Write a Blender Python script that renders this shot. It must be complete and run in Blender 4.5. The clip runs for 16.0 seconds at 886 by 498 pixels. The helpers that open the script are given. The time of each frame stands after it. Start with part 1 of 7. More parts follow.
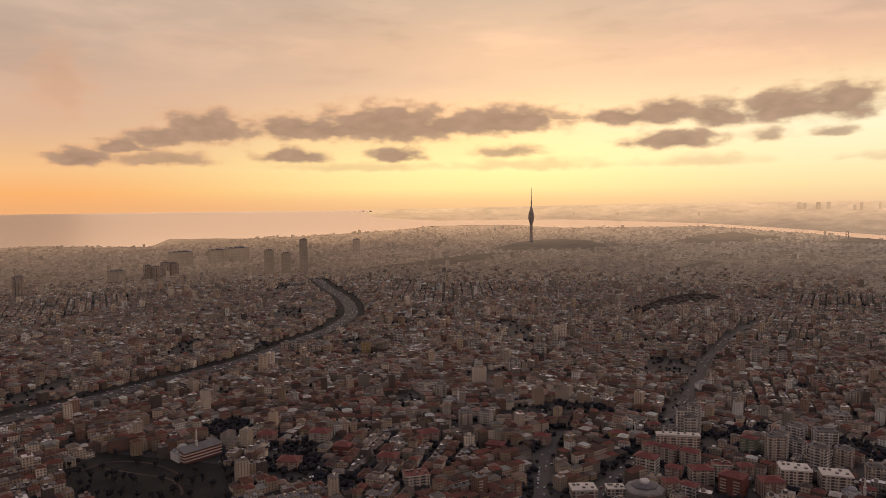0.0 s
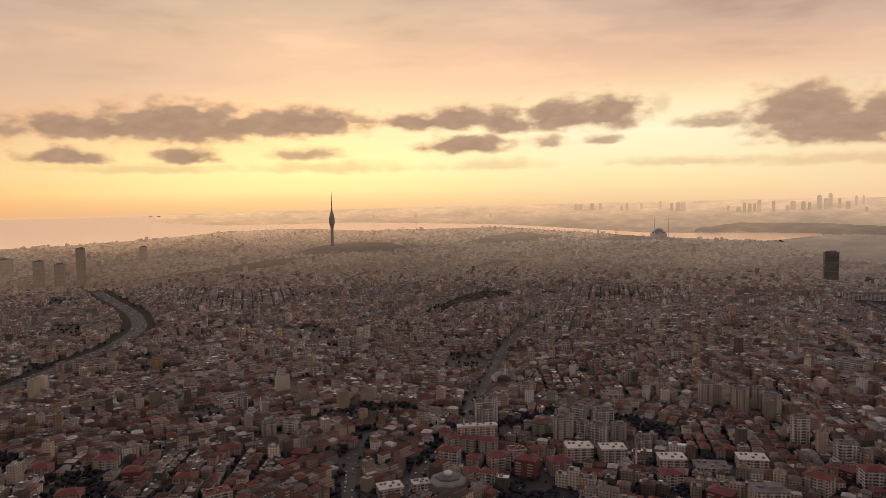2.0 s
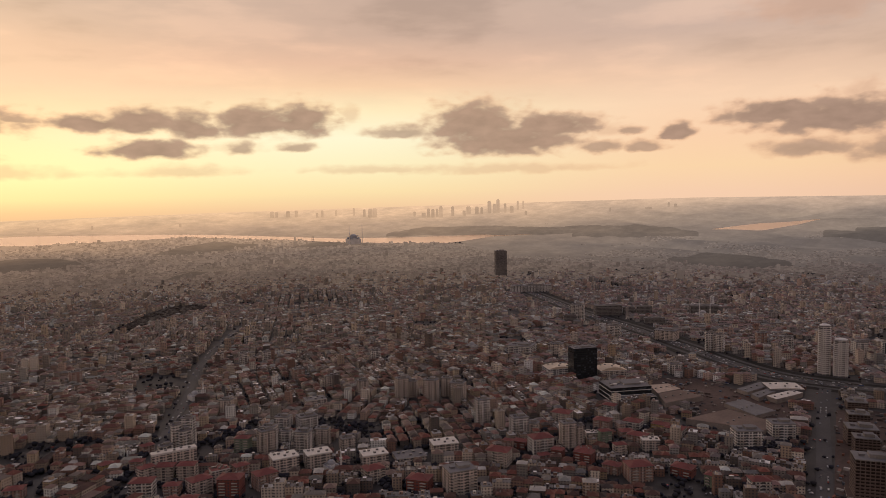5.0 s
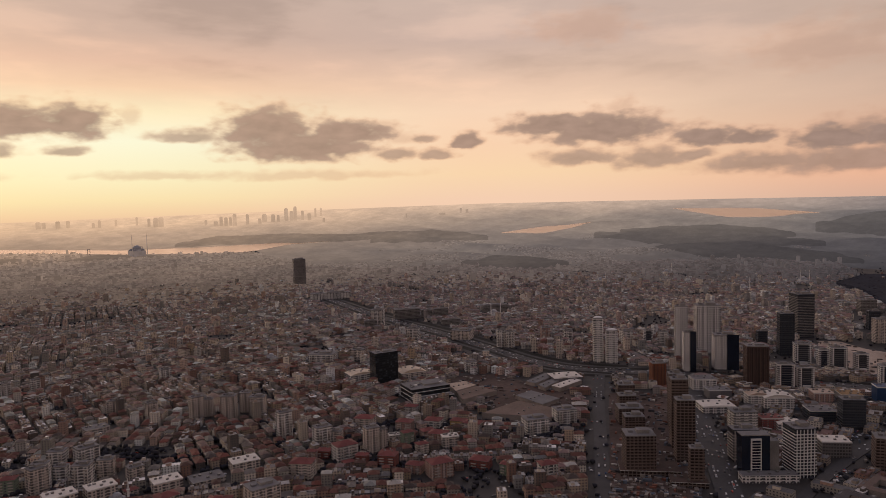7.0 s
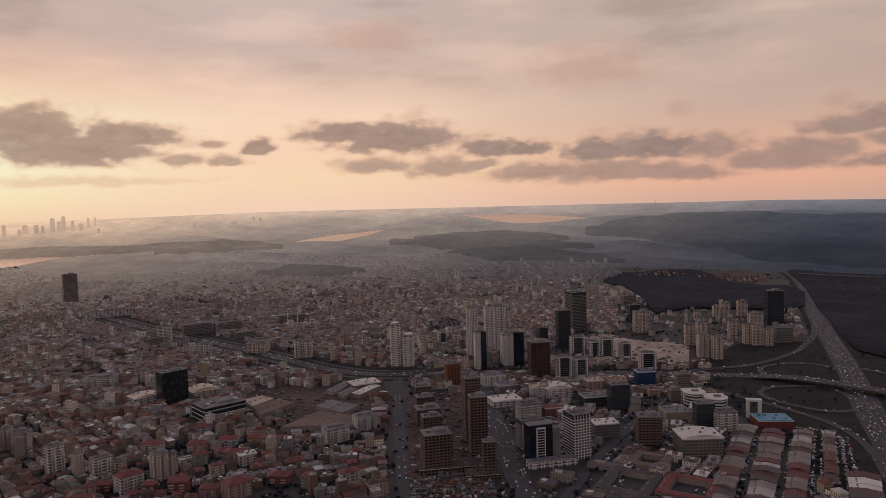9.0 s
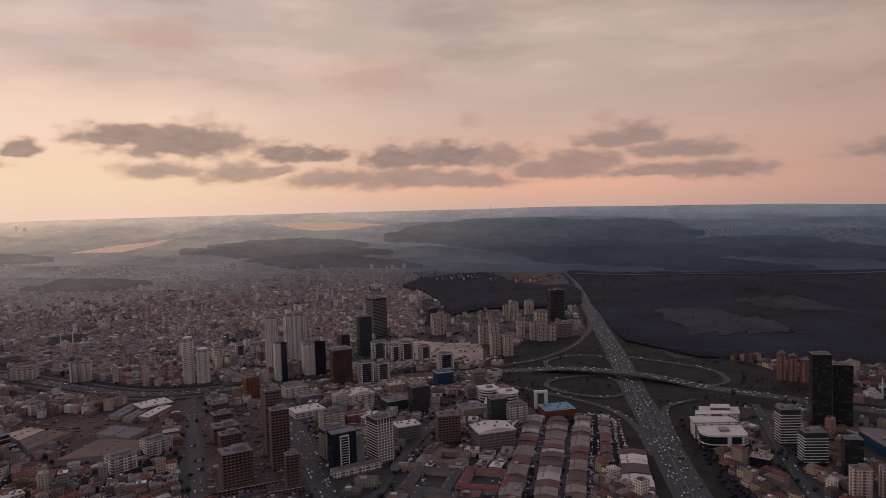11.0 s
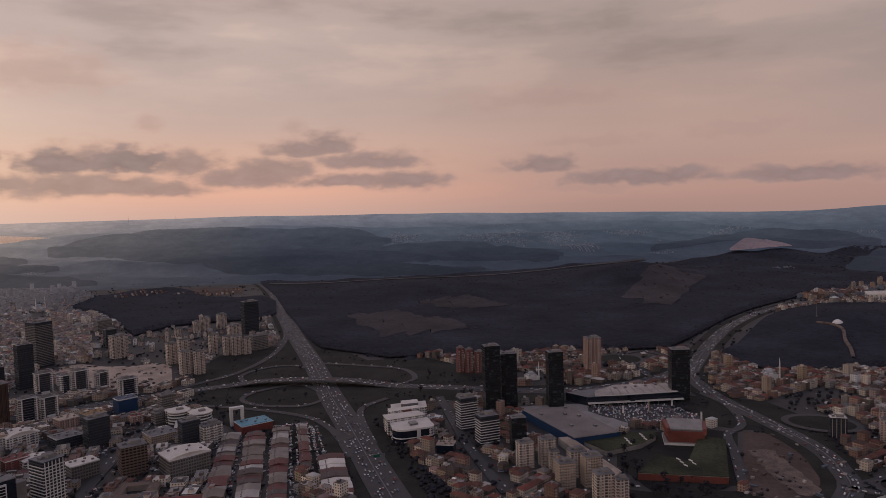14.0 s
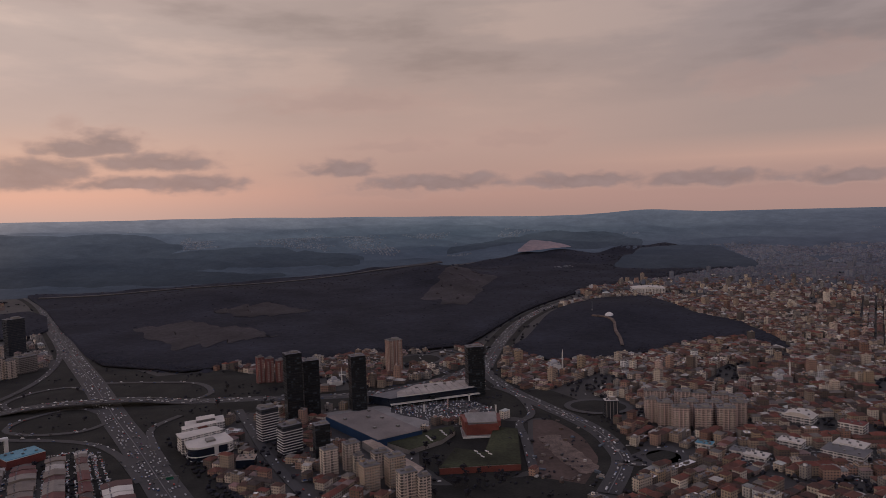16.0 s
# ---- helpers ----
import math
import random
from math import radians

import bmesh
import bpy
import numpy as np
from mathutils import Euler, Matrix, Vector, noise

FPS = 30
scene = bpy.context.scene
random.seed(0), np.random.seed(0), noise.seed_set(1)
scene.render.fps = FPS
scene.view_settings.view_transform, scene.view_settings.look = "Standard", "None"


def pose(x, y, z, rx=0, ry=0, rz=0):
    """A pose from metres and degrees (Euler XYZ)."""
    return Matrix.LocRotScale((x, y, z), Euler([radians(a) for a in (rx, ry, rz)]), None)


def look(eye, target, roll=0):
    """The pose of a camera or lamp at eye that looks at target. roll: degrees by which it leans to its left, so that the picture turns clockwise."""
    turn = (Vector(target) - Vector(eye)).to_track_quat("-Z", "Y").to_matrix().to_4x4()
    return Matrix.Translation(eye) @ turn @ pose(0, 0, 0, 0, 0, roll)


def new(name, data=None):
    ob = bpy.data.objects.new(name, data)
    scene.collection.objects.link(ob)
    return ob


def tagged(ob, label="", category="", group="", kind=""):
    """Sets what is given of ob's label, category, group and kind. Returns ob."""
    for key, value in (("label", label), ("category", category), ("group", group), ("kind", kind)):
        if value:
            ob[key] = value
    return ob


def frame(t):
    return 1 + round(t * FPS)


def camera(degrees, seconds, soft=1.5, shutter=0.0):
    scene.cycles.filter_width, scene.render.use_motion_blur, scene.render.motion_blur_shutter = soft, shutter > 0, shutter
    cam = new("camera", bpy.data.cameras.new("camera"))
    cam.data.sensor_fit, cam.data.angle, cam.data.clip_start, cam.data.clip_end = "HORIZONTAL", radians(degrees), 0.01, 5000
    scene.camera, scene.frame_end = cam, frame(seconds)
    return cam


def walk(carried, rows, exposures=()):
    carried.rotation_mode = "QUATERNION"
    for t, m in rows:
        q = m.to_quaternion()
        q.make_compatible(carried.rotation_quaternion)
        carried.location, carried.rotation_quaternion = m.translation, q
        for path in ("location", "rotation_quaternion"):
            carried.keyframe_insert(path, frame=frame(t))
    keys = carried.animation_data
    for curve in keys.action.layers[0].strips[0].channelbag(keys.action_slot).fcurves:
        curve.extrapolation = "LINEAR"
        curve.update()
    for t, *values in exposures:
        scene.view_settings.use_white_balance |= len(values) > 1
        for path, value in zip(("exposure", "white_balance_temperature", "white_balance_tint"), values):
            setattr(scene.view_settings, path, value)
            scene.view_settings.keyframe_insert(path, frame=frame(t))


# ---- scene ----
cam = camera(64.0, 16.0, soft=0.85)
EYE = (0.0, 0.0, 300.0)
# seconds and the camera's turn in degrees; it hovers over one spot and pans
PATH = [
    (0, 85.498, 0.414, -0.182),
    (0.5, 85.522, 0.465, -4.203),
    (1, 85.559, 0.511, -8.202),
    (1.5, 85.578, 0.564, -12.202),
    (2, 85.619, 0.628, -16.189),
    (2.5, 85.677, 0.679, -20.195),
    (3, 85.702, 0.752, -24.224),
    (3.5, 85.765, 0.895, -28.265),
    (4, 85.790, 0.948, -32.307),
    (6.5, 86.026, 1.378, -52.507),
    (7, 86.066, 1.455, -56.585),
    (7.5, 86.118, 1.520, -60.703),
    (8, 86.171, 1.571, -64.812),
    (8.5, 86.245, 1.615, -68.919),
    (9, 86.258, 1.630, -72.970),
    (11.5, 86.382, 1.737, -93.151),
    (12, 86.397, 1.731, -97.245),
    (12.5, 86.398, 1.728, -101.335),
    (13, 86.408, 1.731, -105.415),
    (13.5, 86.397, 1.732, -109.490),
    (14, 86.373, 1.744, -113.546),
    (14.5, 86.357, 1.762, -117.581),
    (15, 86.334, 1.759, -121.596),
    (15.5, 86.310, 1.700, -125.606),
    (16, 86.269, 1.704, -129.585),
]
# the picture grows cooler as the camera turns away from the sunset
TONE = [(0.0, 0.0, 6600, 10.0), (4.0, 0.0, 6480, 10.0), (7.0, 0.0, 6150, 10.0), (9.0, 0.0, 5880, 10.0), (12.0, 0.0, 5640, 10.0), (16.0, 0.0, 5590, 10.0)]
walk(cam, [(t, pose(*EYE, rx, ry, rz)) for t, rx, ry, rz in PATH], TONE)


# ---- world and sun ----
def lin(r, g, b):
    """A colour of 0 to 255 as linear light."""
    return tuple((c / 255 / 12.92) if c < 10.3 else ((c / 255 + 0.055) / 1.055) ** 2.4 for c in (r, g, b)) + (1.0,)


class Nodes:
    """Short hand for building a node tree."""

    def __init__(self, tree):
        self.tree = tree
        tree.nodes.clear()

    def add(self, kind, *inputs):
        n = self.tree.nodes.new(kind)
        return self.fill(n, inputs)

    def fill(self, n, values):
        for i, v in enumerate(values):
            if isinstance(v, bpy.types.NodeSocket):
                self.tree.links.new(v, n.inputs[i])
            else:
                n.inputs[i].default_value = v
        return n

    def link(self, a, node, name):
        if isinstance(a, bpy.types.NodeSocket):
            self.tree.links.new(a, node.inputs[name])
        else:
            node.inputs[name].default_value = a

    def math(self, op, *v):
        n = self.tree.nodes.new("ShaderNodeMath")
        n.operation = op
        return self.fill(n, v).outputs[0]

    def vmath(self, op, *v):
        n = self.tree.nodes.new("ShaderNodeVectorMath")
        n.operation = op
        self.fill(n, v)
        return n.outputs["Value"] if op in ("LENGTH", "DOT_PRODUCT", "DISTANCE") else n.outputs[0]

    def mix(self, fac, a, b, blend="MIX"):
        n = self.tree.nodes.new("ShaderNodeMix")
        n.data_type, n.blend_type = "RGBA", blend
        for i, v in ((0, fac), (6, a), (7, b)):
            if isinstance(v, bpy.types.NodeSocket):
                self.tree.links.new(v, n.inputs[i])
            else:
                n.inputs[i].default_value = v
        return n.outputs[2]

    def ramp(self, fac, stops, smooth=False):
        n = self.tree.nodes.new("ShaderNodeValToRGB")
        self.tree.links.new(fac, n.inputs[0])
        el = n.color_ramp.elements
        n.color_ramp.interpolation = "EASE" if smooth else "LINEAR"
        while len(el) < len(stops):
            el.new(0.5)
        for e, (p, c) in zip(el, stops):
            e.position, e.color = p, (c if len(c) == 4 else (*c, 1.0))
        return n.outputs[0]

    def span(self, v, a, b, lo=0.0, hi=1.0, smooth=False):
        n = self.add("ShaderNodeMapRange", v, a, b, lo, hi)
        n.interpolation_type = "SMOOTHSTEP" if smooth else "LINEAR"
        return n.outputs[0]

    def noise(self, vec, scale, detail=4.0, rough=0.55):
        n = self.add("ShaderNodeTexNoise")
        if vec is not None:
            self.tree.links.new(vec, n.inputs["Vector"])
        n.inputs["Scale"].default_value, n.inputs["Detail"].default_value, n.inputs["Roughness"].default_value = scale, detail, rough
        return n.outputs[0]


SUN_BEARING, SUN_UP = 8.0, 7.0
world = bpy.data.worlds.new("world")
scene.world = world
world.use_nodes = True
N = Nodes(world.node_tree)
way = N.add("ShaderNodeTexCoord").outputs["Generated"]
xyz = N.add("ShaderNodeSeparateXYZ", way).outputs
bearing = N.math("MULTIPLY", N.math("ARCTAN2", xyz[0], xyz[1]), 57.2958)
height = N.math("MULTIPLY", N.math("ARCSINE", xyz[2]), 57.2958)
flat = N.add("ShaderNodeCombineXYZ", bearing, height).outputs[0]
up = N.span(height, -2.0, 16.0)
# the evening sky: at each bearing, colours by their height in degrees
SKY_SUNWARD = [
    (-31.0, [(-0.94, (245, 178, 120)), (0.11, (255, 182, 114)), (1.85, (250, 196, 139)), (4.92, (224, 182, 151)), (7.56, (218, 180, 155)), (10.90, (200, 172, 153)), (13.06, (204, 178, 159))]),
    (0.2, [(-1.35, (240, 190, 142)), (-0.55, (252, 206, 147)), (0.35, (255, 234, 162)), (1.91, (255, 238, 171)), (3.93, (255, 224, 165)), (6.15, (246, 203, 159)), (8.56, (228, 190, 161)), (11.13, (229, 189, 159)), (14.86, (208, 180, 159))]),
]
SKY_NORTH = [
    (32.3, [(-1.20, (240, 196, 156)), (-0.30, (251, 213, 164)), (0.60, (255, 228, 173)), (2.20, (255, 240, 191)), (4.89, (255, 248, 211)), (7.10, (255, 234, 189)), (8.85, (251, 209, 170)), (10.57, (238, 194, 164)), (12.68, (215, 181, 159)), (15.15, (211, 180, 160))]),
    (60.8, [(0.04, (251, 209, 175)), (2.08, (255, 216, 171)), (4.33, (255, 212, 173)), (6.99, (255, 216, 181)), (9.17, (242, 203, 173)), (12.38, (213, 183, 165)), (15.48, (215, 187, 169))]),
    (97.3, [(-0.45, (216, 171, 146)), (1.23, (239, 178, 144)), (3.71, (228, 178, 146)), (6.61, (209, 174, 151)), (9.45, (203, 173, 153)), (13.28, (209, 180, 159)), (15.76, (203, 173, 153))]),
]
SKY_EAST = [
    (129.7, [(-0.95, (178, 139, 121)), (0.64, (192, 147, 126)), (2.68, (188, 149, 129)), (4.92, (194, 156, 135)), (8.02, (188, 155, 135)), (11.47, (181, 153, 135)), (15.63, (183, 157, 139))]),
    (159.2, [(-1.67, (173, 137, 121)), (-0.09, (181, 141, 124)), (1.49, (178, 141, 124)), (2.86, (200, 157, 134)), (4.61, (173, 145, 129)), (9.20, (165, 141, 128)), (12.89, (167, 145, 133))]),
]
SKY = SKY_SUNWARD + SKY_NORTH + SKY_EAST
around = N.math("WRAP", bearing, 300.0, -60.0)
air, last = None, None
for turn_, stops in SKY + [(232.0, SKY[-1][1]), (329.0, SKY[0][1])]:
    shade = N.ramp(up, [((h + 2.0) / 18.0, lin(*c)) for h, c in stops])
    air = shade if air is None else N.mix(N.span(around, last, turn_, smooth=True), air, shade)
    last = turn_
dim = N.math("MULTIPLY", N.span(around, 165.0, 225.0, 1.0, 0.8, smooth=True), N.span(around, 245.0, 320.0, 1.0, 1.25, smooth=True))
air = N.mix(1.0, air, N.add("ShaderNodeCombineColor", dim, dim, dim).outputs[0], "MULTIPLY")
nishita = N.add("ShaderNodeTexSky")
nishita.sky_type, nishita.sun_disc = "NISHITA", False
nishita.sun_elevation, nishita.sun_rotation, nishita.altitude, nishita.dust_density = radians(SUN_UP), radians(SUN_BEARING), 300.0, 4.0
clear = N.vmath("SCALE", nishita.outputs[0])
clear.node.inputs["Scale"].default_value = 0.1
# high overcast in soft streaks
streak = N.noise(N.vmath("MULTIPLY", flat, (0.060, 0.24, 1.0)), 1.0, 5.0, 0.55)
high = N.span(height, 4.0, 13.0, smooth=True)
veil = N.ramp(streak, [(0.30, (0.76, 0.755, 0.76)), (0.48, (0.95, 0.945, 0.945)), (0.66, (1.15, 1.11, 1.07))], smooth=True)
deck = N.mix(high, air, N.mix(1.0, air, veil, "MULTIPLY"))
sky = N.mix(0.04, deck, clear)
# low clouds: bearing, height, half width, rise and drop, all in degrees
CLOUDS_DARK_A = [(-8.5, 4.95, 5.5, 0.75, 0.55), (1.0, 5.25, 5.2, 0.85, 0.6), (-26.6, 2.65, 2.01, 0.72, 0.44), (-24.1, 3.52, 1.79, 0.61, 0.37), (-18.0, 4.84, 3.1, 1.42, 0.88), (-21.4, 4.17, 1.93, 0.92, 0.57), (-11.3, 4.97, 4.09, 1.06, 0.65), (-3.8, 5.24, 5.52, 1.68, 1.04), (4.9, 5.53, 4.84, 1.26, 0.78), (-11.7, 2.92, 2.45, 0.67, 0.41), (-3.6, 3.01, 2.09, 0.66, 0.41), (14.2, 5.66, 2.73, 0.73, 0.45), (17.5, 5.82, 2.67, 1.12, 0.69), (21.1, 5.5, 1.8, 1.2, 0.74), (25.5, 5.87, 2.8, 1.4, 0.86)]
CLOUDS_DARK_B = [(29.2, 5.98, 2.63, 1.46, 0.9), (18.0, 3.82, 3.28, 0.78, 0.48), (43.1, 5.58, 3.59, 1.74, 1.08), (45.5, 4.28, 5.35, 1.48, 0.91), (49.2, 5.39, 3.41, 1.05, 0.65), (58.6, 4.64, 1.18, 0.69, 0.43), (65.4, 5.57, 3.86, 1.01, 0.62), (69.3, 5.02, 4.75, 1.49, 0.92), (76.9, 4.13, 2.34, 0.85, 0.52), (79.7, 4.07, 1.86, 0.63, 0.39), (85.2, 3.58, 2.66, 1.11, 0.68), (89.9, 3.64, 3.19, 1.23, 0.76), (58.4, 4.54, 1.18, 0.69, 0.42)]
CLOUDS_MID_A = [(-21.4, 2.64, 3.59, 0.6, 0.37), (9.6, 5.86, 1.45, 0.38, 0.23), (5.3, 3.24, 2.42, 0.53, 0.32), (37.3, 5.19, 2.58, 0.58, 0.35), (52.7, 3.75, 1.75, 0.47, 0.29), (56.2, 3.7, 1.42, 0.43, 0.26), (54.9, 4.91, 0.96, 0.43, 0.27), (24.7, 3.98, 1.11, 0.55, 0.34), (29.0, 4.03, 1.22, 0.41, 0.25), (67.7, 3.02, 2.9, 0.69, 0.42), (73.0, 2.69, 2.53, 0.95, 0.59), (75.9, 2.91, 1.94, 0.48, 0.3), (81.3, 2.19, 4.07, 0.78, 0.48), (89.5, 1.89, 3.66, 0.78, 0.48), (52.7, 3.69, 1.78, 0.5, 0.3), (56.2, 3.64, 1.28, 0.39, 0.24), (87.7, 3.85, 4.19, 1.15, 0.71)]
CLOUDS_MID_B = [(93.4, 3.48, 3.05, 1.05, 0.65), (100.2, 3.03, 3.5, 1.03, 0.63), (98.3, 2.37, 4.53, 0.95, 0.58), (105.7, 2.04, 4.22, 0.66, 0.41), (80.3, 2.05, 3.54, 0.96, 0.59), (86.3, 1.99, 4.59, 1.1, 0.68), (92.1, 1.68, 3.38, 0.64, 0.39), (102.6, 4.51, 2.99, 0.85, 0.53), (104.6, 4.81, 2.05, 1.04, 0.64), (107.7, 3.45, 4.38, 0.9, 0.55), (110.5, 1.91, 3.65, 0.87, 0.54), (121.8, 2.78, 2.87, 0.86, 0.53), (129.3, 1.55, 6.27, 0.87, 0.53), (140.5, 1.39, 5.47, 0.74, 0.46), (149.8, 1.18, 5.83, 0.79, 0.48), (159.0, 0.97, 2.96, 0.68, 0.42)]
CLOUDS_FAINT_A = [(-5.8, 2.09, 5.92, 0.38, 0.24), (7.1, 2.15, 5.71, 0.47, 0.29), (24.3, 4.04, 1.69, 0.52, 0.32), (29.0, 4.1, 1.27, 0.43, 0.26), (33.1, 6.57, 0.67, 0.81, 0.5), (-27.7, 7.52, 1.62, 2.96, 1.84), (20.4, 2.25, 3.76, 0.43, 0.26), (20.3, 2.4, 2.61, 0.44, 0.27), (34.7, 2.34, 2.49, 0.36, 0.22), (45.3, 2.2, 7.5, 0.44, 0.27), (32.9, 6.67, 0.52, 0.6, 0.37), (52.0, 6.18, 1.0, 0.36, 0.22), (71.2, 6.87, 0.61, 0.78, 0.48), (85.1, 9.62, 3.91, 1.09, 0.67), (67.6, 12.84, 3.97, 1.15, 0.71), (35.3, 2.34, 5.37, 0.35, 0.22)]
CLOUDS_FAINT_B = [(53.9, 4.9, 1.34, 0.55, 0.34), (70.6, 6.74, 0.81, 0.73, 0.45), (91.4, 6.46, 0.85, 0.74, 0.45), (102.0, 6.2, 0.9, 0.68, 0.42), (84.6, 9.88, 4.18, 1.82, 1.13), (68.5, 12.79, 2.59, 1.37, 0.85), (118.4, 2.55, 1.36, 0.42, 0.26), (127.1, 1.77, 3.25, 0.44, 0.27), (125.4, 0.86, 5.03, 0.77, 0.47), (126.7, 4.47, 3.6, 0.72, 0.44), (122.6, 7.92, 6.62, 1.1, 0.68), (125.7, 4.49, 4.28, 0.58, 0.36), (118.2, 2.73, 0.98, 0.33, 0.2), (153.2, 8.0, 3.21, 1.48, 0.91), (158.3, 9.03, 3.25, 1.4, 0.87), (135.9, 4.72, 4.02, 1.1, 0.68)]
wisps = N.add("ShaderNodeTexNoise")
N.link(N.vmath("MULTIPLY", flat, (0.55, 1.1, 1.0)), wisps, "Vector")
wisps.inputs["Scale"].default_value, wisps.inputs["Detail"].default_value, wisps.inputs["Roughness"].default_value = 1.0, 3.0, 0.5
drift = N.vmath("MULTIPLY", N.vmath("SUBTRACT", wisps.outputs[1], (0.5, 0.5, 0.5)), (2.0, 0.7, 0.0))
bent_b, bent_h, _ = N.add("ShaderNodeSeparateXYZ", N.vmath("ADD", flat, drift)).outputs
bent = N.add("ShaderNodeCombineXYZ", bent_b, bent_h, N.math("MULTIPLY", bent_h, -1.0)).outputs[0]


def cloud_field(*lists):
    """How far outside the nearest cloud, in its own half widths; flatter below than above."""
    near = None
    for b, h, w, k, j in [row for rows in lists for row in rows]:
        d = N.vmath("LENGTH", N.vmath("MAXIMUM", N.vmath("MULTIPLY_ADD", bent, (1 / w, 1 / k, 1 / j), (-b / w, -h / k, h / j)), (-99.0, 0.0, 0.0)))
        near = d if near is None else N.math("MINIMUM", near, d)
    return near


fluff = N.noise(N.vmath("MULTIPLY", flat, (0.62, 1.25, 1.0)), 1.0, 3.0, 0.45)
puff = N.span(fluff, 0.28, 0.72, -0.36, 0.36)
dark = N.span(N.math("ADD", cloud_field(CLOUDS_DARK_A, CLOUDS_DARK_B), puff), 1.58, 0.58, smooth=True)
mid = N.span(N.math("ADD", cloud_field(CLOUDS_MID_A, CLOUDS_MID_B), puff), 1.68, 0.5, 0.0, 0.82, smooth=True)
faint = N.span(N.math("ADD", cloud_field(CLOUDS_FAINT_A, CLOUDS_FAINT_B), puff), 1.7, 0.3, 0.0, 0.42, smooth=True)
cover = N.math("MAXIMUM", N.math("MAXIMUM", dark, mid), faint)
west = N.span(around, 45.0, 110.0)
body = N.mix(west, lin(175, 142, 120), lin(146, 123, 114))
fringe = N.mix(west, lin(226, 168, 128), lin(190, 150, 130))
grey = N.span(fluff, 0.3, 0.72, 1.10, 0.84)
body = N.mix(1.0, body, N.add("ShaderNodeCombineColor", grey, grey, grey).outputs[0], "MULTIPLY")
body = N.mix(N.span(cover, 0.25, 0.85), fringe, body)
sky = N.mix(N.math("MULTIPLY", cover, 0.94), sky, body)
# overhead, out of view, a mauve-grey is added to cool the light on the land
sky = N.mix(N.span(height, 20.0, 46.0, smooth=True), sky, lin(160, 152, 164))
N.add("ShaderNodeOutputWorld", N.add("ShaderNodeBackground", sky, 1.0).outputs[0])
world.cycles.sampling_method = "MANUAL"
world.cycles.sample_map_resolution = 512

sun = new("sun", bpy.data.lights.new("sun", "SUN"))
sun.data.energy, sun.data.angle, sun.data.color = 0.36, radians(70), (1.0, 0.76, 0.56)
a, e = radians(SUN_BEARING), radians(SUN_UP)
sun.matrix_world = look((0, 0, 500), (-math.sin(a) * math.cos(e), -math.cos(a) * math.cos(e), 500 - math.sin(e)))


# ---- materials ----
def material(name, base, rough=0.8, spec=0.3, metal=0.0, grain=None, island=None, objrand=None, bump=0.0, scale=0.05, wear=0.25, dust=0.0):
    """A surface with two scales of variation. island or objrand: colour stops picked by chance for each mesh island or object."""
    m = bpy.data.materials.new(name)
    m.use_nodes = True
    n = Nodes(m.node_tree)
    place = n.add("ShaderNodeNewGeometry").outputs["Position"]
    col = base if len(base) == 4 else (*base, 1.0)
    if island:
        col = n.ramp(n.add("ShaderNodeNewGeometry").outputs["Random Per Island"], island)
        col.node.color_ramp.interpolation = "CONSTANT"
    if objrand:
        col = n.ramp(n.add("ShaderNodeObjectInfo").outputs["Random"], objrand)
        col.node.color_ramp.interpolation = "CONSTANT"
    broad = n.noise(place, scale, 4.0)
    fine = n.noise(place, scale * 14, 3.0)
    stain = n.ramp(broad, [(0.3, (1 - wear,) * 3), (0.7, (1 + wear * 0.6,) * 3)])
    speck = n.ramp(fine, [(0.3, (1 - wear * 0.6,) * 3), (0.7, (1 + wear * 0.4,) * 3)])
    col = n.mix(1.0, n.mix(1.0, col, stain, "MULTIPLY"), speck, "MULTIPLY")
    b = n.add("ShaderNodeBsdfPrincipled")
    n.link(col, b, "Base Color")
    b.inputs["Roughness"].default_value, b.inputs["Specular IOR Level"].default_value, b.inputs["Metallic"].default_value = rough, spec, metal
    b.inputs["Sheen Weight"].default_value, b.inputs["Sheen Roughness"].default_value = dust, 0.45
    if bump:
        h = n.add("ShaderNodeBump")
        h.inputs["Strength"].default_value, h.inputs["Distance"].default_value = 0.6, bump
        n.link(fine, h, "Height")
        n.link(h.outputs[0], b, "Normal")
    n.add("ShaderNodeOutputMaterial", b.outputs[0])
    m["bsdf"] = b.name
    return m, n, b, col


WALLS = [(0.0, (0.36, 0.31, 0.265)), (0.12, (0.46, 0.38, 0.31)), (0.24, (0.17, 0.14, 0.125)), (0.38, (0.60, 0.55, 0.49)), (0.48, (0.26, 0.165, 0.135)), (0.58, (0.42, 0.34, 0.25)), (0.66, (0.78, 0.74, 0.68)), (0.75, (0.13, 0.12, 0.115)), (0.85, (0.40, 0.28, 0.235)), (0.94, (0.30, 0.29, 0.28))]
WALLS = [(c, tuple(v * k for v, k in zip(col, (0.93, 0.88, 0.81)))) for c, col in WALLS]
# walls lifted in tone: haze painted into the colour of far houses
WALLS_HAZED = [(c, tuple(min(0.8, v * 1.15 + a_) for v, a_ in zip(col, (0.148, 0.145, 0.12)))) for c, col in WALLS]


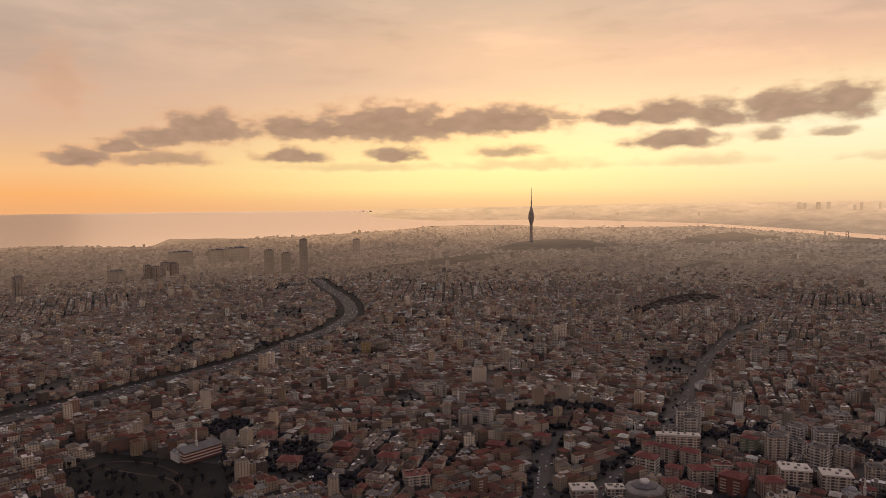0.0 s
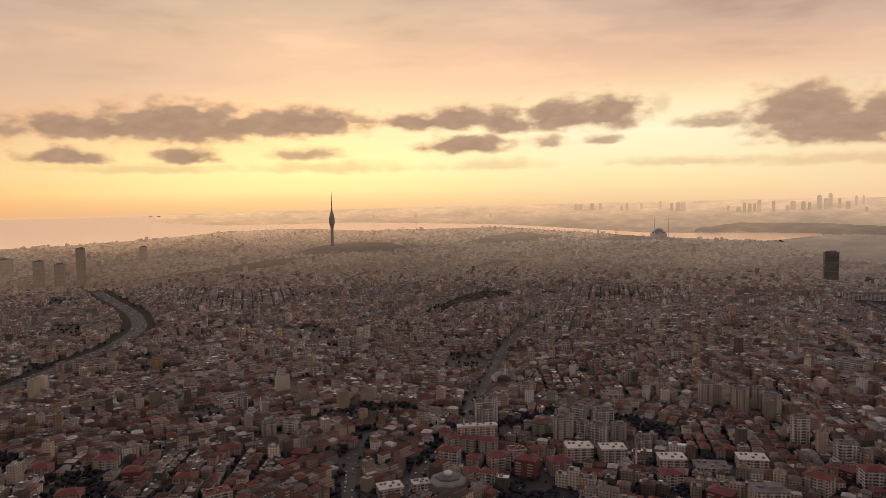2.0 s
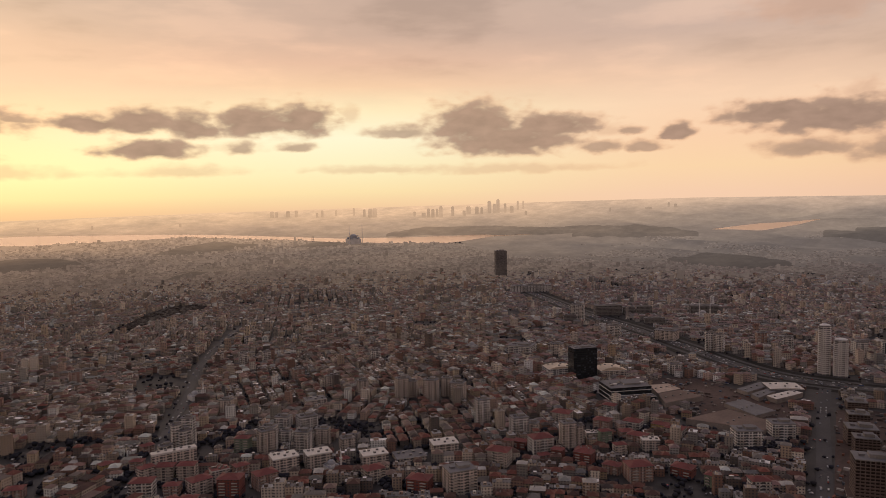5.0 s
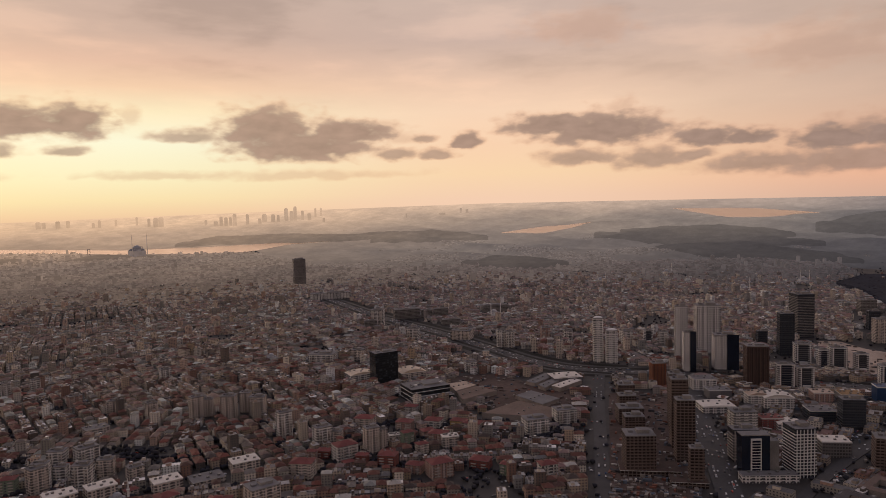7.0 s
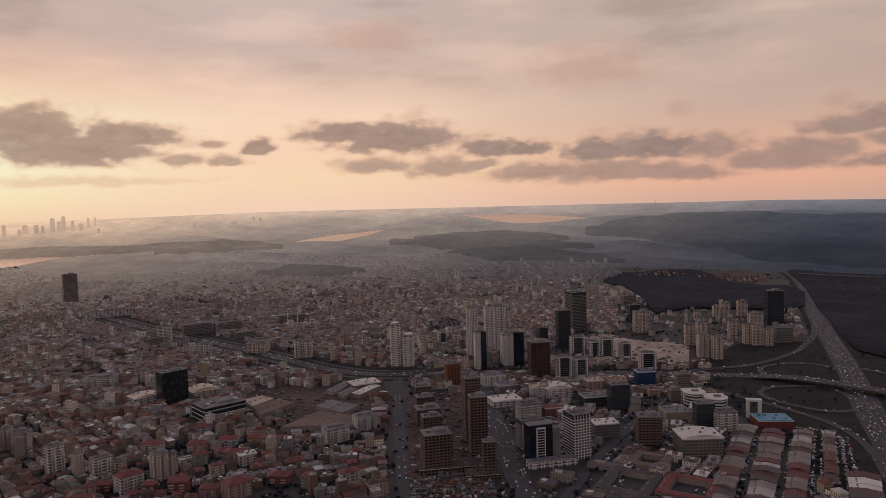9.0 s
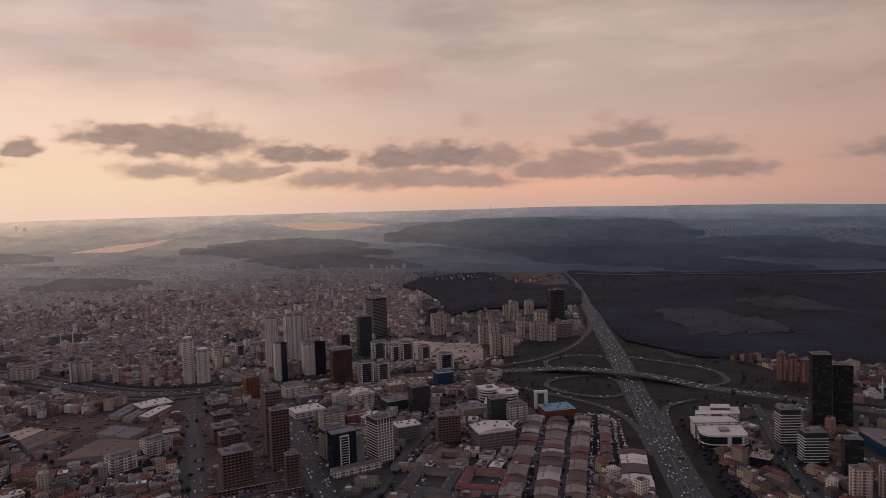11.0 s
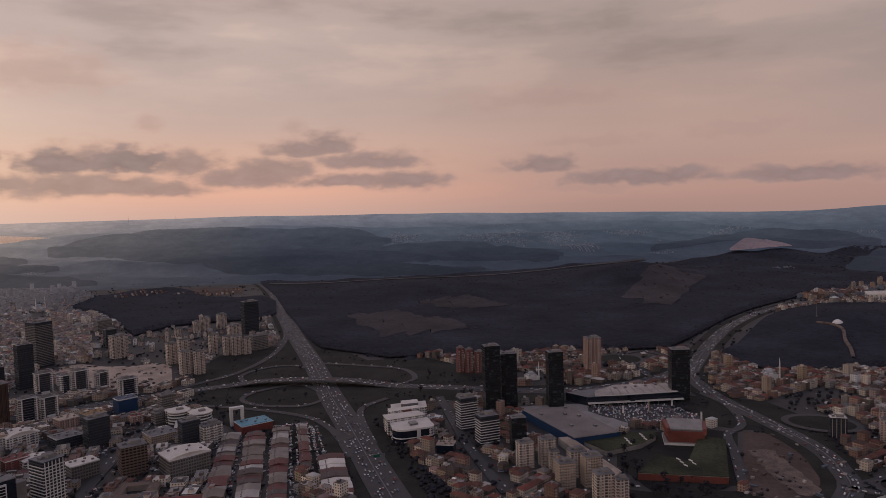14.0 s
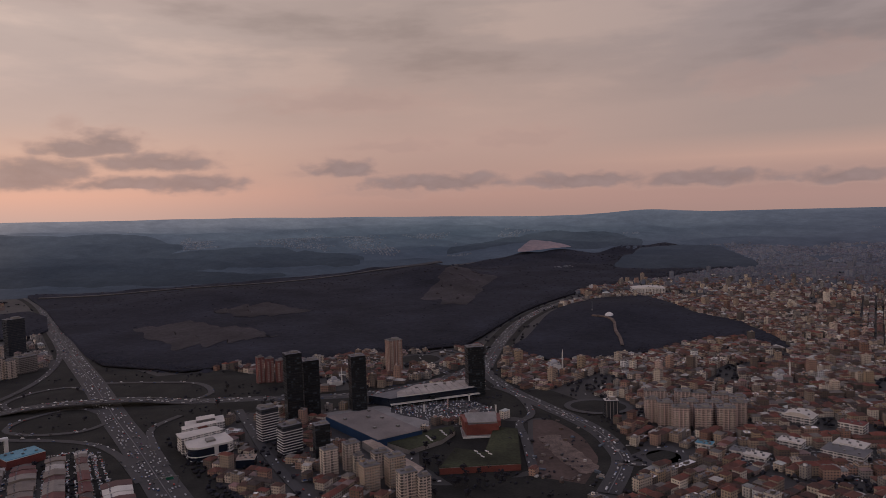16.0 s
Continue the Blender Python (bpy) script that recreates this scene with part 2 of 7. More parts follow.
def facade(name, window=(3.2, 3.0), glass=(0.065, 0.066, 0.072), share=(0.45, 0.5), rough=0.8, bright=1.5, strips=None, **kw):
    """A plastered wall whose window openings run in rows, in metres along the wall."""
    m, n, b, col = material(name, (0.5, 0.45, 0.4), rough=rough, scale=0.03, wear=0.2, **kw)
    uv = n.add("ShaderNodeUVMap")
    uv.uv_map = "wall"
    uv = uv.outputs[0]
    u, v, _ = n.add("ShaderNodeSeparateXYZ", uv).outputs
    fu = n.math("FRACT", n.math("DIVIDE", u, window[0]))
    fv = n.math("FRACT", n.math("DIVIDE", v, window[1]))
    inu = n.math("LESS_THAN", n.math("ABSOLUTE", n.math("SUBTRACT", fu, 0.5)), share[0] / 2)
    inv = n.math("LESS_THAN", n.math("ABSOLUTE", n.math("SUBTRACT", fv, 0.55)), share[1] / 2)
    hole = n.math("MULTIPLY", inu, inv)
    if strips:
        # strips painted flat, dark ones as the shade in loggias, with a slab edge at each floor
        period, part_, tone = strips
        in_strip = n.math("LESS_THAN", n.math("FRACT", n.math("DIVIDE", n.math("ADD", u, 1.3), period)), part_)
        strip_mask = n.math("MULTIPLY", in_strip, n.math("GREATER_THAN", fv, 0.34))
        col = n.mix(strip_mask, col, (*tone, 1.0))
    cell = n.add("ShaderNodeCombineXYZ", n.math("FLOOR", n.math("DIVIDE", u, window[0])), n.math("FLOOR", n.math("DIVIDE", v, window[1]))).outputs[0]
    vary = n.add("ShaderNodeTexWhiteNoise")
    vary.noise_dimensions = "2D"
    n.link(cell, vary, "Vector")
    vary = vary.outputs[0]
    pane = n.ramp(vary, [(0.0, glass), (0.7, tuple(g * 1.25 for g in glass)), (0.95, tuple(g * bright for g in glass))])
    n.link(n.mix(hole, col, pane), b, "Base Color")
    n.link(n.span(hole, 0.0, 1.0, rough, 0.15), b, "Roughness")
    return m


def plain(*a, **k):
    return material(*a, **k)[0]


M_GROUND = plain("city_ground", (0.036, 0.032, 0.030), rough=0.7, spec=0.4, scale=0.004, wear=0.5)
M_ASPHALT = plain("asphalt", (0.053, 0.050, 0.051), rough=0.7, scale=0.02)
M_CONCRETE = plain("concrete", (0.27, 0.25, 0.23), rough=0.8, scale=0.05)
M_GRASS = plain("rough_grass", (0.019, 0.018, 0.0145), rough=0.9, scale=0.022, wear=0.7)
M_EARTH = plain("bare_earth", (0.088, 0.060, 0.050), rough=0.95, scale=0.012, wear=0.4)
M_SAND = plain("pale_sand", (0.42, 0.33, 0.26), rough=0.95, scale=0.02, wear=0.35)
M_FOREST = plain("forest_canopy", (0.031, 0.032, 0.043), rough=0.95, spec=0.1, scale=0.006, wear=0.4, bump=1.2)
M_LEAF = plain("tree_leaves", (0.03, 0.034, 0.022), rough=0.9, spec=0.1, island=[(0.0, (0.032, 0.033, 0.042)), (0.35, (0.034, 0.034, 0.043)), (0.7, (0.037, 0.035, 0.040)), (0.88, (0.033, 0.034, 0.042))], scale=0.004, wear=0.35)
ROOFS = [(0.0, (0.118, 0.048, 0.034)), (0.25, (0.080, 0.042, 0.032)), (0.46, (0.132, 0.057, 0.040)), (0.62, (0.064, 0.047, 0.040)), (0.74, (0.160, 0.054, 0.037)), (0.86, (0.17, 0.15, 0.13)), (0.96, (0.42, 0.39, 0.35))]
M_ROOF = plain("roof_tile", (0.2, 0.08, 0.05), rough=0.7, spec=0.3, island=ROOFS, scale=0.06)
# roof tiles lifted in tone the same way, as haze
M_ROOF_HAZED = plain("bleached_roof_tile", (0.2, 0.08, 0.05), rough=0.6, spec=0.4, island=[(c, (r_ * 1.0 + 0.062, g_ * 1.1 + 0.066, b_ * 1.1 + 0.055)) for c, (r_, g_, b_) in ROOFS], scale=0.06)
M_FLAT = plain("roof_membrane", (0.25, 0.24, 0.23), rough=0.6, spec=0.35, island=[(0.0, (0.17, 0.15, 0.142)), (0.3, (0.25, 0.225, 0.21)), (0.55, (0.13, 0.118, 0.115)), (0.78, (0.38, 0.36, 0.34)), (0.90, (0.78, 0.75, 0.71))], scale=0.06)
M_LOWROOF = plain("workshop_roof", (0.15, 0.14, 0.13), rough=0.6, spec=0.35, island=[(0.0, (0.10, 0.095, 0.097)), (0.25, (0.15, 0.14, 0.14)), (0.45, (0.125, 0.06, 0.056)), (0.6, (0.085, 0.082, 0.086)), (0.72, (0.26, 0.24, 0.225)), (0.86, (0.56, 0.52, 0.47))], scale=0.06)
M_HOUSE = facade("house_wall", island=WALLS)
M_HOUSE_HAZED = facade("pale_house_wall", island=WALLS_HAZED)
M_HOUSE_HAZED_ROSE = facade("rosy_house_wall", island=[(c, tuple(min(0.75, v * 1.1 + a_) for v, a_ in zip(col, (0.145, 0.15, 0.15)))) for c, col in WALLS])
M_ROOF_HAZED_ROSE = plain("weathered_roof_tile", (0.2, 0.08, 0.05), rough=0.6, spec=0.4, island=[(c, (r_ * 1.0 + 0.068, g_ * 1.1 + 0.072, b_ * 1.1 + 0.074)) for c, (r_, g_, b_) in ROOFS], scale=0.06)
M_CREAMROOF = plain("cream_roof_sheet", (0.62, 0.51, 0.39), rough=0.6, scale=0.03, wear=0.2)
M_OCHREROOF = plain("ochre_roof_sheet", (0.27, 0.165, 0.075), rough=0.7, scale=0.04)
M_TARROOF = plain("dark_tar_roof", (0.075, 0.067, 0.066), rough=0.8, scale=0.04)
M_SAILROOF = plain("sail_roof_sheet", (0.40, 0.35, 0.31), rough=0.6, scale=0.03, wear=0.35)
M_LAWN = plain("roof_lawn", (0.040, 0.043, 0.021), rough=0.95, scale=0.02, wear=0.6)
M_RUBBLE = plain("pale_rubble", (0.16, 0.118, 0.098), rough=0.95, scale=0.05, wear=0.6)
M_BALCONY = plain("balcony_front", (0.50, 0.44, 0.385), rough=0.8, scale=0.06)
M_BEIGE = facade("beige_render", island=[(0.0, (0.40, 0.34, 0.295)), (0.5, (0.45, 0.36, 0.28))], window=(2.8, 3.0), share=(0.5, 0.52))
M_WHITE = plain("white_roof", (0.58, 0.53, 0.47), rough=0.6, scale=0.05, wear=0.15)
M_RED = plain("red_roof", (0.17, 0.05, 0.044), rough=0.7, scale=0.06)
M_GREYROOF = plain("grey_roof", (0.155, 0.148, 0.15), rough=0.7, scale=0.05)
M_CREAM = facade("cream_render", island=[(0.0, (0.54, 0.46, 0.395)), (0.5, (0.60, 0.52, 0.45))], window=(3.6, 3.0), share=(0.5, 0.5), strips=(9.0, 0.36, (0.10, 0.085, 0.08)))
M_PALE = facade("pale_cladding", island=[(0.0, (0.68, 0.65, 0.61)), (0.6, (0.60, 0.565, 0.53))], window=(3.4, 3.3), share=(0.6, 0.5), strips=(10.2, 0.34, (0.11, 0.105, 0.105)))
M_ESTATE = facade("pink_beige_render", island=[(0.0, (0.58, 0.46, 0.41)), (0.5, (0.53, 0.41, 0.365))], window=(2.6, 3.0), share=(0.4, 0.5), strips=(5.2, 0.36, (0.12, 0.095, 0.09)))
M_STONE = plain("white_stone", (0.68, 0.66, 0.63), rough=0.7, scale=0.06, wear=0.15)
M_NAVY = plain("navy_glass", (0.014, 0.02, 0.035), rough=0.12, spec=0.6, scale=0.05)
M_BLACK = facade("black_glass", island=[(0.0, (0.014, 0.015, 0.017)), (0.6, (0.020, 0.020, 0.022))], window=(3.0, 3.6), glass=(0.022, 0.026, 0.030), share=(0.86, 0.6), rough=0.3, bright=3.6)
M_DARK = facade("dark_glass", island=[(0.0, (0.050, 0.052, 0.058)), (0.6, (0.06, 0.060, 0.064))], window=(2.4, 3.6), glass=(0.030, 0.036, 0.046), share=(0.8, 0.65), rough=0.3)
M_BROWN = facade("brown_cladding", island=[(0.0, (0.10, 0.062, 0.05)), (0.6, (0.11, 0.07, 0.056))], window=(1.8, 60.0), glass=(0.035, 0.028, 0.026), share=(0.5, 1.0))
M_SHELL = facade("raw_concrete_frame", island=[(0.0, (0.135, 0.088, 0.075)), (0.5, (0.15, 0.115, 0.10))], window=(4.2, 3.4), glass=(0.025, 0.02, 0.018), share=(0.75, 0.68))
M_BRICKRED = facade("red_render", island=[(0.0, (0.20, 0.062, 0.055)), (0.6, (0.17, 0.062, 0.056))], window=(3.2, 3.0), strips=(8.0, 0.25, (0.30, 0.22, 0.20)))
M_TAN = facade("tan_render", island=[(0.0, (0.33, 0.205, 0.165)), (0.6, (0.31, 0.20, 0.165))], window=(3.4, 3.0), strips=(7.0, 0.38, (0.46, 0.40, 0.36)))
M_CLAD = plain("red_cladding", (0.185, 0.06, 0.047), rough=0.6, scale=0.05)
M_BLUE = plain("blue_sheet", (0.02, 0.05, 0.12), rough=0.5, scale=0.06)
M_TEAL = plain("light_blue_sheet", (0.10, 0.26, 0.34), rough=0.5, scale=0.06)
M_ORANGE = plain("orange_sheet", (0.24, 0.082, 0.04), rough=0.6, scale=0.06)
M_STEEL = plain("grey_steel", (0.22, 0.215, 0.21), rough=0.45, metal=0.6, scale=0.1)
M_TOWER = plain("tower_cladding", (0.42, 0.37, 0.34), rough=0.5, scale=0.03)

M_BROWNROOF = plain("brown_roof_sheet", (0.165, 0.118, 0.095), rough=0.8, scale=0.03)
M_GREYGLASS = facade("grey_glass", island=[(0.0, (0.20, 0.185, 0.175)), (0.6, (0.16, 0.15, 0.145))], window=(3.0, 3.6), glass=(0.07, 0.068, 0.066), share=(0.7, 0.6), rough=0.4)

M_WATER = bpy.data.materials.new("water")
M_WATER.use_nodes = True
n = Nodes(M_WATER.node_tree)
b = n.add("ShaderNodeBsdfPrincipled")
# metal with a warm tint: sunset colour put into the shine
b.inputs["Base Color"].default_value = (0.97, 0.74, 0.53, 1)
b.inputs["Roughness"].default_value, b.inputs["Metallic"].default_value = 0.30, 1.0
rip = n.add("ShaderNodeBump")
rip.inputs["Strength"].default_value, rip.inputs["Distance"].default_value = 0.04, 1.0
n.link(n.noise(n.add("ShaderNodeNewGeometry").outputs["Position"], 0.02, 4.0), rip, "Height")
# normals are tilted towards the camera so reflections clear the bent-up land behind
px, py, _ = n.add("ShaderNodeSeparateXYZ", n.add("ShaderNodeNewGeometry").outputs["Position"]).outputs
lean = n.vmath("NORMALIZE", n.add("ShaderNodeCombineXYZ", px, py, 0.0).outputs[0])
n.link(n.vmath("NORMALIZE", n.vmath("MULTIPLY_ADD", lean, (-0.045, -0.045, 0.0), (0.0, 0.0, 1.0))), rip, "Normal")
n.link(rip.outputs[0], b, "Normal")
n.add("ShaderNodeOutputMaterial", b.outputs[0])
M_WOODFIELD = plain("winter_field", (0.044, 0.037, 0.041), rough=0.95, scale=0.008, wear=0.5)

# ---- the lie of the land ----
# The land is level near by, then bent up to fit the skyline as the camera sees it.
SKYLINE_B = [-180, -60, -40, -10, 30, 60, 100, 115, 130, 137, 145, 170, 180]
SKYLINE_D = [1.25, 1.3, 1.35, 1.45, 0.8, 0.4, 0.6, 0.9, 1.17, 1.37, 1.35, 1.25, 1.25]
LEVEL, EDGE = 2500.0, 4900.0
DIP = math.degrees(math.atan(EYE[2] / LEVEL))


# hills on it: bearing, distance, height, half width in degrees, half depth in metres
HILLS = [(128.5, 2720, 58, 4.5, 240), (112, 2450, 26, 7, 260), (145.6, 4780, 46, 4.2, 140), (154.3, 4740, 14, 1.6, 140), (136, 3650, 42, 5, 190), (104, 4350, 26, 8, 120), (118, 4050, 24, 8, 130), (92, 4480, 18, 8, 90), (88, 3620, 16, 6, 150), (143.5, 1820, 30, 5, 200), (101, 3500, 14, 5, 120), (123, 3300, 22, 6, 140), (97, 4850, 7, 4, 90), (108.5, 4850, 10, 3, 90), (115, 4860, 12, 4, 90), (123, 4850, 8, 3, 90)]


def relief(bear, dist):
    """Folds of the wooded hill country in the east."""
    fold = np.clip((dist - 2900) / 400, 0, 1) * np.clip((4780 - dist) / 300, 0, 1) * np.clip((bear - 50) / 6, 0, 1) * (1 - np.exp(-(((bear - 65) / 5) ** 2) - ((dist - 4090) / 190) ** 2) - np.exp(-(((bear - 80) / 6) ** 2) - ((dist - 4510) / 190) ** 2)) * np.clip((165 - bear) / 14, 0, 1)
    return 0.6 * fold * (15 * np.sin(dist / 66 + 2.6 * np.sin(bear / 4.1 + dist / 900) + bear / 6) * (0.5 + 0.5 * np.sin(bear / 2.7 + dist / 310)) + 9 * np.sin(dist / 41 + bear / 1.9 + 1.8 * np.sin(bear / 1.3)) * (0.5 + 0.5 * np.sin(bear / 1.1 - dist / 240)))


def land(bear, dist):
    """Height of the land at a bearing in degrees from +y towards +x and a distance in metres."""
    bear, dist = np.asarray(bear, float), np.asarray(dist, float)
    return base_land(bear, dist) + relief(bear, dist) + sum(h * np.exp(-(((bear - hb) / wb) ** 2) - ((dist - hd) / wd) ** 2) for hb, hd, h, wb, wd in HILLS)


def base_land(bear, dist):
    rim = np.interp((bear + 180) % 360 - 180, SKYLINE_B, SKYLINE_D)
    dip = DIP - (DIP - rim) * (np.minimum(dist, EDGE) - LEVEL) / (EDGE - LEVEL)
    return np.where(dist <= LEVEL, 0.0, EYE[2] - np.minimum(dist, EDGE) * np.tan(np.radians(dip)))


def spot(bear, dist, lift=0.0):
    a = radians(bear)
    return Vector((dist * math.sin(a), dist * math.cos(a), float(land(bear, dist)) + lift))


def land_xy(x, y):
    x, y = np.asarray(x, float), np.asarray(y, float)
    return land(np.degrees(np.arctan2(x, y)), np.hypot(x, y))


def mesh_object(name, verts, faces, mats, parent=None, idx=None, smooth=False):
    me = bpy.data.meshes.new(name)
    me.from_pydata([tuple(v) for v in verts] if not isinstance(verts, np.ndarray) else verts.tolist(), [], faces)
    for m in mats if isinstance(mats, (list, tuple)) else [mats]:
        me.materials.append(m)
    if idx is not None:
        me.polygons.foreach_set("material_index", idx)
    if smooth:
        me.polygons.foreach_set("use_smooth", [True] * len(me.polygons))
    me.update()
    ob = new(name, me)
    if parent:
        ob.parent = parent
    return ob


def sheet(name, bears, dist_rows, mat, lift=0.0, rough=0.0):
    """A sheet draped over the land: dist_rows holds a row of distances for each step outwards."""
    nb, nr = len(bears), len(dist_rows)
    D = np.array(dist_rows)
    B = np.repeat(np.array(bears)[None], nr, 0)
    Z = land(B, D) + lift
    if rough:
        Z = Z + rough * (np.random.RandomState(3).rand(nr, nb))
    A = np.radians(B)
    V = np.stack([D * np.sin(A), D * np.cos(A), Z], -1).reshape(-1, 3)
    F = [(r * nb + c, r * nb + c + 1, (r + 1) * nb + c + 1, (r + 1) * nb + c) for r in range(nr - 1) for c in range(nb - 1)]
    return mesh_object(name, V, F, mat, smooth=True)


def band(name, rows, mat, lift, steps=6, pitch=0.5, ragged=None):
    """A draped patch between a near and a far shore, given as rows of bearing, near and far distance."""
    bb, near, far = zip(*rows)
    bears = np.arange(bb[0], bb[-1] + 1e-6, pitch)
    lo, hi = np.interp(bears, bb, near), np.interp(bears, bb, far)
    wob = np.array([noise.noise((b * 0.9, 3.1, near[0] * 0.01)) for b in bears])
    wob2 = np.array([noise.noise((b * 0.55, 7.7, far[0] * 0.01)) for b in bears])
    lo = lo + wob * (12 if ragged is None else ragged)
    hi = hi + wob2 * (0 if ragged is None else ragged)
    hi = np.maximum(hi, lo + 1)
    return sheet(name, bears, [lo + (hi - lo) * k / steps for k in range(steps + 1)], mat, lift)


ring = np.concatenate([np.linspace(-180, -45, 28)[:-1], np.linspace(-45, 170, 431), np.linspace(170, 180, 3)[1:]])
dists = [0.02, 200, 400, 700, 1000, 1300] + list(np.linspace(1400, 4900, 71)) + [5200]
ground = tagged(sheet("ground", ring, [np.full(len(ring), d) for d in dists], M_GROUND), "dull brown built-up ground between the houses", "ground", kind="structure")

SEA = [(-50, 3950, 5150), (-31.6, 3936, 5150), (-22.4, 3780, 5150), (-21, 4035, 5150), (-14.4, 3985, 5150), (-6.4, 4120, 5150), (-5.4, 4140, 4640), (-0.5, 4290, 4482), (5.4, 4290, 4460), (9.9, 4165, 4444), (20.5, 4190, 4277), (32.2, 3830, 3950), (37, 3745, 3930), (41, 3715, 3934), (44.6, 3900, 3960), (49, 3932, 3942)]
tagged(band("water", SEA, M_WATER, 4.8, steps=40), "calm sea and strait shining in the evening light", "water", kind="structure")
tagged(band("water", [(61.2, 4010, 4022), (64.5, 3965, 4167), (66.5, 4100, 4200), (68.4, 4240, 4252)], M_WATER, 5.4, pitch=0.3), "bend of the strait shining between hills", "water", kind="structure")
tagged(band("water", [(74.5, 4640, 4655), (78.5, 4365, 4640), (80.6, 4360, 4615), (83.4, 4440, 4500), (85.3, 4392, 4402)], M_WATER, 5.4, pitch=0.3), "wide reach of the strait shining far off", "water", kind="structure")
tagged(band("water", [(96.7, 3715, 3725), (97.5, 3640, 3690), (98.7, 3525, 3560)], M_WATER, 5.4, pitch=0.2), "small pale lake in the woods", "water", kind="structure")

# woods: bearing, near edge, far edge
WOOD_EAST = [(98.9, 2900, 2960), (99.9, 2520, 2950), (100.8, 2050, 2930), (102.0, 1690, 2900), (103.4, 1520, 2880), (108.8, 1385, 2890), (117, 1390, 2990), (124, 1402, 3140), (131, 1460, 3240), (132.6, 1570, 3300), (136, 1900, 3520), (141, 2360, 3560), (147, 2700, 3900), (152, 3100, 3400)]
WOOD_HILL = [(135, 1416, 1440), (136, 1350, 1520), (137.8, 1320, 1790), (141.7, 1330, 2140), (145.5, 1400, 2190), (149, 1510, 1840), (152.4, 1550, 1760), (155.6, 1480, 1530)]
WOOD_FAR = [(143.4, 3300, 3480), (146, 3190, 3560), (149, 3100, 3620), (151.7, 3030, 3420), (153.2, 3200, 3300)]
WOOD_WEST = [(85.5, 2500, 2600), (87.3, 2350, 2850), (89.6, 1880, 2900), (92.2, 1985, 2950), (95, 1990, 2600), (97.3, 1990, 2500), (99, 1990, 2500), (100.2, 2100, 2300)]
WOOD_TOWER = [(3.6, 3420, 3430), (5.6, 3380, 3620), (7.5, 3400, 3760), (9.3, 3410, 3800), (11.5, 3450, 3770), (13.4, 3560, 3570)]
WOOD_SLOPE = [(-7, 2740, 2790), (-4, 2830, 2960), (-1.5, 2850, 3060), (1, 2900, 3200), (3.5, 3050, 3300), (4.5, 3300, 3310)]
WOOD_RIDGE = [(18, 3700, 3705), (20, 3640, 3900), (22.5, 3690, 4010), (25.5, 3800, 3880), (27, 3800, 3805)]
WOOD_KNOLL = [(27.8, 3700, 3705), (30, 3720, 3860), (32, 3720, 3900), (34.2, 3700, 3780), (35.4, 3700, 3702)]
WOOD_MID = [(15.4, 1830, 1835), (17, 1850, 2020), (19, 1950, 2170), (21, 2030, 2170), (22.5, 2100, 2110)]
WOOD_GAP = [(18.4, 2850, 2855), (19.5, 2830, 3000), (21, 2950, 3100), (22.4, 3080, 3085)]
# scrub with haze put into its colour, lighter and browner than the forest
M_SCRUB_HAZED = plain("hill_scrub", (0.060, 0.050, 0.042), rough=0.9, scale=0.01, wear=0.5)
WOODS = [WOOD_EAST, WOOD_HILL, WOOD_WEST, WOOD_FAR, WOOD_TOWER, WOOD_SLOPE, WOOD_RIDGE, WOOD_KNOLL, WOOD_MID, WOOD_GAP]
far_floors = []
for rows in WOODS:
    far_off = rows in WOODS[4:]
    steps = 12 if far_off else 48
    floor_ = band("forest_floor", rows, M_SCRUB_HAZED if far_off else M_FOREST, (4.6 if rows[0][1] > 2600 else 2.2) if far_off else 4.8, steps=steps, ragged=45)
    across = len(floor_.data.vertices) // (steps + 1)
    for i_, v in enumerate(floor_.data.vertices):
        # the canopy rolls a little and comes down to the ground at its near edge
        v.co.z += -5.2 if i_ < across else 0.0 if far_off else 0.5 * noise.noise((v.co.x * 0.02, v.co.y * 0.02, 6.0))
    if far_off and rows[0][1] > 2600:
        far_floors.append(floor_)
    tagged(floor_, "scrubby wooded hillside above the town, lightened as by haze" if far_off else "dark leafless woodland floor", "woodland", kind="structure")


def in_band(rows, b, r, grow=0.0):
    bb, lo, hi = zip(*rows)
    return (b > bb[0]) & (b < bb[-1]) & (r > np.interp(b, bb, lo) - grow) & (r < np.interp(b, bb, hi) + grow)


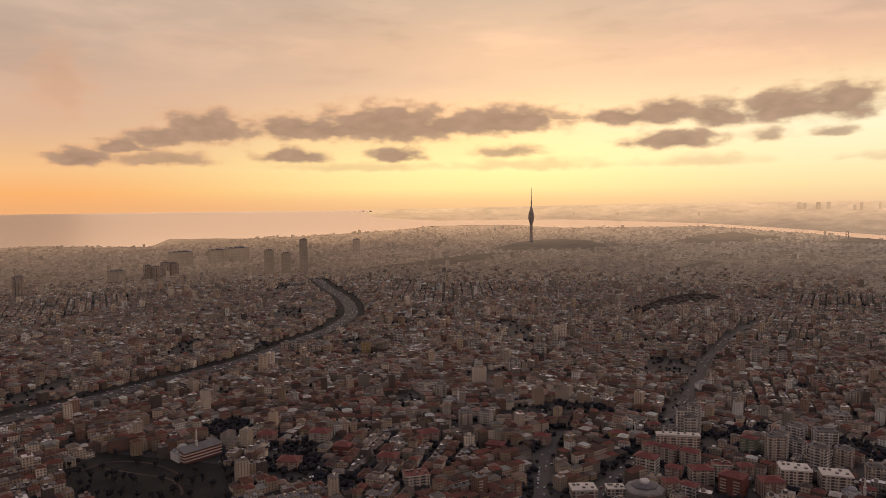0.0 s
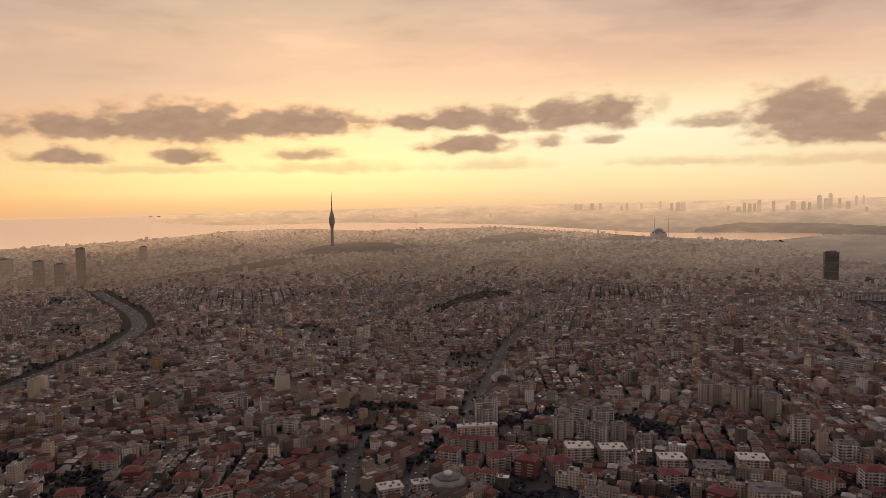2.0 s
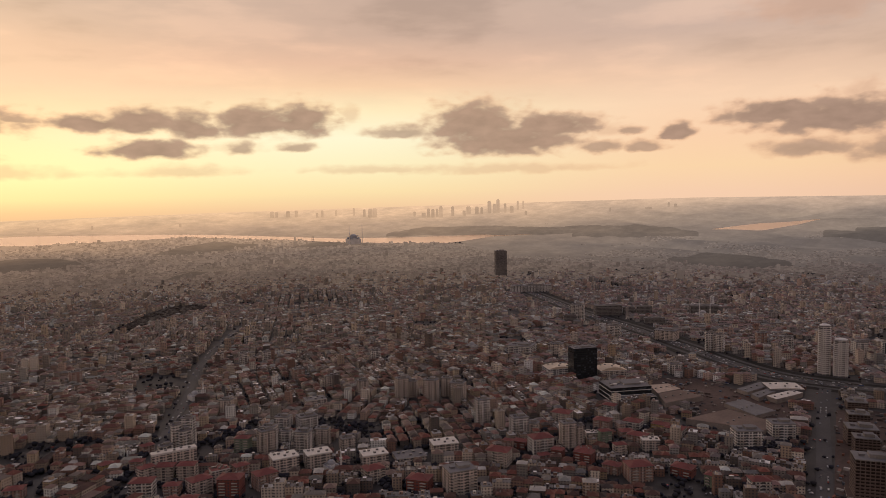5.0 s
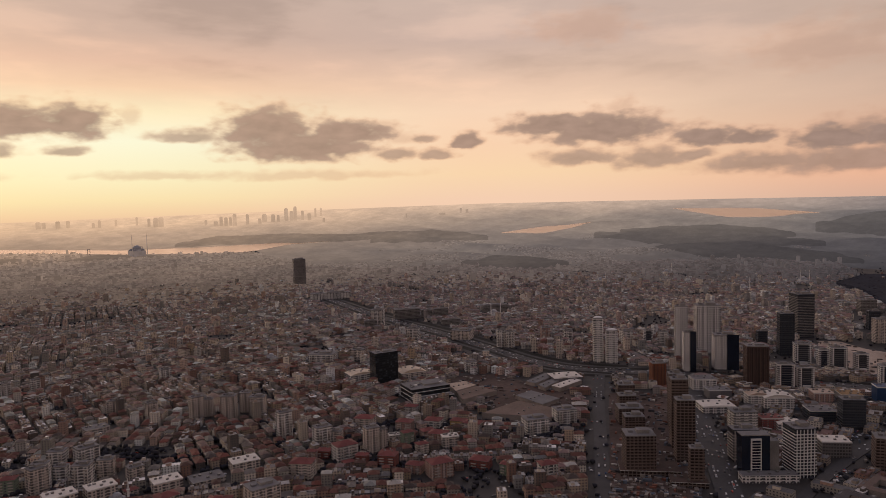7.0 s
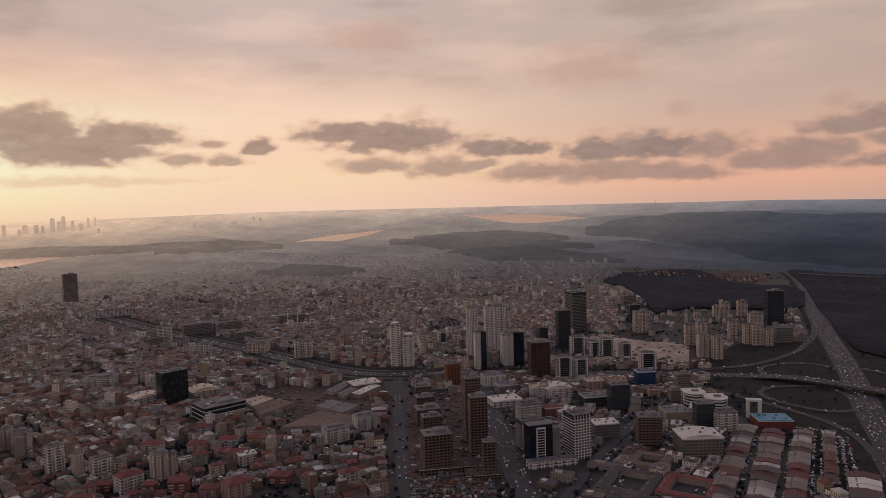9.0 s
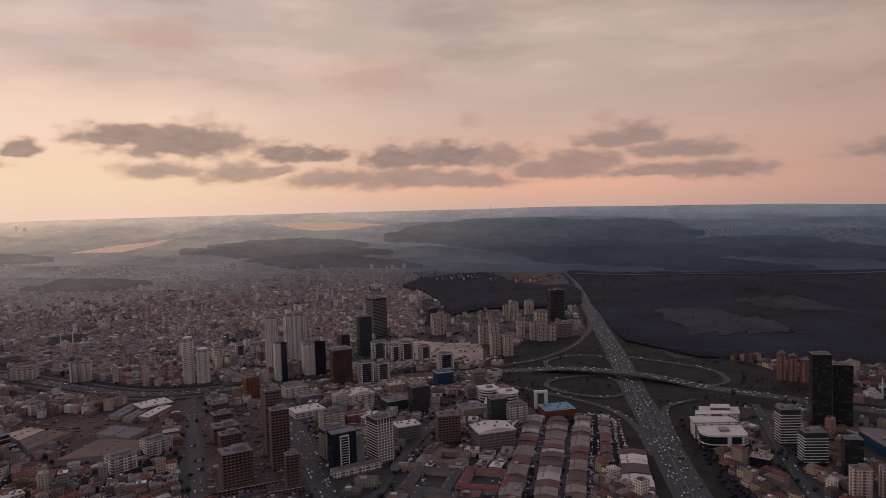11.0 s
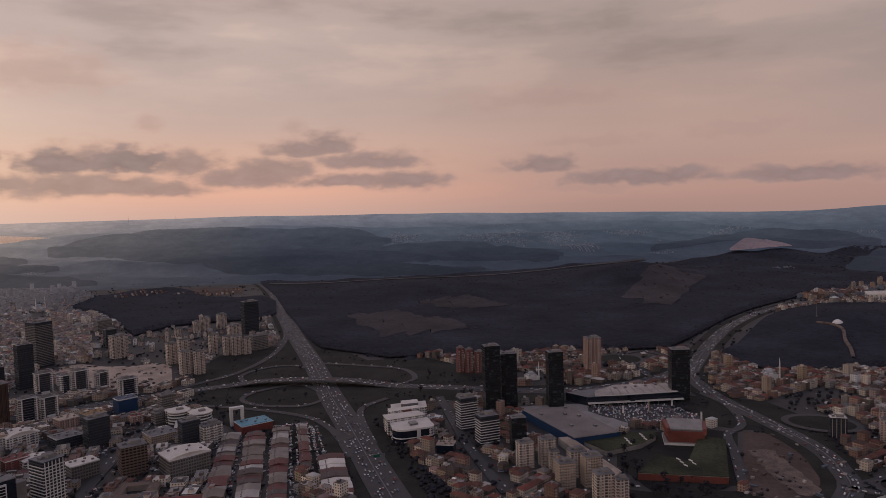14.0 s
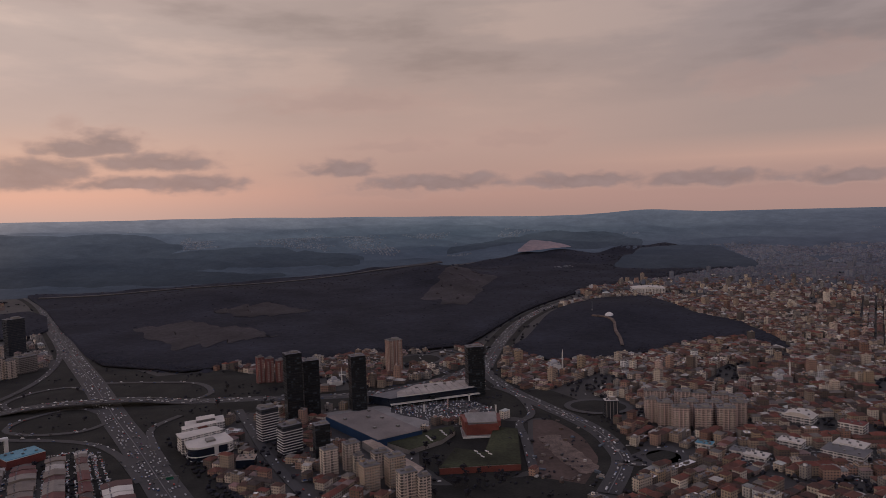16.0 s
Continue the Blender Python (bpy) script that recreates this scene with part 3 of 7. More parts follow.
# ---- roads ----
ROADS = {
    "motorway_west": (34, [(-660, 840), (-593, 932), (-548, 988), (-499, 1055), (-445, 1138), (-380, 1227), (-327, 1342), (-284, 1457), (-244, 1579), (-228, 1767), (-277, 2008), (-364, 2255), (-441, 2487)]),
    "boulevard": (14, [(82, 600), (92, 654), (116, 784), (147, 869)]),
    "avenue": (13, [(150, 670), (173, 712), (257, 836), (310, 933), (379, 1055), (467, 1233), (585, 1424), (725, 1608)]),
    "motorway_north": (28, [(1654, 1550), (1443, 1167), (1332, 916), (1234, 720), (1173, 603), (1146, 511), (1156, 430), (1179, 353), (1205, 250), (1225, 120), (1245, -40), (1240, -150), (1181, -273), (1111, -373), (1050, -455), (997, -520), (941, -599), (922, -698), (932, -803), (982, -903)]),
    "motorway_east": (28, [(900, -820), (1001, -941), (1114, -1087), (1227, -1262), (1334, -1516), (1384, -1711), (1371, -1915)]),
    "motorway_south": (25, [(1001, -941), (925, -850), (818, -792), (707, -758), (623, -737), (562, -714), (516, -683), (480, -649), (440, -570)]),
    "motorway_trunk": (39, [(470, -205), (633, -223), (777, -238), (942, -257), (1095, -272), (1353, -303), (1681, -336), (2076, -383), (2550, -441), (2876, -451), (3115, -401), (3443, -225)]),
    "country_road": (22, [(2790, -470), (2690, -660), (2640, -870), (2550, -1160), (2535, -1540), (2549, -1765), (2518, -2061)]),
    "site_road": (16, [(600, 228), (856, 331), (1005, 390), (1119, 432)]),
    "city_avenue": (26, [(560, 82), (698, 136), (843, 188), (965, 232), (1101, 277)]),
    "district_street": (13, [(640, 105), (702, 92), (820, 71), (970, 31), (1089, -6)]),
    "ramp": (10, [(1166, -49), (1093, -134), (1009, -207), (929, -229), (810, -223)]),
    "ramp_north": (12, [(1249, -14), (1297, -98), (1347, -167), (1478, -251), (1688, -317), (2024, -359)]),
    "ramp_east": (10, [(1339, -311), (1273, -383), (1206, -437), (1129, -429), (1105, -380)]),
    "ramp_south": (10, [(1036, -347), (1003, -296), (936, -276), (842, -262)]),
    "ramp_loop": (9, [(1281, -286), (1344, -267), (1352, -212), (1308, -162), (1243, -164)]),
    "ramp_ring": (9, [(1096, -267), (1190, -245), (1184, -175), (1145, -141), (1095, -161), (1060, -218), (1078, -258)]),
    "ramp_eye": (9, [(938, -779), (1050, -807), (1092, -832), (1110, -895), (1050, -908)]),
    "mall_drive": (11, [(828, -778), (755, -763), (681, -713), (662, -669), (615, -631), (541, -567)]),
    "mall_street": (12, [(1002, -421), (904, -395), (795, -367), (695, -347), (631, -337)]),
    "roundabout": (12, [(480, -649), (481, -692), (468, -729), (443, -709), (449, -672), (480, -649)]),
}


def spline(pts, step):
    """Points every step metres or so along a smooth line through pts."""
    p = np.array([pts[0]] + list(pts) + [pts[-1]], float)
    out = []
    for i in range(1, len(p) - 2):
        k = max(2, int(np.hypot(*(p[i + 1] - p[i])) / step))
        t = np.arange(k)[:, None] / k
        out.append(0.5 * (2 * p[i] + (p[i + 1] - p[i - 1]) * t + (2 * p[i - 1] - 5 * p[i] + 4 * p[i + 1] - p[i + 2]) * t**2 + (3 * p[i] - p[i - 1] - 3 * p[i + 1] + p[i + 2]) * t**3))
    return np.concatenate(out + [p[-1:]])


def ribbon(name, line, width, mat, lift, off=0.0, kerb=0.0):
    d = np.gradient(line, axis=0)
    d /= np.maximum(np.hypot(d[:, 0], d[:, 1]), 1e-6)[:, None]
    nrm = np.stack([d[:, 1], -d[:, 0]], 1)
    lines = [line + nrm * (off + s * width / 2) for s in (-1, 1)]
    lift = np.broadcast_to(lift, (len(line),))
    rows = [np.c_[l, land_xy(l[:, 0], l[:, 1]) + lift] for l in lines]
    if kerb:
        rows = [np.c_[lines[0], rows[0][:, 2] - kerb]] + rows + [np.c_[lines[1], rows[1][:, 2] - kerb]]
    V, k, m = np.concatenate(rows), len(line), len(rows)
    F = [(r * k + c, r * k + c + 1, (r + 1) * k + c + 1, (r + 1) * k + c) for r in range(m - 1) for c in range(k - 1)]
    return mesh_object(name, V, F, mat)


ROAD_LINES = {}
for i, (name, (width, pts)) in enumerate(ROADS.items()):
    line = spline(pts, 14)
    lift = np.full(len(line), 0.5 + 0.05 * i)
    if name == "motorway_north":
        lift = lift + 8 * np.exp(-((np.hypot(line[:, 0] - 1190, line[:, 1] + 262) / 120) ** 4))
    ROAD_LINES[name] = line, width, lift
    if name == "country_road":
        lift = lift + 7.0
        ROAD_LINES[name] = line, width, lift
    kind = "ramp" if name.startswith("ramp") else name.split("_")[0]
    tagged(ribbon("road", line, width, M_ASPHALT, lift, kerb=8.0 if name == "country_road" else 0.5 + 0.05 * i if "north" not in name else 1.5), "worn grey asphalt road", "road", kind="structure")
    if name in ("motorway_west", "motorway_trunk", "motorway_south", "motorway_east", "motorway_north"):
        tagged(ribbon("verge", line, width + (64 if name == "motorway_west" else 30), M_GRASS, 0.32 + 0.01 * i), "dark grass verge along the motorway", "verge", kind="structure")
    if name.startswith("motorway"):
        tagged(ribbon("median", line, 1.0, M_GREYROOF, lift + 0.5, kerb=0.5), "pale concrete median barrier of a motorway", "barrier", kind="structure")

north = ROAD_LINES["motorway_north"][0]
north = north[north[:, 1] > 400]
tagged(ribbon("verge", north, 92, M_GRASS, 0.27), "dull grass beside the motorway through the town", "verge", kind="structure")
for off in (-27, 27):
    tagged(ribbon("road", north, 9.0, M_ASPHALT, 0.46, off=off, kerb=0.3), "narrow service road along the motorway", "road", kind="structure")

# ---- open ground: bearing, near, far ----
OPEN = {
    "interchange": (M_GRASS, "dull winter grass round the motorway junction", [(93.5, 1120, 1380), (96, 1010, 1560), (100, 880, 1580), (104, 700, 1540), (107, 760, 1380), (112, 1060, 1370), (117, 1090, 1230)]),
    "earthworks": (M_SAND, "pale sandy building site", [(84.5, 1510, 1585), (85.8, 1410, 1600), (87.4, 1320, 1540), (89.5, 1302, 1511), (91.2, 1312, 1515), (92.3, 1345, 1455)]),
    "brown_lots": (M_EARTH, "bare lots between the factory sheds", [(56.6, 1090, 1180), (58.4, 1085, 1200), (60.6, 960, 1200), (63, 925, 1150), (66.8, 950, 1130)]),
    "building_site": (M_EARTH, "churned bare earth of a large building site", [(69.6, 700, 1090), (72, 680, 1110), (74.5, 690, 1080), (76.8, 700, 860)]),
    "mall_green": (M_GRASS, "dark lawn beside the shopping centre", [(127, 800, 905), (130, 730, 930), (133, 730, 960), (136, 780, 950)]),
    "bare_field": (M_EARTH, "bare brown field with a dirt track", [(136.4, 760, 960), (139, 740, 960), (142, 760, 920), (143.5, 800, 880)]),
    "south_field": (M_GRASS, "scrubby open ground", [(126.5, 640, 740), (130, 600, 735), (136, 600, 760), (141, 620, 740)]),
    "park": (M_GRASS, "small green park with paths", [(-29, 800, 860), (-26, 740, 900), (-22, 700, 850), (-17, 690, 800)]),
    "deck": (M_CONCRETE, "wide concrete parking deck", [(119.4, 985, 1030), (121, 960, 1035), (123.5, 895, 1045), (125, 915, 1050), (128, 940, 1000)]),
    "mall_fringe": (M_GRASS, "dark rough grass behind the shopping centre", [(116.8, 1040, 1130), (121, 1050, 1150), (126, 1060, 1150), (134, 1065, 1110)]),
    "roadside": (M_GRASS, "dark grass bank beside the motorway", [(130, 1000, 1090), (134, 975, 1120), (138, 960, 1110), (141, 925, 1040), (143.4, 890, 930)]),
    "motorway_bank": (M_GRASS, "overgrown bank beside the motorway", [(106, 900, 990), (107.5, 800, 985), (109, 700, 930), (111, 620, 800), (113.5, 560, 720), (115, 560, 640)]),
    "red_site": (M_EARTH, "reddish bare ground of a new settlement", [(89, 2720, 2760), (92, 2640, 2860), (95, 2620, 2880), (97.6, 2640, 2780)]),
    "car_park": (M_ASPHALT, "open asphalt car park", [(124.8, 1010, 1050), (128, 960, 1055), (131, 960, 1060), (133.4, 975, 1010)]),
    }
for i, (name, (mat, label, rows)) in enumerate(OPEN.items()):
    tagged(band("open_ground", rows, mat, 0.10 + 0.02 * i, steps=16), label, "ground", kind="structure")


def patch(outline, mat, lift, label, category):
    """A flat patch with a ragged edge."""
    pts = spline(list(outline) + [outline[0]], 5)
    V = [(x + 4 * noise.noise((x * 0.09, y * 0.09, 2.0)), y + 4 * noise.noise((x * 0.09, y * 0.09, 7.0)), lift) for x, y in pts[:-1]]
    area = sum(p[0] * q[1] - q[0] * p[1] for p, q in zip(V, V[1:] + V[:1]))
    return tagged(mesh_object("open_ground", V if area > 0 else V[::-1], [tuple(range(len(V)))], mat), label, category, kind="structure")


patch([(607, -646), (595, -670), (547, -649), (491, -619), (492, -593), (543, -610)], M_RUBBLE, 0.62, "pale rubble on the bare field", "ground")
# fields in the woods: four corners as bearing and distance
FIELDS = [[(105.5, 1940), (109.4, 1990), (116.4, 1670), (108.4, 1600)], [(110.9, 2130), (115.8, 2200), (118.7, 2010), (113.6, 1970)], [(130.4, 2800), (133.8, 2660), (131.2, 2010), (127.4, 2170)]]


def in_field(corners, b, r):
    """Inside a four-cornered field, in bearing and distance."""
    q = np.array(corners)
    ok = np.ones(len(b), bool)
    for i in range(4):
        (b0, r0), (b1, r1) = q[i], q[(i + 1) % 4]
        ok &= ((b1 - b0) * (r - r0) - (r1 - r0) * (b - b0)) * (1 if q[2][1] < q[0][1] else -1) < 0
    return ok


for i, corners in enumerate(FIELDS):
    q = np.array(corners)
    u, v = np.meshgrid(np.linspace(0, 1, 25), np.linspace(0, 1, 25))
    B, D = ((1 - v) * ((1 - u) * q[0, k] + u * q[1, k]) + v * ((1 - u) * q[3, k] + u * q[2, k]) for k in (0, 1))
    wob = np.array([noise.noise((x_ * 1.3, y_ * 0.012, 5.0)) for x_, y_ in zip(B.ravel(), D.ravel())]).reshape(B.shape)
    B, D = B + wob * 0.7, D + wob * 55
    V = np.stack([D * np.sin(np.radians(B)), D * np.cos(np.radians(B)), land(B, D) + 5.7 + 0.1 * i], -1).reshape(-1, 3)
    tagged(mesh_object("field", V, [(r * 25 + c, r * 25 + c + 1, (r + 1) * 25 + c + 1, (r + 1) * 25 + c) for r in range(24) for c in range(24)], M_WOODFIELD, smooth=True), "dull brown winter field in the woods", "field", kind="structure")


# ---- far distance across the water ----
# Haze painted as emission on far land, woods, houses and towers: colours by bearing, from near to far.
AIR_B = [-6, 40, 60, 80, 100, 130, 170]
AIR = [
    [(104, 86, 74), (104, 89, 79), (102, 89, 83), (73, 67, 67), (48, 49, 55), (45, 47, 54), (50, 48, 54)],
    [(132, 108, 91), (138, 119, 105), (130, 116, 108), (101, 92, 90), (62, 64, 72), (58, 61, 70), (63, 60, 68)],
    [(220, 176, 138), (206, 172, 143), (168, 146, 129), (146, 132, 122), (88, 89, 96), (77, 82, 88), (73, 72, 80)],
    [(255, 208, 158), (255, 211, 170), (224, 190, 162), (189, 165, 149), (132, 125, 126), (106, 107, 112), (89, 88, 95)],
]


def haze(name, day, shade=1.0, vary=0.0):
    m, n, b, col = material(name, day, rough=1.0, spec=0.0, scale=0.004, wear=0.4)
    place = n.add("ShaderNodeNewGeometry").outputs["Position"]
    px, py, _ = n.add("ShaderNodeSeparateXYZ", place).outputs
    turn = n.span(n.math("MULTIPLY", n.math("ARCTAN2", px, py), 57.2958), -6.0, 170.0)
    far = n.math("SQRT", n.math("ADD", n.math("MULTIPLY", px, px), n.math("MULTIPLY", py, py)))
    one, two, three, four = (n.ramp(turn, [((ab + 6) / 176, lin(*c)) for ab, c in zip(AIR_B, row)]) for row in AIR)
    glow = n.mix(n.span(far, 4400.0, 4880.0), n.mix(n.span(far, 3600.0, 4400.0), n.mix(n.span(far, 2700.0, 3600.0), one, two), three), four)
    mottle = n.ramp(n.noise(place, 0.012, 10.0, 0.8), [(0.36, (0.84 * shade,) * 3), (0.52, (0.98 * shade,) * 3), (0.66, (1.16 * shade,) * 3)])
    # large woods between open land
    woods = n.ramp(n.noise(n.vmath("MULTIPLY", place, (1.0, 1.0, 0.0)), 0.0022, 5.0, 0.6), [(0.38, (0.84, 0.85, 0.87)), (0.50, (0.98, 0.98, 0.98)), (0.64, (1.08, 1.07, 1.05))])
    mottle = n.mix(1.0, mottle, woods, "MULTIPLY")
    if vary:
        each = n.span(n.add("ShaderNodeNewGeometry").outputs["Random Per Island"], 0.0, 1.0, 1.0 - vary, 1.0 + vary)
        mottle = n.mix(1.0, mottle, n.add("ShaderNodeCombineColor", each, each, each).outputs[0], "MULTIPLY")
    # crests painted darker, as woods and as the shading the glow lacks; hollows lighter
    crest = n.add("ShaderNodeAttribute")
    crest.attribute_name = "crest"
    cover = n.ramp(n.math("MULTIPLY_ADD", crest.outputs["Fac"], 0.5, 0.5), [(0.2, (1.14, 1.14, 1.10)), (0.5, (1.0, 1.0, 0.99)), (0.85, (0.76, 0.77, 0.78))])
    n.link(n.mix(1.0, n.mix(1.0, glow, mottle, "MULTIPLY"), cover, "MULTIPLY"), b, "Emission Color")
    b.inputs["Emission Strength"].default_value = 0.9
    return m


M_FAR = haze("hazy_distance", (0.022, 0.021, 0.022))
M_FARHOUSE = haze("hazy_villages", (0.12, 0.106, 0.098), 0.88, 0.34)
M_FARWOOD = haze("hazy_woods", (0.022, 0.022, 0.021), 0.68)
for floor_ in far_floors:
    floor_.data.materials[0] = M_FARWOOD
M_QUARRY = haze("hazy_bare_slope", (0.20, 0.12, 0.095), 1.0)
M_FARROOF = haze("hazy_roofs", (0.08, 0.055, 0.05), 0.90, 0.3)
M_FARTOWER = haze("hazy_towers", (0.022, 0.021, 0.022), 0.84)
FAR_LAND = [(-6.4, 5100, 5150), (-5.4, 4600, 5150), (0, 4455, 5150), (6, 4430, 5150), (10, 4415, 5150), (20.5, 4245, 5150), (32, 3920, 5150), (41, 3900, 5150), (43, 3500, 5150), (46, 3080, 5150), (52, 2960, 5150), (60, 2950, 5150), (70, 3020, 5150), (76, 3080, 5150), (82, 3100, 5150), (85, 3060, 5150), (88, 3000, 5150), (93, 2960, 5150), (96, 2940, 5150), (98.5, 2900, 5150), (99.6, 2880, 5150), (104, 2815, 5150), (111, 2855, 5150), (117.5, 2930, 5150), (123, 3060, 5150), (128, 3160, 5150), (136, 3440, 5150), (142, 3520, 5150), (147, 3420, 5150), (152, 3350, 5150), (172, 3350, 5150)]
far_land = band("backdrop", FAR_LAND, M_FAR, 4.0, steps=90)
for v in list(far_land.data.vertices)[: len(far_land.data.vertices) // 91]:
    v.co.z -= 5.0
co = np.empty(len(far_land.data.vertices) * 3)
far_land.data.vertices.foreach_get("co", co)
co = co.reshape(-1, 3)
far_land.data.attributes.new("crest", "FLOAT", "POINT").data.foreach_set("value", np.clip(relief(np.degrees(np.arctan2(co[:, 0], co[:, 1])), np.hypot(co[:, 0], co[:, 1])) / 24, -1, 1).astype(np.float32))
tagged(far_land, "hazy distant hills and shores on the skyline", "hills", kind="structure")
tagged(band("backdrop", [(66.0, 4235, 4245), (70, 4255, 4640), (74.4, 4300, 4635), (76.5, 4300, 4490), (78.5, 4290, 4360), (80.6, 4280, 4355), (83.4, 4270, 4435), (86.4, 4240, 4440)], M_FAR, 6.6, steps=20), "hazy hills before the far reach of the strait", "hills", kind="structure")

# wooded ridges in the distance: bearing, near edge, far edge
RIDGES_A = [
    [(94.6, 3440, 3470), (96.7, 3229, 3729), (102.6, 3041, 3640), (109.5, 2914, 3422), (115.3, 2968, 3164), (117.0, 3050, 3075)],
    [(114.1, 3401, 3472), (115.8, 3263, 3764), (118.5, 3253, 3890), (121.1, 3172, 3727), (122.9, 3219, 3331)],
    [(129.7, 3595, 3671), (133.0, 3599, 4021), (136.2, 3646, 4296), (139.3, 3583, 4420), (142.4, 3640, 4319), (145.4, 3776, 3999)],
    [(143.0, 3073, 3186), (144.9, 2994, 3703), (147.9, 3030, 3858), (151.1, 3036, 3758), (153.6, 3082, 3188)],
    [(68.5, 3804, 3977), (72.6, 3670, 3986), (77.0, 3593, 3844), (81.3, 3562, 3854), (85.0, 3520, 3620)],
]
RIDGES_B = [
    [(84.2, 4000, 4265), (88.5, 3847, 4474), (92.9, 3488, 4592), (97.5, 3285, 4577), (101.6, 3167, 4437), (105.6, 3026, 3952), (109.2, 2932, 3611), (111.0, 2960, 3174)],
    [(103.8, 3750, 3856), (109.2, 3397, 3897), (114.5, 3307, 3986), (119.6, 3269, 3799), (123.2, 3381, 3521)],
    [(70.9, 3876, 3979), (73.6, 3815, 4159), (77.3, 3783, 4195), (80.9, 3791, 4065), (83.1, 3811, 3879)],
    [(73.1, 3476, 3579), (77.2, 3267, 3646), (81.8, 3204, 3546), (85.3, 3087, 3392), (87.4, 3116, 3217)],
    [(88.8, 4119, 4219), (92.5, 3904, 4364), (96.0, 3768, 4475), (99.8, 3642, 4425), (104.9, 3500, 4480), (107.6, 3760, 4300), (109.4, 3990, 4060)],
]
RIDGES_C = [
    [(70.5, 3954, 4054), (74.1, 3844, 4139), (78.1, 3774, 4159), (81.2, 3869, 3995)],
    [(50.0, 4042, 4111), (52.2, 3940, 4164), (55.0, 3903, 4092), (56.8, 3880, 3948)],
    [(57.9, 3081, 3149), (60.9, 2954, 3293), (64.0, 2903, 3241), (66.7, 2995, 3096)],
    [(50.6, 3847, 3913), (53.1, 3778, 4101), (55.8, 3746, 4124), (58.4, 3811, 4025), (60.3, 3814, 3874)],
    [(35.7, 3960, 4032), (38.9, 3971, 4218), (43.8, 3940, 4216), (49.8, 3915, 4114), (53.1, 3939, 4004)],
]
FAR_WOODS = RIDGES_A + RIDGES_B + RIDGES_C
for k_, rows in enumerate(FAR_WOODS):
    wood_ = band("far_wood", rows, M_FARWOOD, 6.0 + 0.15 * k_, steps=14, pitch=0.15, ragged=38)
    wide_ = len(wood_.data.vertices) // 15
    for i_, v in enumerate(wood_.data.vertices):
        edge_ = min(i_ // wide_, 14 - i_ // wide_, i_ % wide_, wide_ - 1 - i_ % wide_)
        v.co.z += -6.0 if edge_ == 0 else min(edge_, 3) * 2.2 + 3.5 * noise.noise((v.co.x * 0.03, v.co.y * 0.03, 1.0))
    tagged(wood_, "dark hazy woodland on a distant ridge", "woodland", kind="structure")

tagged(band("open_ground", [(135.5, 3470, 3490), (136.7, 3480, 3660), (138.0, 3500, 3830), (139.0, 3530, 3640), (139.8, 3540, 3560)], M_QUARRY, 19.0, steps=10, pitch=0.15, ragged=30), "reddish bare slope in the woods", "ground", kind="structure")

NEAR_SHORE = [(-46, 2350, 3960), (-31.6, 2350, 3945), (-22.4, 2350, 3800), (-21, 2450, 4045), (-14, 2570, 4000), (-6, 2570, 4150), (0, 2350, 4300), (6, 2350, 4300), (10, 2350, 4180), (20.5, 2350, 4200), (32, 2350, 3850), (37, 2350, 3760), (41, 2350, 3730), (44, 2400, 3600), (47, 2700, 3200)]
tagged(band("backdrop", NEAR_SHORE, M_FAR, 3.0, steps=36), "hazy slopes of the far town above the sea", "hills", kind="structure")

# ---- builders ----
def wall_uv(me, quads):
    """Metres along and up each wall, for the rows of windows."""
    uv = me.uv_layers.new(name="wall")
    uv.data.foreach_set("uv", np.asarray(quads, np.float32).ravel())


def block(name, w, d, z0, z1, mat, parent=None, top=None, cx=0.0, cy=0.0, cut=0.0):
    """A box with its upright edges cut off by cut metres, with wall metres for its windows."""
    c = cut
    if c:
        ring_ = [(-w / 2 + c, -d / 2), (w / 2 - c, -d / 2), (w / 2, -d / 2 + c), (w / 2, d / 2 - c), (w / 2 - c, d / 2), (-w / 2 + c, d / 2), (-w / 2, d / 2 - c), (-w / 2, -d / 2 + c)]
    else:
        ring_ = [(-w / 2, -d / 2), (w / 2, -d / 2), (w / 2, d / 2), (-w / 2, d / 2)]
    return prism(name, [(x + cx, y + cy) for x, y in ring_], z0, z1, mat, parent, top)


def prism(name, outline, z0, z1, mat, parent=None, top=None):
    k = len(outline)
    V = [(x, y, z0) for x, y in outline] + [(x, y, z1) for x, y in outline]
    F = [(i, (i + 1) % k, (i + 1) % k + k, i + k) for i in range(k)] + [tuple(range(k, 2 * k)), tuple(reversed(range(k)))]
    ob = mesh_object(name, V, F, [mat, top or mat], parent, [0] * k + [1, 1])
    uv, run = [], 0.0
    for i in range(k):
        L = math.dist(outline[i], outline[(i + 1) % k])
        uv += [(run, 0), (run + L, 0), (run + L, z1 - z0), (run, z1 - z0)]
        run += L
    uv += [(0, 0)] * (2 * k)
    wall_uv(ob.data, uv)
    return ob


def share(name, data, parent, at=(0, 0, 0)):
    ob = new(name, data)
    ob.parent, ob.location = parent, at
    return ob


def thing(name, label, category, bear, dist, turn=0.0, group=""):
    """An empty at the foot of a thing, its front turned to the camera."""
    ob = tagged(new(name), label, category, group)
    ob.matrix_world = Matrix.Translation(spot(bear, dist)) @ Matrix.Rotation(radians(-bear + turn), 4, "Z")
    return ob


KEPT_CLEAR = []


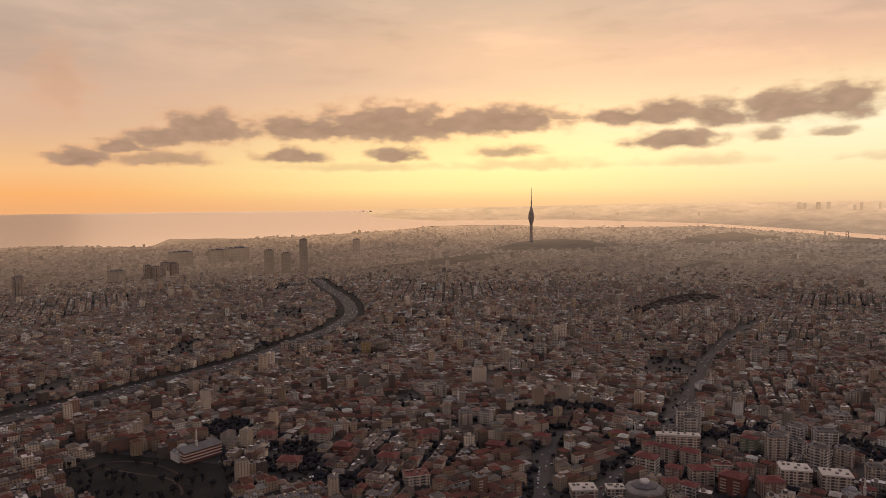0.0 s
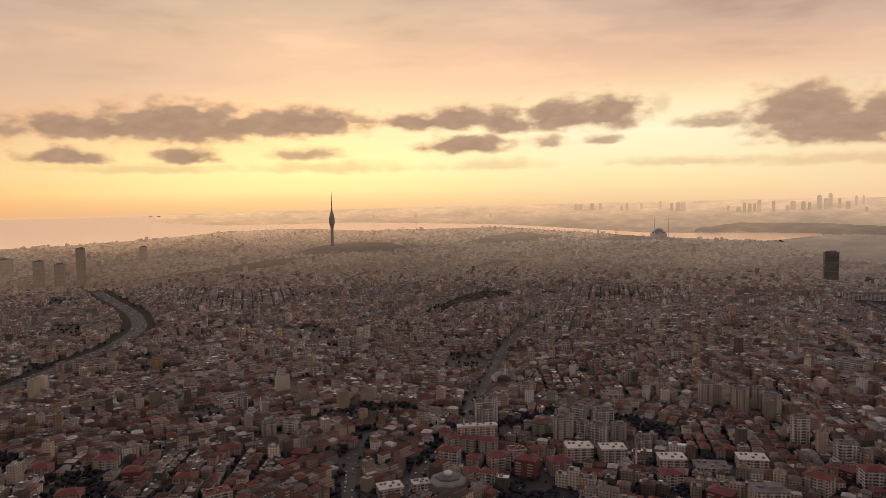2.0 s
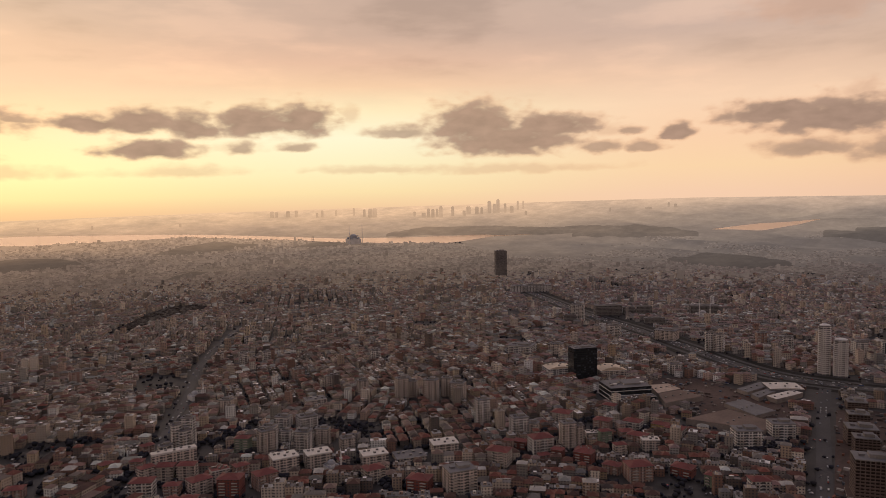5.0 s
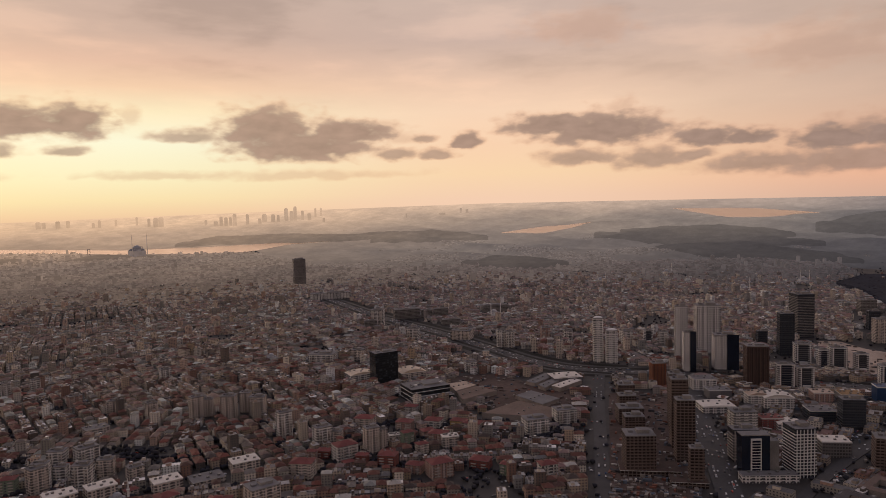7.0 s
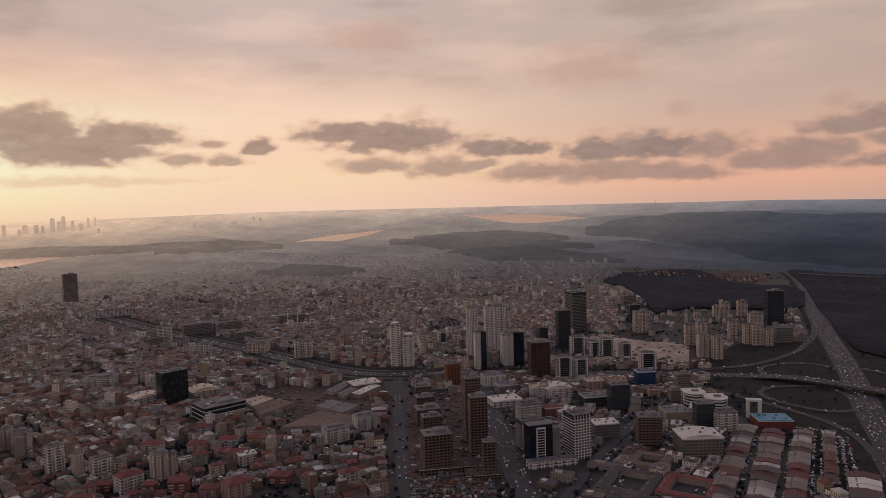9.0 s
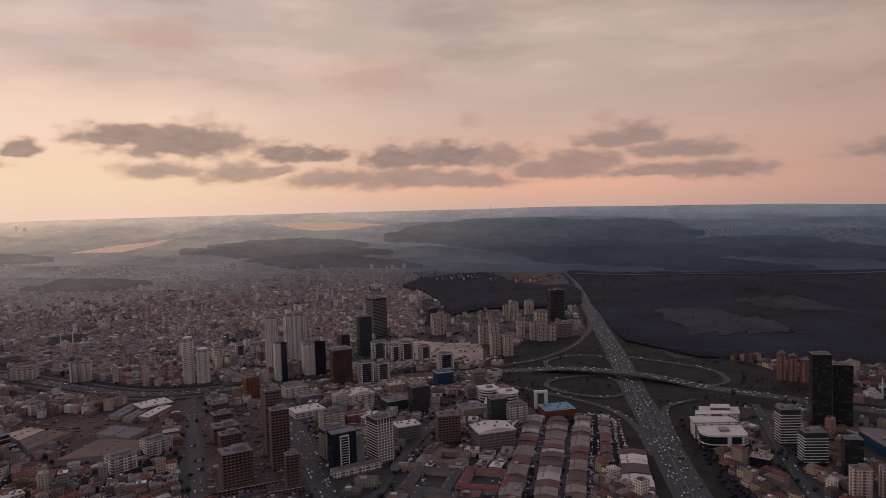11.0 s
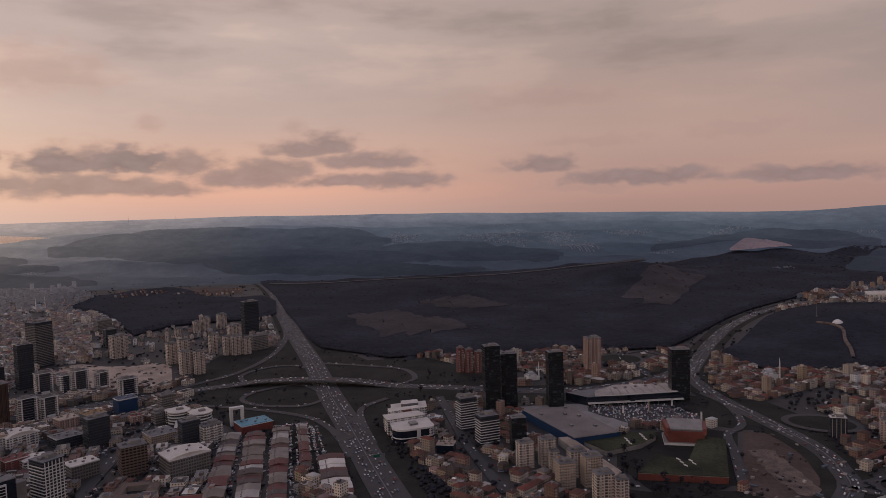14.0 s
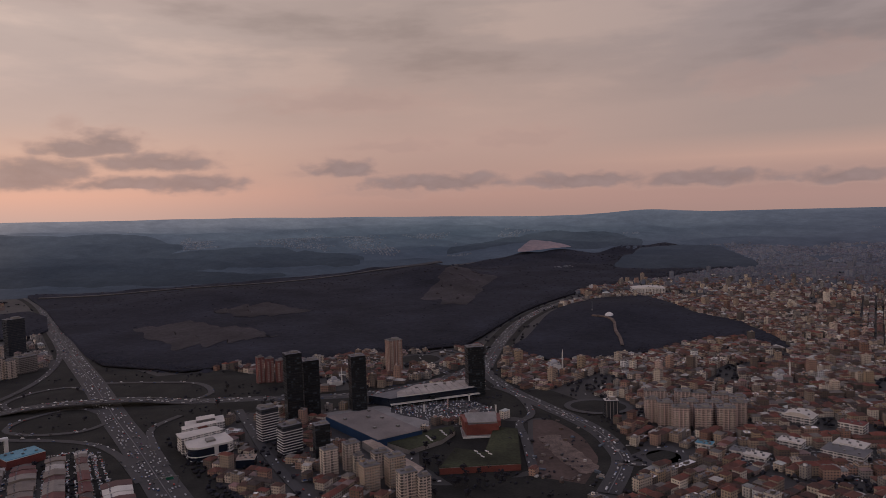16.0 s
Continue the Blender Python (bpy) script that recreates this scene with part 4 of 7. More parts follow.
def tower(name, label, bear, dist, span, high, wall, roof=None, turn=18.0, deep=0.7, bands=None, every=1, fins=None, crown=3.5, cut=0.0, group="", category="tower block"):
    """A tall block: body, roof slab with parapet, plant room, floor bands and upright fins."""
    d = span * deep * 0.85
    w = (span - d * abs(math.sin(radians(turn)))) / math.cos(radians(turn))
    KEPT_CLEAR.append((bear, dist + d / 2, max(w, d) * 0.62 + 6))
    ob = thing(name, label, category, bear, dist + d / 2, turn, group)
    roof = roof or M_GREYROOF
    block("body", w, d, -1.0, high - 1.2, wall, ob, roof, cut=cut)
    block("parapet", w + 0.5, d + 0.5, high - 1.19, high - 0.2, M_CONCRETE if wall not in (M_BLACK, M_DARK) else wall, ob, roof, cut=cut)
    if crown:
        block("plant_room", w * 0.42, d * 0.45, high - 0.19, high + crown, M_CONCRETE, ob, roof, cx=w * 0.12)
        block("lift_house", w * 0.16, d * 0.2, high - 0.19, high + crown * 0.6, M_GREYROOF, ob, roof, cx=-w * 0.28)
    if bands:
        first = None
        for k in range(1, int((high - 2) / 3.3), every):
            if first is None:
                first = block("floor_band", w + 0.9, d + 0.9, 0, 0.9, bands, ob, bands, cut=cut)
                first.location.z = k * 3.3
            else:
                share("floor_band", first.data, ob, (0, 0, k * 3.3))
    if fins:
        count, mat = fins
        first = None
        for k in range(count):
            x = -w / 2 + (k + 0.5) * w / count
            if first is None:
                first = block("fin", 0.9, d + 1.0, 0, high - 1.25, mat, ob, mat)
                first.location.x = x
            else:
                share("fin", first.data, ob, (x, 0, 0))
    return ob


def balcony_tower(label, bear, dist, span, high, wall, turn=22.0, roof=None, group="", deep=0.75):
    """An apartment block with stacks of balconies on its long sides."""
    ob = tower("apartment_block", label, bear, dist, span, high, wall, roof, turn, deep=deep, crown=2.6, group=group, category="apartment block")
    d = span * deep * 0.85
    w = (span - d * abs(math.sin(radians(turn)))) / math.cos(radians(turn))
    first = None
    for x in (-0.3, 0.3):
        for k in range(1, int(high / 3.0) - 1):
            if first is None:
                first = block("balcony", w * 0.22, 1.5, 0, 1.05, M_BALCONY, ob, M_CONCRETE)
                first.location = (x * w, -d / 2 - 0.74, 3.0 * k)
            else:
                share("balcony", first.data, ob, (x * w, -d / 2 - 0.74, 3.0 * k))
    return ob


def hall(label, bear, dist, span, high, wall, roof, turn=15.0, deep=0.7, vault=0.0, category="hall"):
    """A low wide building; vault lifts the middle of its roof in a curve."""
    d = span * deep * 0.9
    w = (span - d * abs(math.sin(radians(turn)))) / math.cos(radians(turn))
    KEPT_CLEAR.append((bear, dist + d / 2, max(w, d) * 0.6 + 6))
    ob = thing("hall", label, category, bear, dist + d / 2, turn)
    block("body", w, d, -1.0, high * 0.86, wall, ob, roof)
    block("cornice", w + 0.8, d + 0.8, high * 0.86 + 0.01, high * 0.93, M_STONE, ob, roof)
    k = 8
    V, F = [], []
    for i in range(k + 1):
        s = i / k - 0.5
        z = high * 0.93 + 0.02 + vault * (1 - 4 * s * s)
        V += [(s * w * 0.94, -d * 0.47, z), (s * w * 0.94, d * 0.47, z)]
    V += [(-w * 0.47, -d * 0.47, high * 0.9), (-w * 0.47, d * 0.47, high * 0.9), (w * 0.47, -d * 0.47, high * 0.9), (w * 0.47, d * 0.47, high * 0.9)]
    for i in range(k):
        F.append((2 * i, 2 * i + 2, 2 * i + 3, 2 * i + 1))
    b0 = 2 * (k + 1)
    F += [tuple([b0] + [2 * i for i in range(k + 1)] + [b0 + 2])[::-1], tuple([b0 + 1] + [2 * i + 1 for i in range(k + 1)] + [b0 + 3])]
    mesh_object("roof", V, F, roof, ob)
    first = None
    for i in range(5):
        x = (i - 2) * w * 0.17
        if first is None:
            first = block("roof_unit", 2.6, 2.2, 0, 1.6, M_STEEL, ob)
            first.location = (x, d * 0.18, high * 0.93 + vault * 0.8)
        else:
            share("roof_unit", first.data, ob, (x, (0.18 if i % 2 else -0.22) * d, high * 0.93 + vault * (1 - 4 * (x / w) ** 2) - 0.05))
    return ob


def lathe(name, profile, mat, parent=None, sides=20, sx=1.0, sy=1.0):
    V = [(r * sx * math.cos(2 * math.pi * k / sides), r * sy * math.sin(2 * math.pi * k / sides), z) for r, z in profile for k in range(sides)]
    F = [(i * sides + k, i * sides + (k + 1) % sides, (i + 1) * sides + (k + 1) % sides, (i + 1) * sides + k) for i in range(len(profile) - 1) for k in range(sides)]
    F += [tuple(reversed(range(sides))), tuple(range((len(profile) - 1) * sides, len(profile) * sides))]
    return mesh_object(name, V, F, mat, parent)


# ---- the broadcasting tower on its wooded hill ----
tv = thing("broadcasting_tower", "tall slender grey broadcasting tower on a wooded hill", "tower", 7.26, 3694)
lathe("base", [(20, -3), (17, 3), (11, 8)], M_CONCRETE, tv)
lathe("shaft", [(9.5, 8), (8.0, 30), (7.2, 60), (7.4, 92), (9.5, 104)], M_TOWER, tv)
lathe("pod", [(9.5, 104.1), (13.5, 116), (15.5, 130), (14.5, 146), (11.0, 160), (7.5, 176), (5.0, 184)], M_TOWER, tv)
for z, rr in ((112, 12.6), (122, 15.0), (132, 16.2), (142, 15.6), (152, 13.6)):
    lathe("gallery", [(rr, z), (rr + 0.6, z + 0.5), (rr, z + 1.6)], M_STEEL, tv)
lathe("mast", [(3.2, 184.1), (2.4, 220), (1.4, 252), (0.7, 286)], M_STEEL, tv, 10)
KEPT_CLEAR.append((7.26, 3694, 60))

# ---- the tall quarter beside the motorway ----
for b_, r_, w_, h_ in [(68.78, 1294, 20, 84), (69.82, 1289, 23, 63)]:
    ob = tower("residential_tower", "slim white banded tower with a rounded head", b_, r_, w_, h_ - 3, M_PALE, bands=M_STONE, turn=10, crown=0, cut=3.0)
    lathe("rounded_head", [(0.44 * w_, h_ - 3.1), (0.40 * w_, h_ - 1.6), (0.28 * w_, h_ - 0.4), (0.1 * w_, h_)], M_STONE, ob, 16, 0.95, 0.62)
for b_, r_, w_, h_ in [(75.06, 1344, 24, 98), (76.96, 1407, 48, 91)]:
    tower("residential_tower", "tall pale ribbed apartment tower", b_, r_, w_, h_, M_PALE, turn=12, fins=(7, M_STONE), crown=4)
for b_, r_, w_, h_ in [(75.66, 1251, 22, 68), (78.24, 1279, 43, 60)]:
    ob = tower("office_tower", "white office tower with a dark blue glass face", b_, r_, w_, h_, M_PALE, bands=M_STONE, turn=14)
    block("glass_face", w_ * 0.44, 3.0, 0, h_ + 1.5, M_NAVY, ob, cx=w_ * 0.22, cy=-w_ * 0.30 - 1.2)
for b_, r_, w_, h_ in [(80.79, 1501, 21, 30), (82.38, 1426, 30, 78), (87.91, 1754, 28, 41), (97.95, 1772, 42, 78), (86.66, 1008, 32, 38), (93.04, 952, 28, 33)]:
    tower("office_tower", "dark glass office tower with a flat roof", b_, r_, w_, h_, M_DARK, bands=M_DARK, every=3, turn=20)
tower("office_tower", "tall grey tower striped with pale floor bands", 83.41, 1612, 48, 90, M_DARK, bands=M_CONCRETE, every=1, turn=28, deep=0.9)
tower("office_tower", "brown ribbed office tower with a flat roof", 80.41, 1188, 38, 62, M_BROWN, fins=(12, M_BROWN), turn=16, crown=2)


def framed_office(bear, dist, span, high, glass, turn=22.0, group=""):
    """A glass office between two pale end walls, with a pale roof frame and thin floor bands."""
    d = span * 0.6
    w = (span - d * abs(math.sin(radians(turn)))) / math.cos(radians(turn))
    KEPT_CLEAR.append((bear, dist + d / 2, max(w, d) * 0.62 + 6))
    ob = thing("office_block", "dark glass office block between pale end walls", "office block", bear, dist + d / 2, turn, group)
    block("glass_body", w * 0.62, d * 0.9, -1, high - 1.6, glass, ob, M_GREYROOF)
    for sx in (-1, 1):
        block("end_wall", w * 0.19, d, -1, high - 1.6, M_PALE, ob, M_WHITE, cx=sx * w * 0.405)
    block("roof_frame", w + 0.8, d + 0.8, high - 1.59, high - 0.4, M_STONE, ob, M_GREYROOF)
    block("plant_room", w * 0.4, d * 0.4, high - 0.39, high + 2.6, M_CONCRETE, ob, M_GREYROOF, cx=-w * 0.1)
    block("cooling_unit", w * 0.14, d * 0.2, high - 0.39, high + 1.3, M_STEEL, ob, cx=w * 0.3, cy=d * 0.1)
    block("entrance", w * 0.5, 2.5, 0, 4.2, M_STONE, ob, cy=-d * 0.5 - 0.6)
    first = None
    for k in range(1, int(high / 3.6)):
        if first is None:
            first = block("floor_band", w * 0.63, d * 0.93, 0, 0.5, M_GREYGLASS, ob)
            first.location.z = 3.6 * k
        else:
            share("floor_band", first.data, ob, (0, 0, 3.6 * k))
    return ob


for k, (b_, r_, w_, h_) in enumerate([(82.36, 1182, 28, 38), (83.64, 1198, 28, 32), (83.47, 1365, 30, 36), (84.8, 1333, 19, 34), (85.75, 1344, 29, 37), (87.19, 1348, 24, 29), (88.88, 1264, 32, 30), (70.9, 1480, 26, 24), (72.6, 1490, 20, 26)]):
    framed_office(b_, r_, w_, h_, M_NAVY if k % 3 == 0 else M_DARK, turn=24 if k % 2 else 16, group="framed glass offices")
for b_, r_, w_, h_ in [(98.5, 1554, 40, 32), (79.47, 947, 36, 26), (94.59, 947, 31, 26), (91.0, 1070, 23, 18), (91.49, 1122, 23, 30), (87.47, 1980, 43, 34)]:
    tower("office_block", "mid-rise office block with pale floor bands", b_, r_, w_, h_, M_GREYGLASS if int(b_ * 100) % 3 else M_PALE, bands=M_CONCRETE, every=1, turn=24, category="office block")
for b_, r_, w_, h_ in [(88.44, 1608, 38, 48), (92.05, 1487, 23, 42), (92.95, 1475, 25, 49), (93.03, 1377, 24, 44), (94.04, 1368, 21, 43), (93.95, 1848, 18, 29), (94.61, 1853, 25, 36), (95.79, 1878, 26, 38), (92.59, 1790, 16, 22), (95.1, 1546, 20, 42), (96.18, 1524, 21, 40), (96.82, 1517, 25, 40), (97.55, 1517, 22, 35), (96.72, 1654, 33, 42)]:
    balcony_tower("cream rendered apartment tower with balconies", b_, r_, w_, h_, M_CREAM, group="cream apartment towers")
# black headquarters block with its halls
tower("office_block", "black glass slab with a pale flat roof", 51.42, 1165, 47, 51, M_BLACK, M_GREYROOF, turn=24, crown=1.5, deep=0.6, category="office block")
ob = tower("office_block", "low black podium building with white bands and roof plant", 54.72, 1041, 75, 22, M_BLACK, M_GREYROOF, turn=24, bands=M_STONE, every=2, deep=0.7, category="office block", crown=2.2)
for k in range(8):
    block("roof_unit", 5.5, 3.5, 21.81, 23.6, M_STONE if k % 2 else M_STEEL, ob, cx=-24 + 7 * k, cy=-8 + 5 * (k % 3))
block("terrace", 66, 12, -1, 9, M_BLACK, ob, M_WHITE, cy=-27)
block("terrace_band", 67, 13, 9.01, 9.8, M_STONE, ob, M_GREYROOF, cy=-27)
M_RAW = plain("raw_floor_slab", (0.17, 0.125, 0.105), rough=0.9, scale=0.05)
for b_, r_, w_, h_ in [(71.85, 770, 36, 44), (75.31, 821, 23, 71), (74.88, 866, 22, 83), (76.18, 755, 16, 40), (71.47, 905, 28, 23), (71.17, 943, 37, 22), (70.94, 1008, 27, 21), (70.84, 1096, 28, 13), (74.6, 946, 19, 70), (88.93, 871, 32, 36)]:
    tower("unfinished_tower", "bare concrete frame building under construction", b_, r_, w_, h_, M_SHELL, bands=M_RAW, turn=12, deep=0.8, category="building site")
tower("unfinished_tower", "unfinished tower wrapped in orange-brown sheeting", 73.33, 1146, 26, 37, M_ORANGE, bands=M_BROWN, every=1, turn=20, category="building site", fins=(4, M_BROWN))
hall("low podium of a building site in raw concrete", 72.6, 768, 66, 7, M_SHELL, M_EARTH, turn=8, deep=0.5)
hall("low podium of a building site in raw concrete", 75.6, 748, 40, 6, M_SHELL, M_EARTH, turn=8, deep=0.6)
# dark office complex with a white frame
tower("office_block", "cream gridded office block beside a dark tower", 79.53, 840, 32, 37, M_DARK, bands=M_BALCONY, fins=(8, M_BALCONY), turn=22, deep=0.6, category="office block")
ob = tower("office_tower", "black tower with a white framed window strip", 80.25, 797, 32, 46, M_NAVY, turn=22, deep=0.5, crown=0)
block("white_frame", 11, 1.6, 3, 42, M_STONE, ob, cy=-7.2)
for k in range(12):
    block("window_strip", 8.5, 0.5, 5 + k * 3.0, 7.0 + k * 3.0, M_NAVY, ob, cy=-8.1)
tower("office_tower", "grey clad stair tower beside a black tower", 81.59, 812, 12, 37, M_CONCRETE, turn=22, deep=0.9, crown=0)
hall("long low entrance wing in pale stone", 81.3, 786, 58, 9, M_PALE, M_GREYROOF, turn=22, deep=0.25)
tower("office_tower", "white office tower with deep window grid", 83.35, 813, 32, 53, M_DARK, bands=M_STONE, turn=30, deep=0.9, fins=(6, M_STONE))
for b_, r_, w_, h_, wall, roof, vault, label in [
    (85.53, 891, 37, 20, M_GREYGLASS, M_WHITE, 0, "low commercial building with a white roof"), (92.6, 845, 57, 25, M_GREYGLASS, M_WHITE, 3, "glazed hall with a curved white roof"), 
    (88.68, 1159, 34, 24, M_BLUE, M_BLUE, 0, "blue sheet-metal hall by the road"), (80.46, 1067, 35, 18, M_PALE, M_SAND, 3, "pale hall with a curved roof"), (81.77, 1066, 48, 17, M_PALE, M_WHITE, 4, "white hall with a curved roof"), (77.72, 1093, 39, 14, M_GREYROOF, M_GREYROOF, 0, "grey flat-roofed workshop hall"), (81.38, 962, 32, 18, M_BRICKRED, M_RED, 0, "dark red warehouse with flat roof"), (82.6, 958, 35, 14, M_PALE, M_WHITE, 2, "warehouse with a pale curved roof"), (76.64, 1132, 42, 20, M_PALE, M_GREYROOF, 0, "grey flat-roofed office building"), (77.56, 1017, 53, 11, M_PALE, M_WHITE, 1, "low white shed by the avenue"),
    (49.43, 1177, 51, 14, M_PALE, M_CREAMROOF, 3, "long hall with a pale vaulted roof"), (53.6, 1182, 53, 12, M_CREAM, M_CREAMROOF, 5, "hall with a beige vaulted roof"), (97.83, 977, 52, 12, M_RED, M_TEAL, 0.5, "long hall with a light blue roof"), (66.13, 1144, 57, 10, M_GREYROOF, M_WHITE, 1, "long grey factory shed")]:
    hall(label, b_, r_, w_, h_, wall, roof, vault=vault, turn=20)
for b_, r_, w_, h_, wall, roof, label in [
    (86.48, 1142, 36, 11, M_CONCRETE, M_OCHREROOF, "low hall with an ochre sheet roof"), (84.73, 1126, 33, 14, M_TAN, M_SAND, "tan commercial building with a flat roof"), (90.93, 984, 43, 12, M_BEIGE, M_GREYROOF, "long pinkish commercial building"), (84.6, 1028, 40, 15, M_DARK, M_GREYROOF, "dark glass hall with a grey roof"), (89.34, 1087, 20, 14, M_TAN, M_RED, "small building with a bright red roof")]:
    hall(label, b_, r_, w_, h_, wall, roof, turn=20, deep=0.8)
for b_, r_ in [(92.35, 1046), (93.94, 1024)]:
    ob = thing("office_block", "white office block with a rounded corner and floor bands", "office block", b_, r_ + 15, 15, "rounded white offices")
    lathe("drum", [(14.5, -1), (14.5, 19)], M_DARK, ob, 24)
    for z in (3.4, 7.6, 11.8, 16.0):
        lathe("floor_band", [(15.2, z), (15.2, z + 1.6)], M_STONE, ob, 24)
    lathe("roof_slab", [(15.8, 19.01), (15.8, 20.2)], M_WHITE, ob, 24)
    block("rear_wing", 30, 14, -1, 19, M_PALE, ob, M_WHITE, cy=16)
    block("plant_room", 9, 6, 20.21, 22.6, M_CONCRETE, ob, cx=2, cy=2)
    KEPT_CLEAR.append((b_, r_ + 18, 30))
gate = thing("portal", "white portal frame beside the slip road", "gate", 96.59, 1020, 10)
block("post", 4, 6, -1, 23, M_STONE, gate, cx=-7.5)
block("post", 4, 6, -1, 23, M_STONE, gate, cx=7.5)
block("lintel", 19.5, 7, 23.01, 26, M_STONE, gate)
KEPT_CLEAR.append((96.59, 1020, 22))

# ---- towers and shopping centre beyond the junction ----
for b_, r_, w_, h_ in [(117.07, 992, 26, 98), (118.41, 1018, 27, 81), (122.19, 1028, 26, 81), (131.79, 1086, 31, 76), (119.12, 838, 21, 42)]:
    tower("office_tower", "black glass tower with a flat dark roof", b_, r_, w_, h_, M_BLACK, M_GREYROOF, turn=14, bands=M_BLACK, every=4, deep=0.85, crown=2)
ob = balcony_tower("tall tan apartment tower with pale balconies", 125.21, 1247, 31, 60, M_TAN)
for b_, r_, w_, h_ in [(114.56, 1242, 14, 46), (115.28, 1240, 15, 43), (116.09, 1237, 16, 39)]:
    balcony_tower("brick-red apartment tower with balconies", b_, r_, w_, h_, M_BRICKRED, group="red apartment towers")
for b_, r_, w_, h_ in [(119.66, 781, 21, 30), (121.46, 791, 21, 31), (122.01, 781, 13, 21), (122.9, 729, 22, 27), (123.84, 763, 22, 28), (124.98, 737, 23, 32), (125.91, 693, 22, 31), (127.32, 690, 15, 28)]:
    balcony_tower("sand-coloured apartment tower with pale balconies", b_, r_, w_, h_ * 1.05, M_CREAM if r_ > 770 or int(b_) % 2 else M_BEIGE, group="sand-coloured towers")
for b_, r_, w_, h_ in [(114.96, 921, 28, 44), (116.62, 863, 30, 37)]:
    tower("office_tower", "white and dark office tower with floor bands", b_, r_, w_, h_, M_DARK, bands=M_STONE, turn=24)
for b_, r_, w_, h_ in [(147.95, 933, 23, 27), (149.6, 938, 23, 27), (151.22, 945, 24, 27), (145.77, 964, 18, 27), (146.79, 952, 21, 27), (148.6, 959, 23, 28), (150.35, 962, 22, 28), (152.1, 971, 22, 28), (145.6, 1004, 15, 28), (146.42, 1007, 17, 28), (148.17, 1007, 25, 28), (149.31, 1005, 22, 28), (150.83, 1004, 23, 28), (152.03, 998, 23, 28)]:
    balcony_tower("pink-beige apartment block with balcony stacks", b_, r_, w_, h_ + 5, M_ESTATE, turn=8, group="estate blocks")
tower("office_tower", "small dark glass tower with pale upright fins", 142.66, 974, 21, 25, M_DARK, M_WHITE, fins=(4, M_CONCRETE), turn=12)


def solid(name, outline, z0, z1, mat, parent, top=None):
    """An upright solid over an outline given in place, hung under a thing that is not turned."""
    ox, oy = parent.location.x, parent.location.y
    pts = [(x - ox, y - oy) for x, y in outline]
    area = sum(p[0] * q[1] - q[0] * p[1] for p, q in zip(pts, pts[1:] + pts[:1]))
    return prism(name, pts if area > 0 else pts[::-1], z0, z1, mat, parent, top)


ob = tagged(new("office_complex"), "white stepped office complex with a curved dark glass front", "office building")
ob.location = (870, -318, 0)
FRONT = [(863, -292), (840, -287), (833, -289), (828, -294), (826, -301), (824, -334), (829, -339), (863, -343)]
solid("front_block", FRONT, -1, 17, M_NAVY, ob, M_GREYROOF)
for z in (0.5, 5.6, 15.6):
    solid("floor_band", [(845 + (x - 845) * 1.03, -315 + (y + 315) * 1.02) for x, y in FRONT], z, z + (2.2 if z > 15 else 1.2), M_STONE, ob, M_WHITE)
solid("stair_strip", [(824.2, -314), (824.6, -319), (829, -319), (829, -314)], 1.8, 15.5, M_STONE, ob)
solid("side_screen", [(823.4, -334.5), (823.6, -330), (829, -330), (829, -339.5)], 6.9, 15.5, M_PALE, ob)
solid("roof_plant", [(850, -312), (838, -310), (838, -321), (850, -322)], 17.9, 20.2, M_STEEL, ob)
solid("middle_wing", [(888, -291), (884, -338), (864.5, -341), (864.5, -289)], -1, 21, M_PALE, ob, M_WHITE)
solid("parapet", [(889, -290), (885, -339), (864.2, -342), (864.2, -288)], 21.01, 21.8, M_STONE, ob, M_WHITE)
solid("upper_wing", [(906, -303), (902, -346), (888.5, -344), (889.5, -299)], -1, 24, M_PALE, ob, M_WHITE)
solid("sign_board", [(888.2, -318), (888.0, -330), (887.2, -330), (887.4, -318)], 21.9, 23.8, M_CLAD, ob)
solid("rear_wing", [(951, -323), (944, -374), (914, -364), (921, -313)], -1, 16, M_PALE, ob, M_WHITE)
solid("rear_glazing", [(920, -334), (917, -349), (912.5, -348), (915.5, -333)], 1, 15.4, M_NAVY, ob)
solid("penthouse", [(944, -336), (940, -360), (922, -354), (926, -330)], 16.01, 21, M_GREYGLASS, ob, M_WHITE)
for x_, y_ in ((846, -312), (880, -318), (900, -325), (932, -345)):
    KEPT_CLEAR.append((math.degrees(math.atan2(x_, y_)), math.hypot(x_, y_), 36))
hall("low dark glass pavilion with a cream flat roof", 113.2, 838, 24, 11, M_NAVY, M_SAND, turn=-12, deep=0.8)

ob = tagged(new("shopping_centre"), "long shopping centre with a pale sail roof and navy walls", "shopping centre")
ob.location = (850, -660, 0)
solid("body", [(852, -592), (891, -580), (888, -625), (885, -664), (868, -702), (851, -741), (807, -724)], -1, 12.5, M_NAVY, ob, M_GREYROOF)
SAIL = [(846, -599), (869, -614), (884, -662), (865, -703), (850, -738), (806, -721), (815, -690), (830, -642)]
solid("roof_edge", SAIL, 12.51, 14.0, M_NAVY, ob, M_GREYROOF)
solid("sail_roof", [(846 + (x - 846) * 0.97, -665 + (y + 665) * 0.97) for x, y in SAIL], 14.01, 15.2, M_STONE, ob, M_SAILROOF)
for k in range(9):
    u = (k + 1) / 10
    x0_, y0_, x1_, y1_ = 843 - 34 * u, -604 - 112 * u, 872 - 20 * u, -620 - 112 * u
    solid("roof_seam", [(x0_, y0_), (x1_, y1_), (x1_, y1_ - 0.8), (x0_, y0_ - 0.8)], 15.21, 15.6, M_CONCRETE, ob)
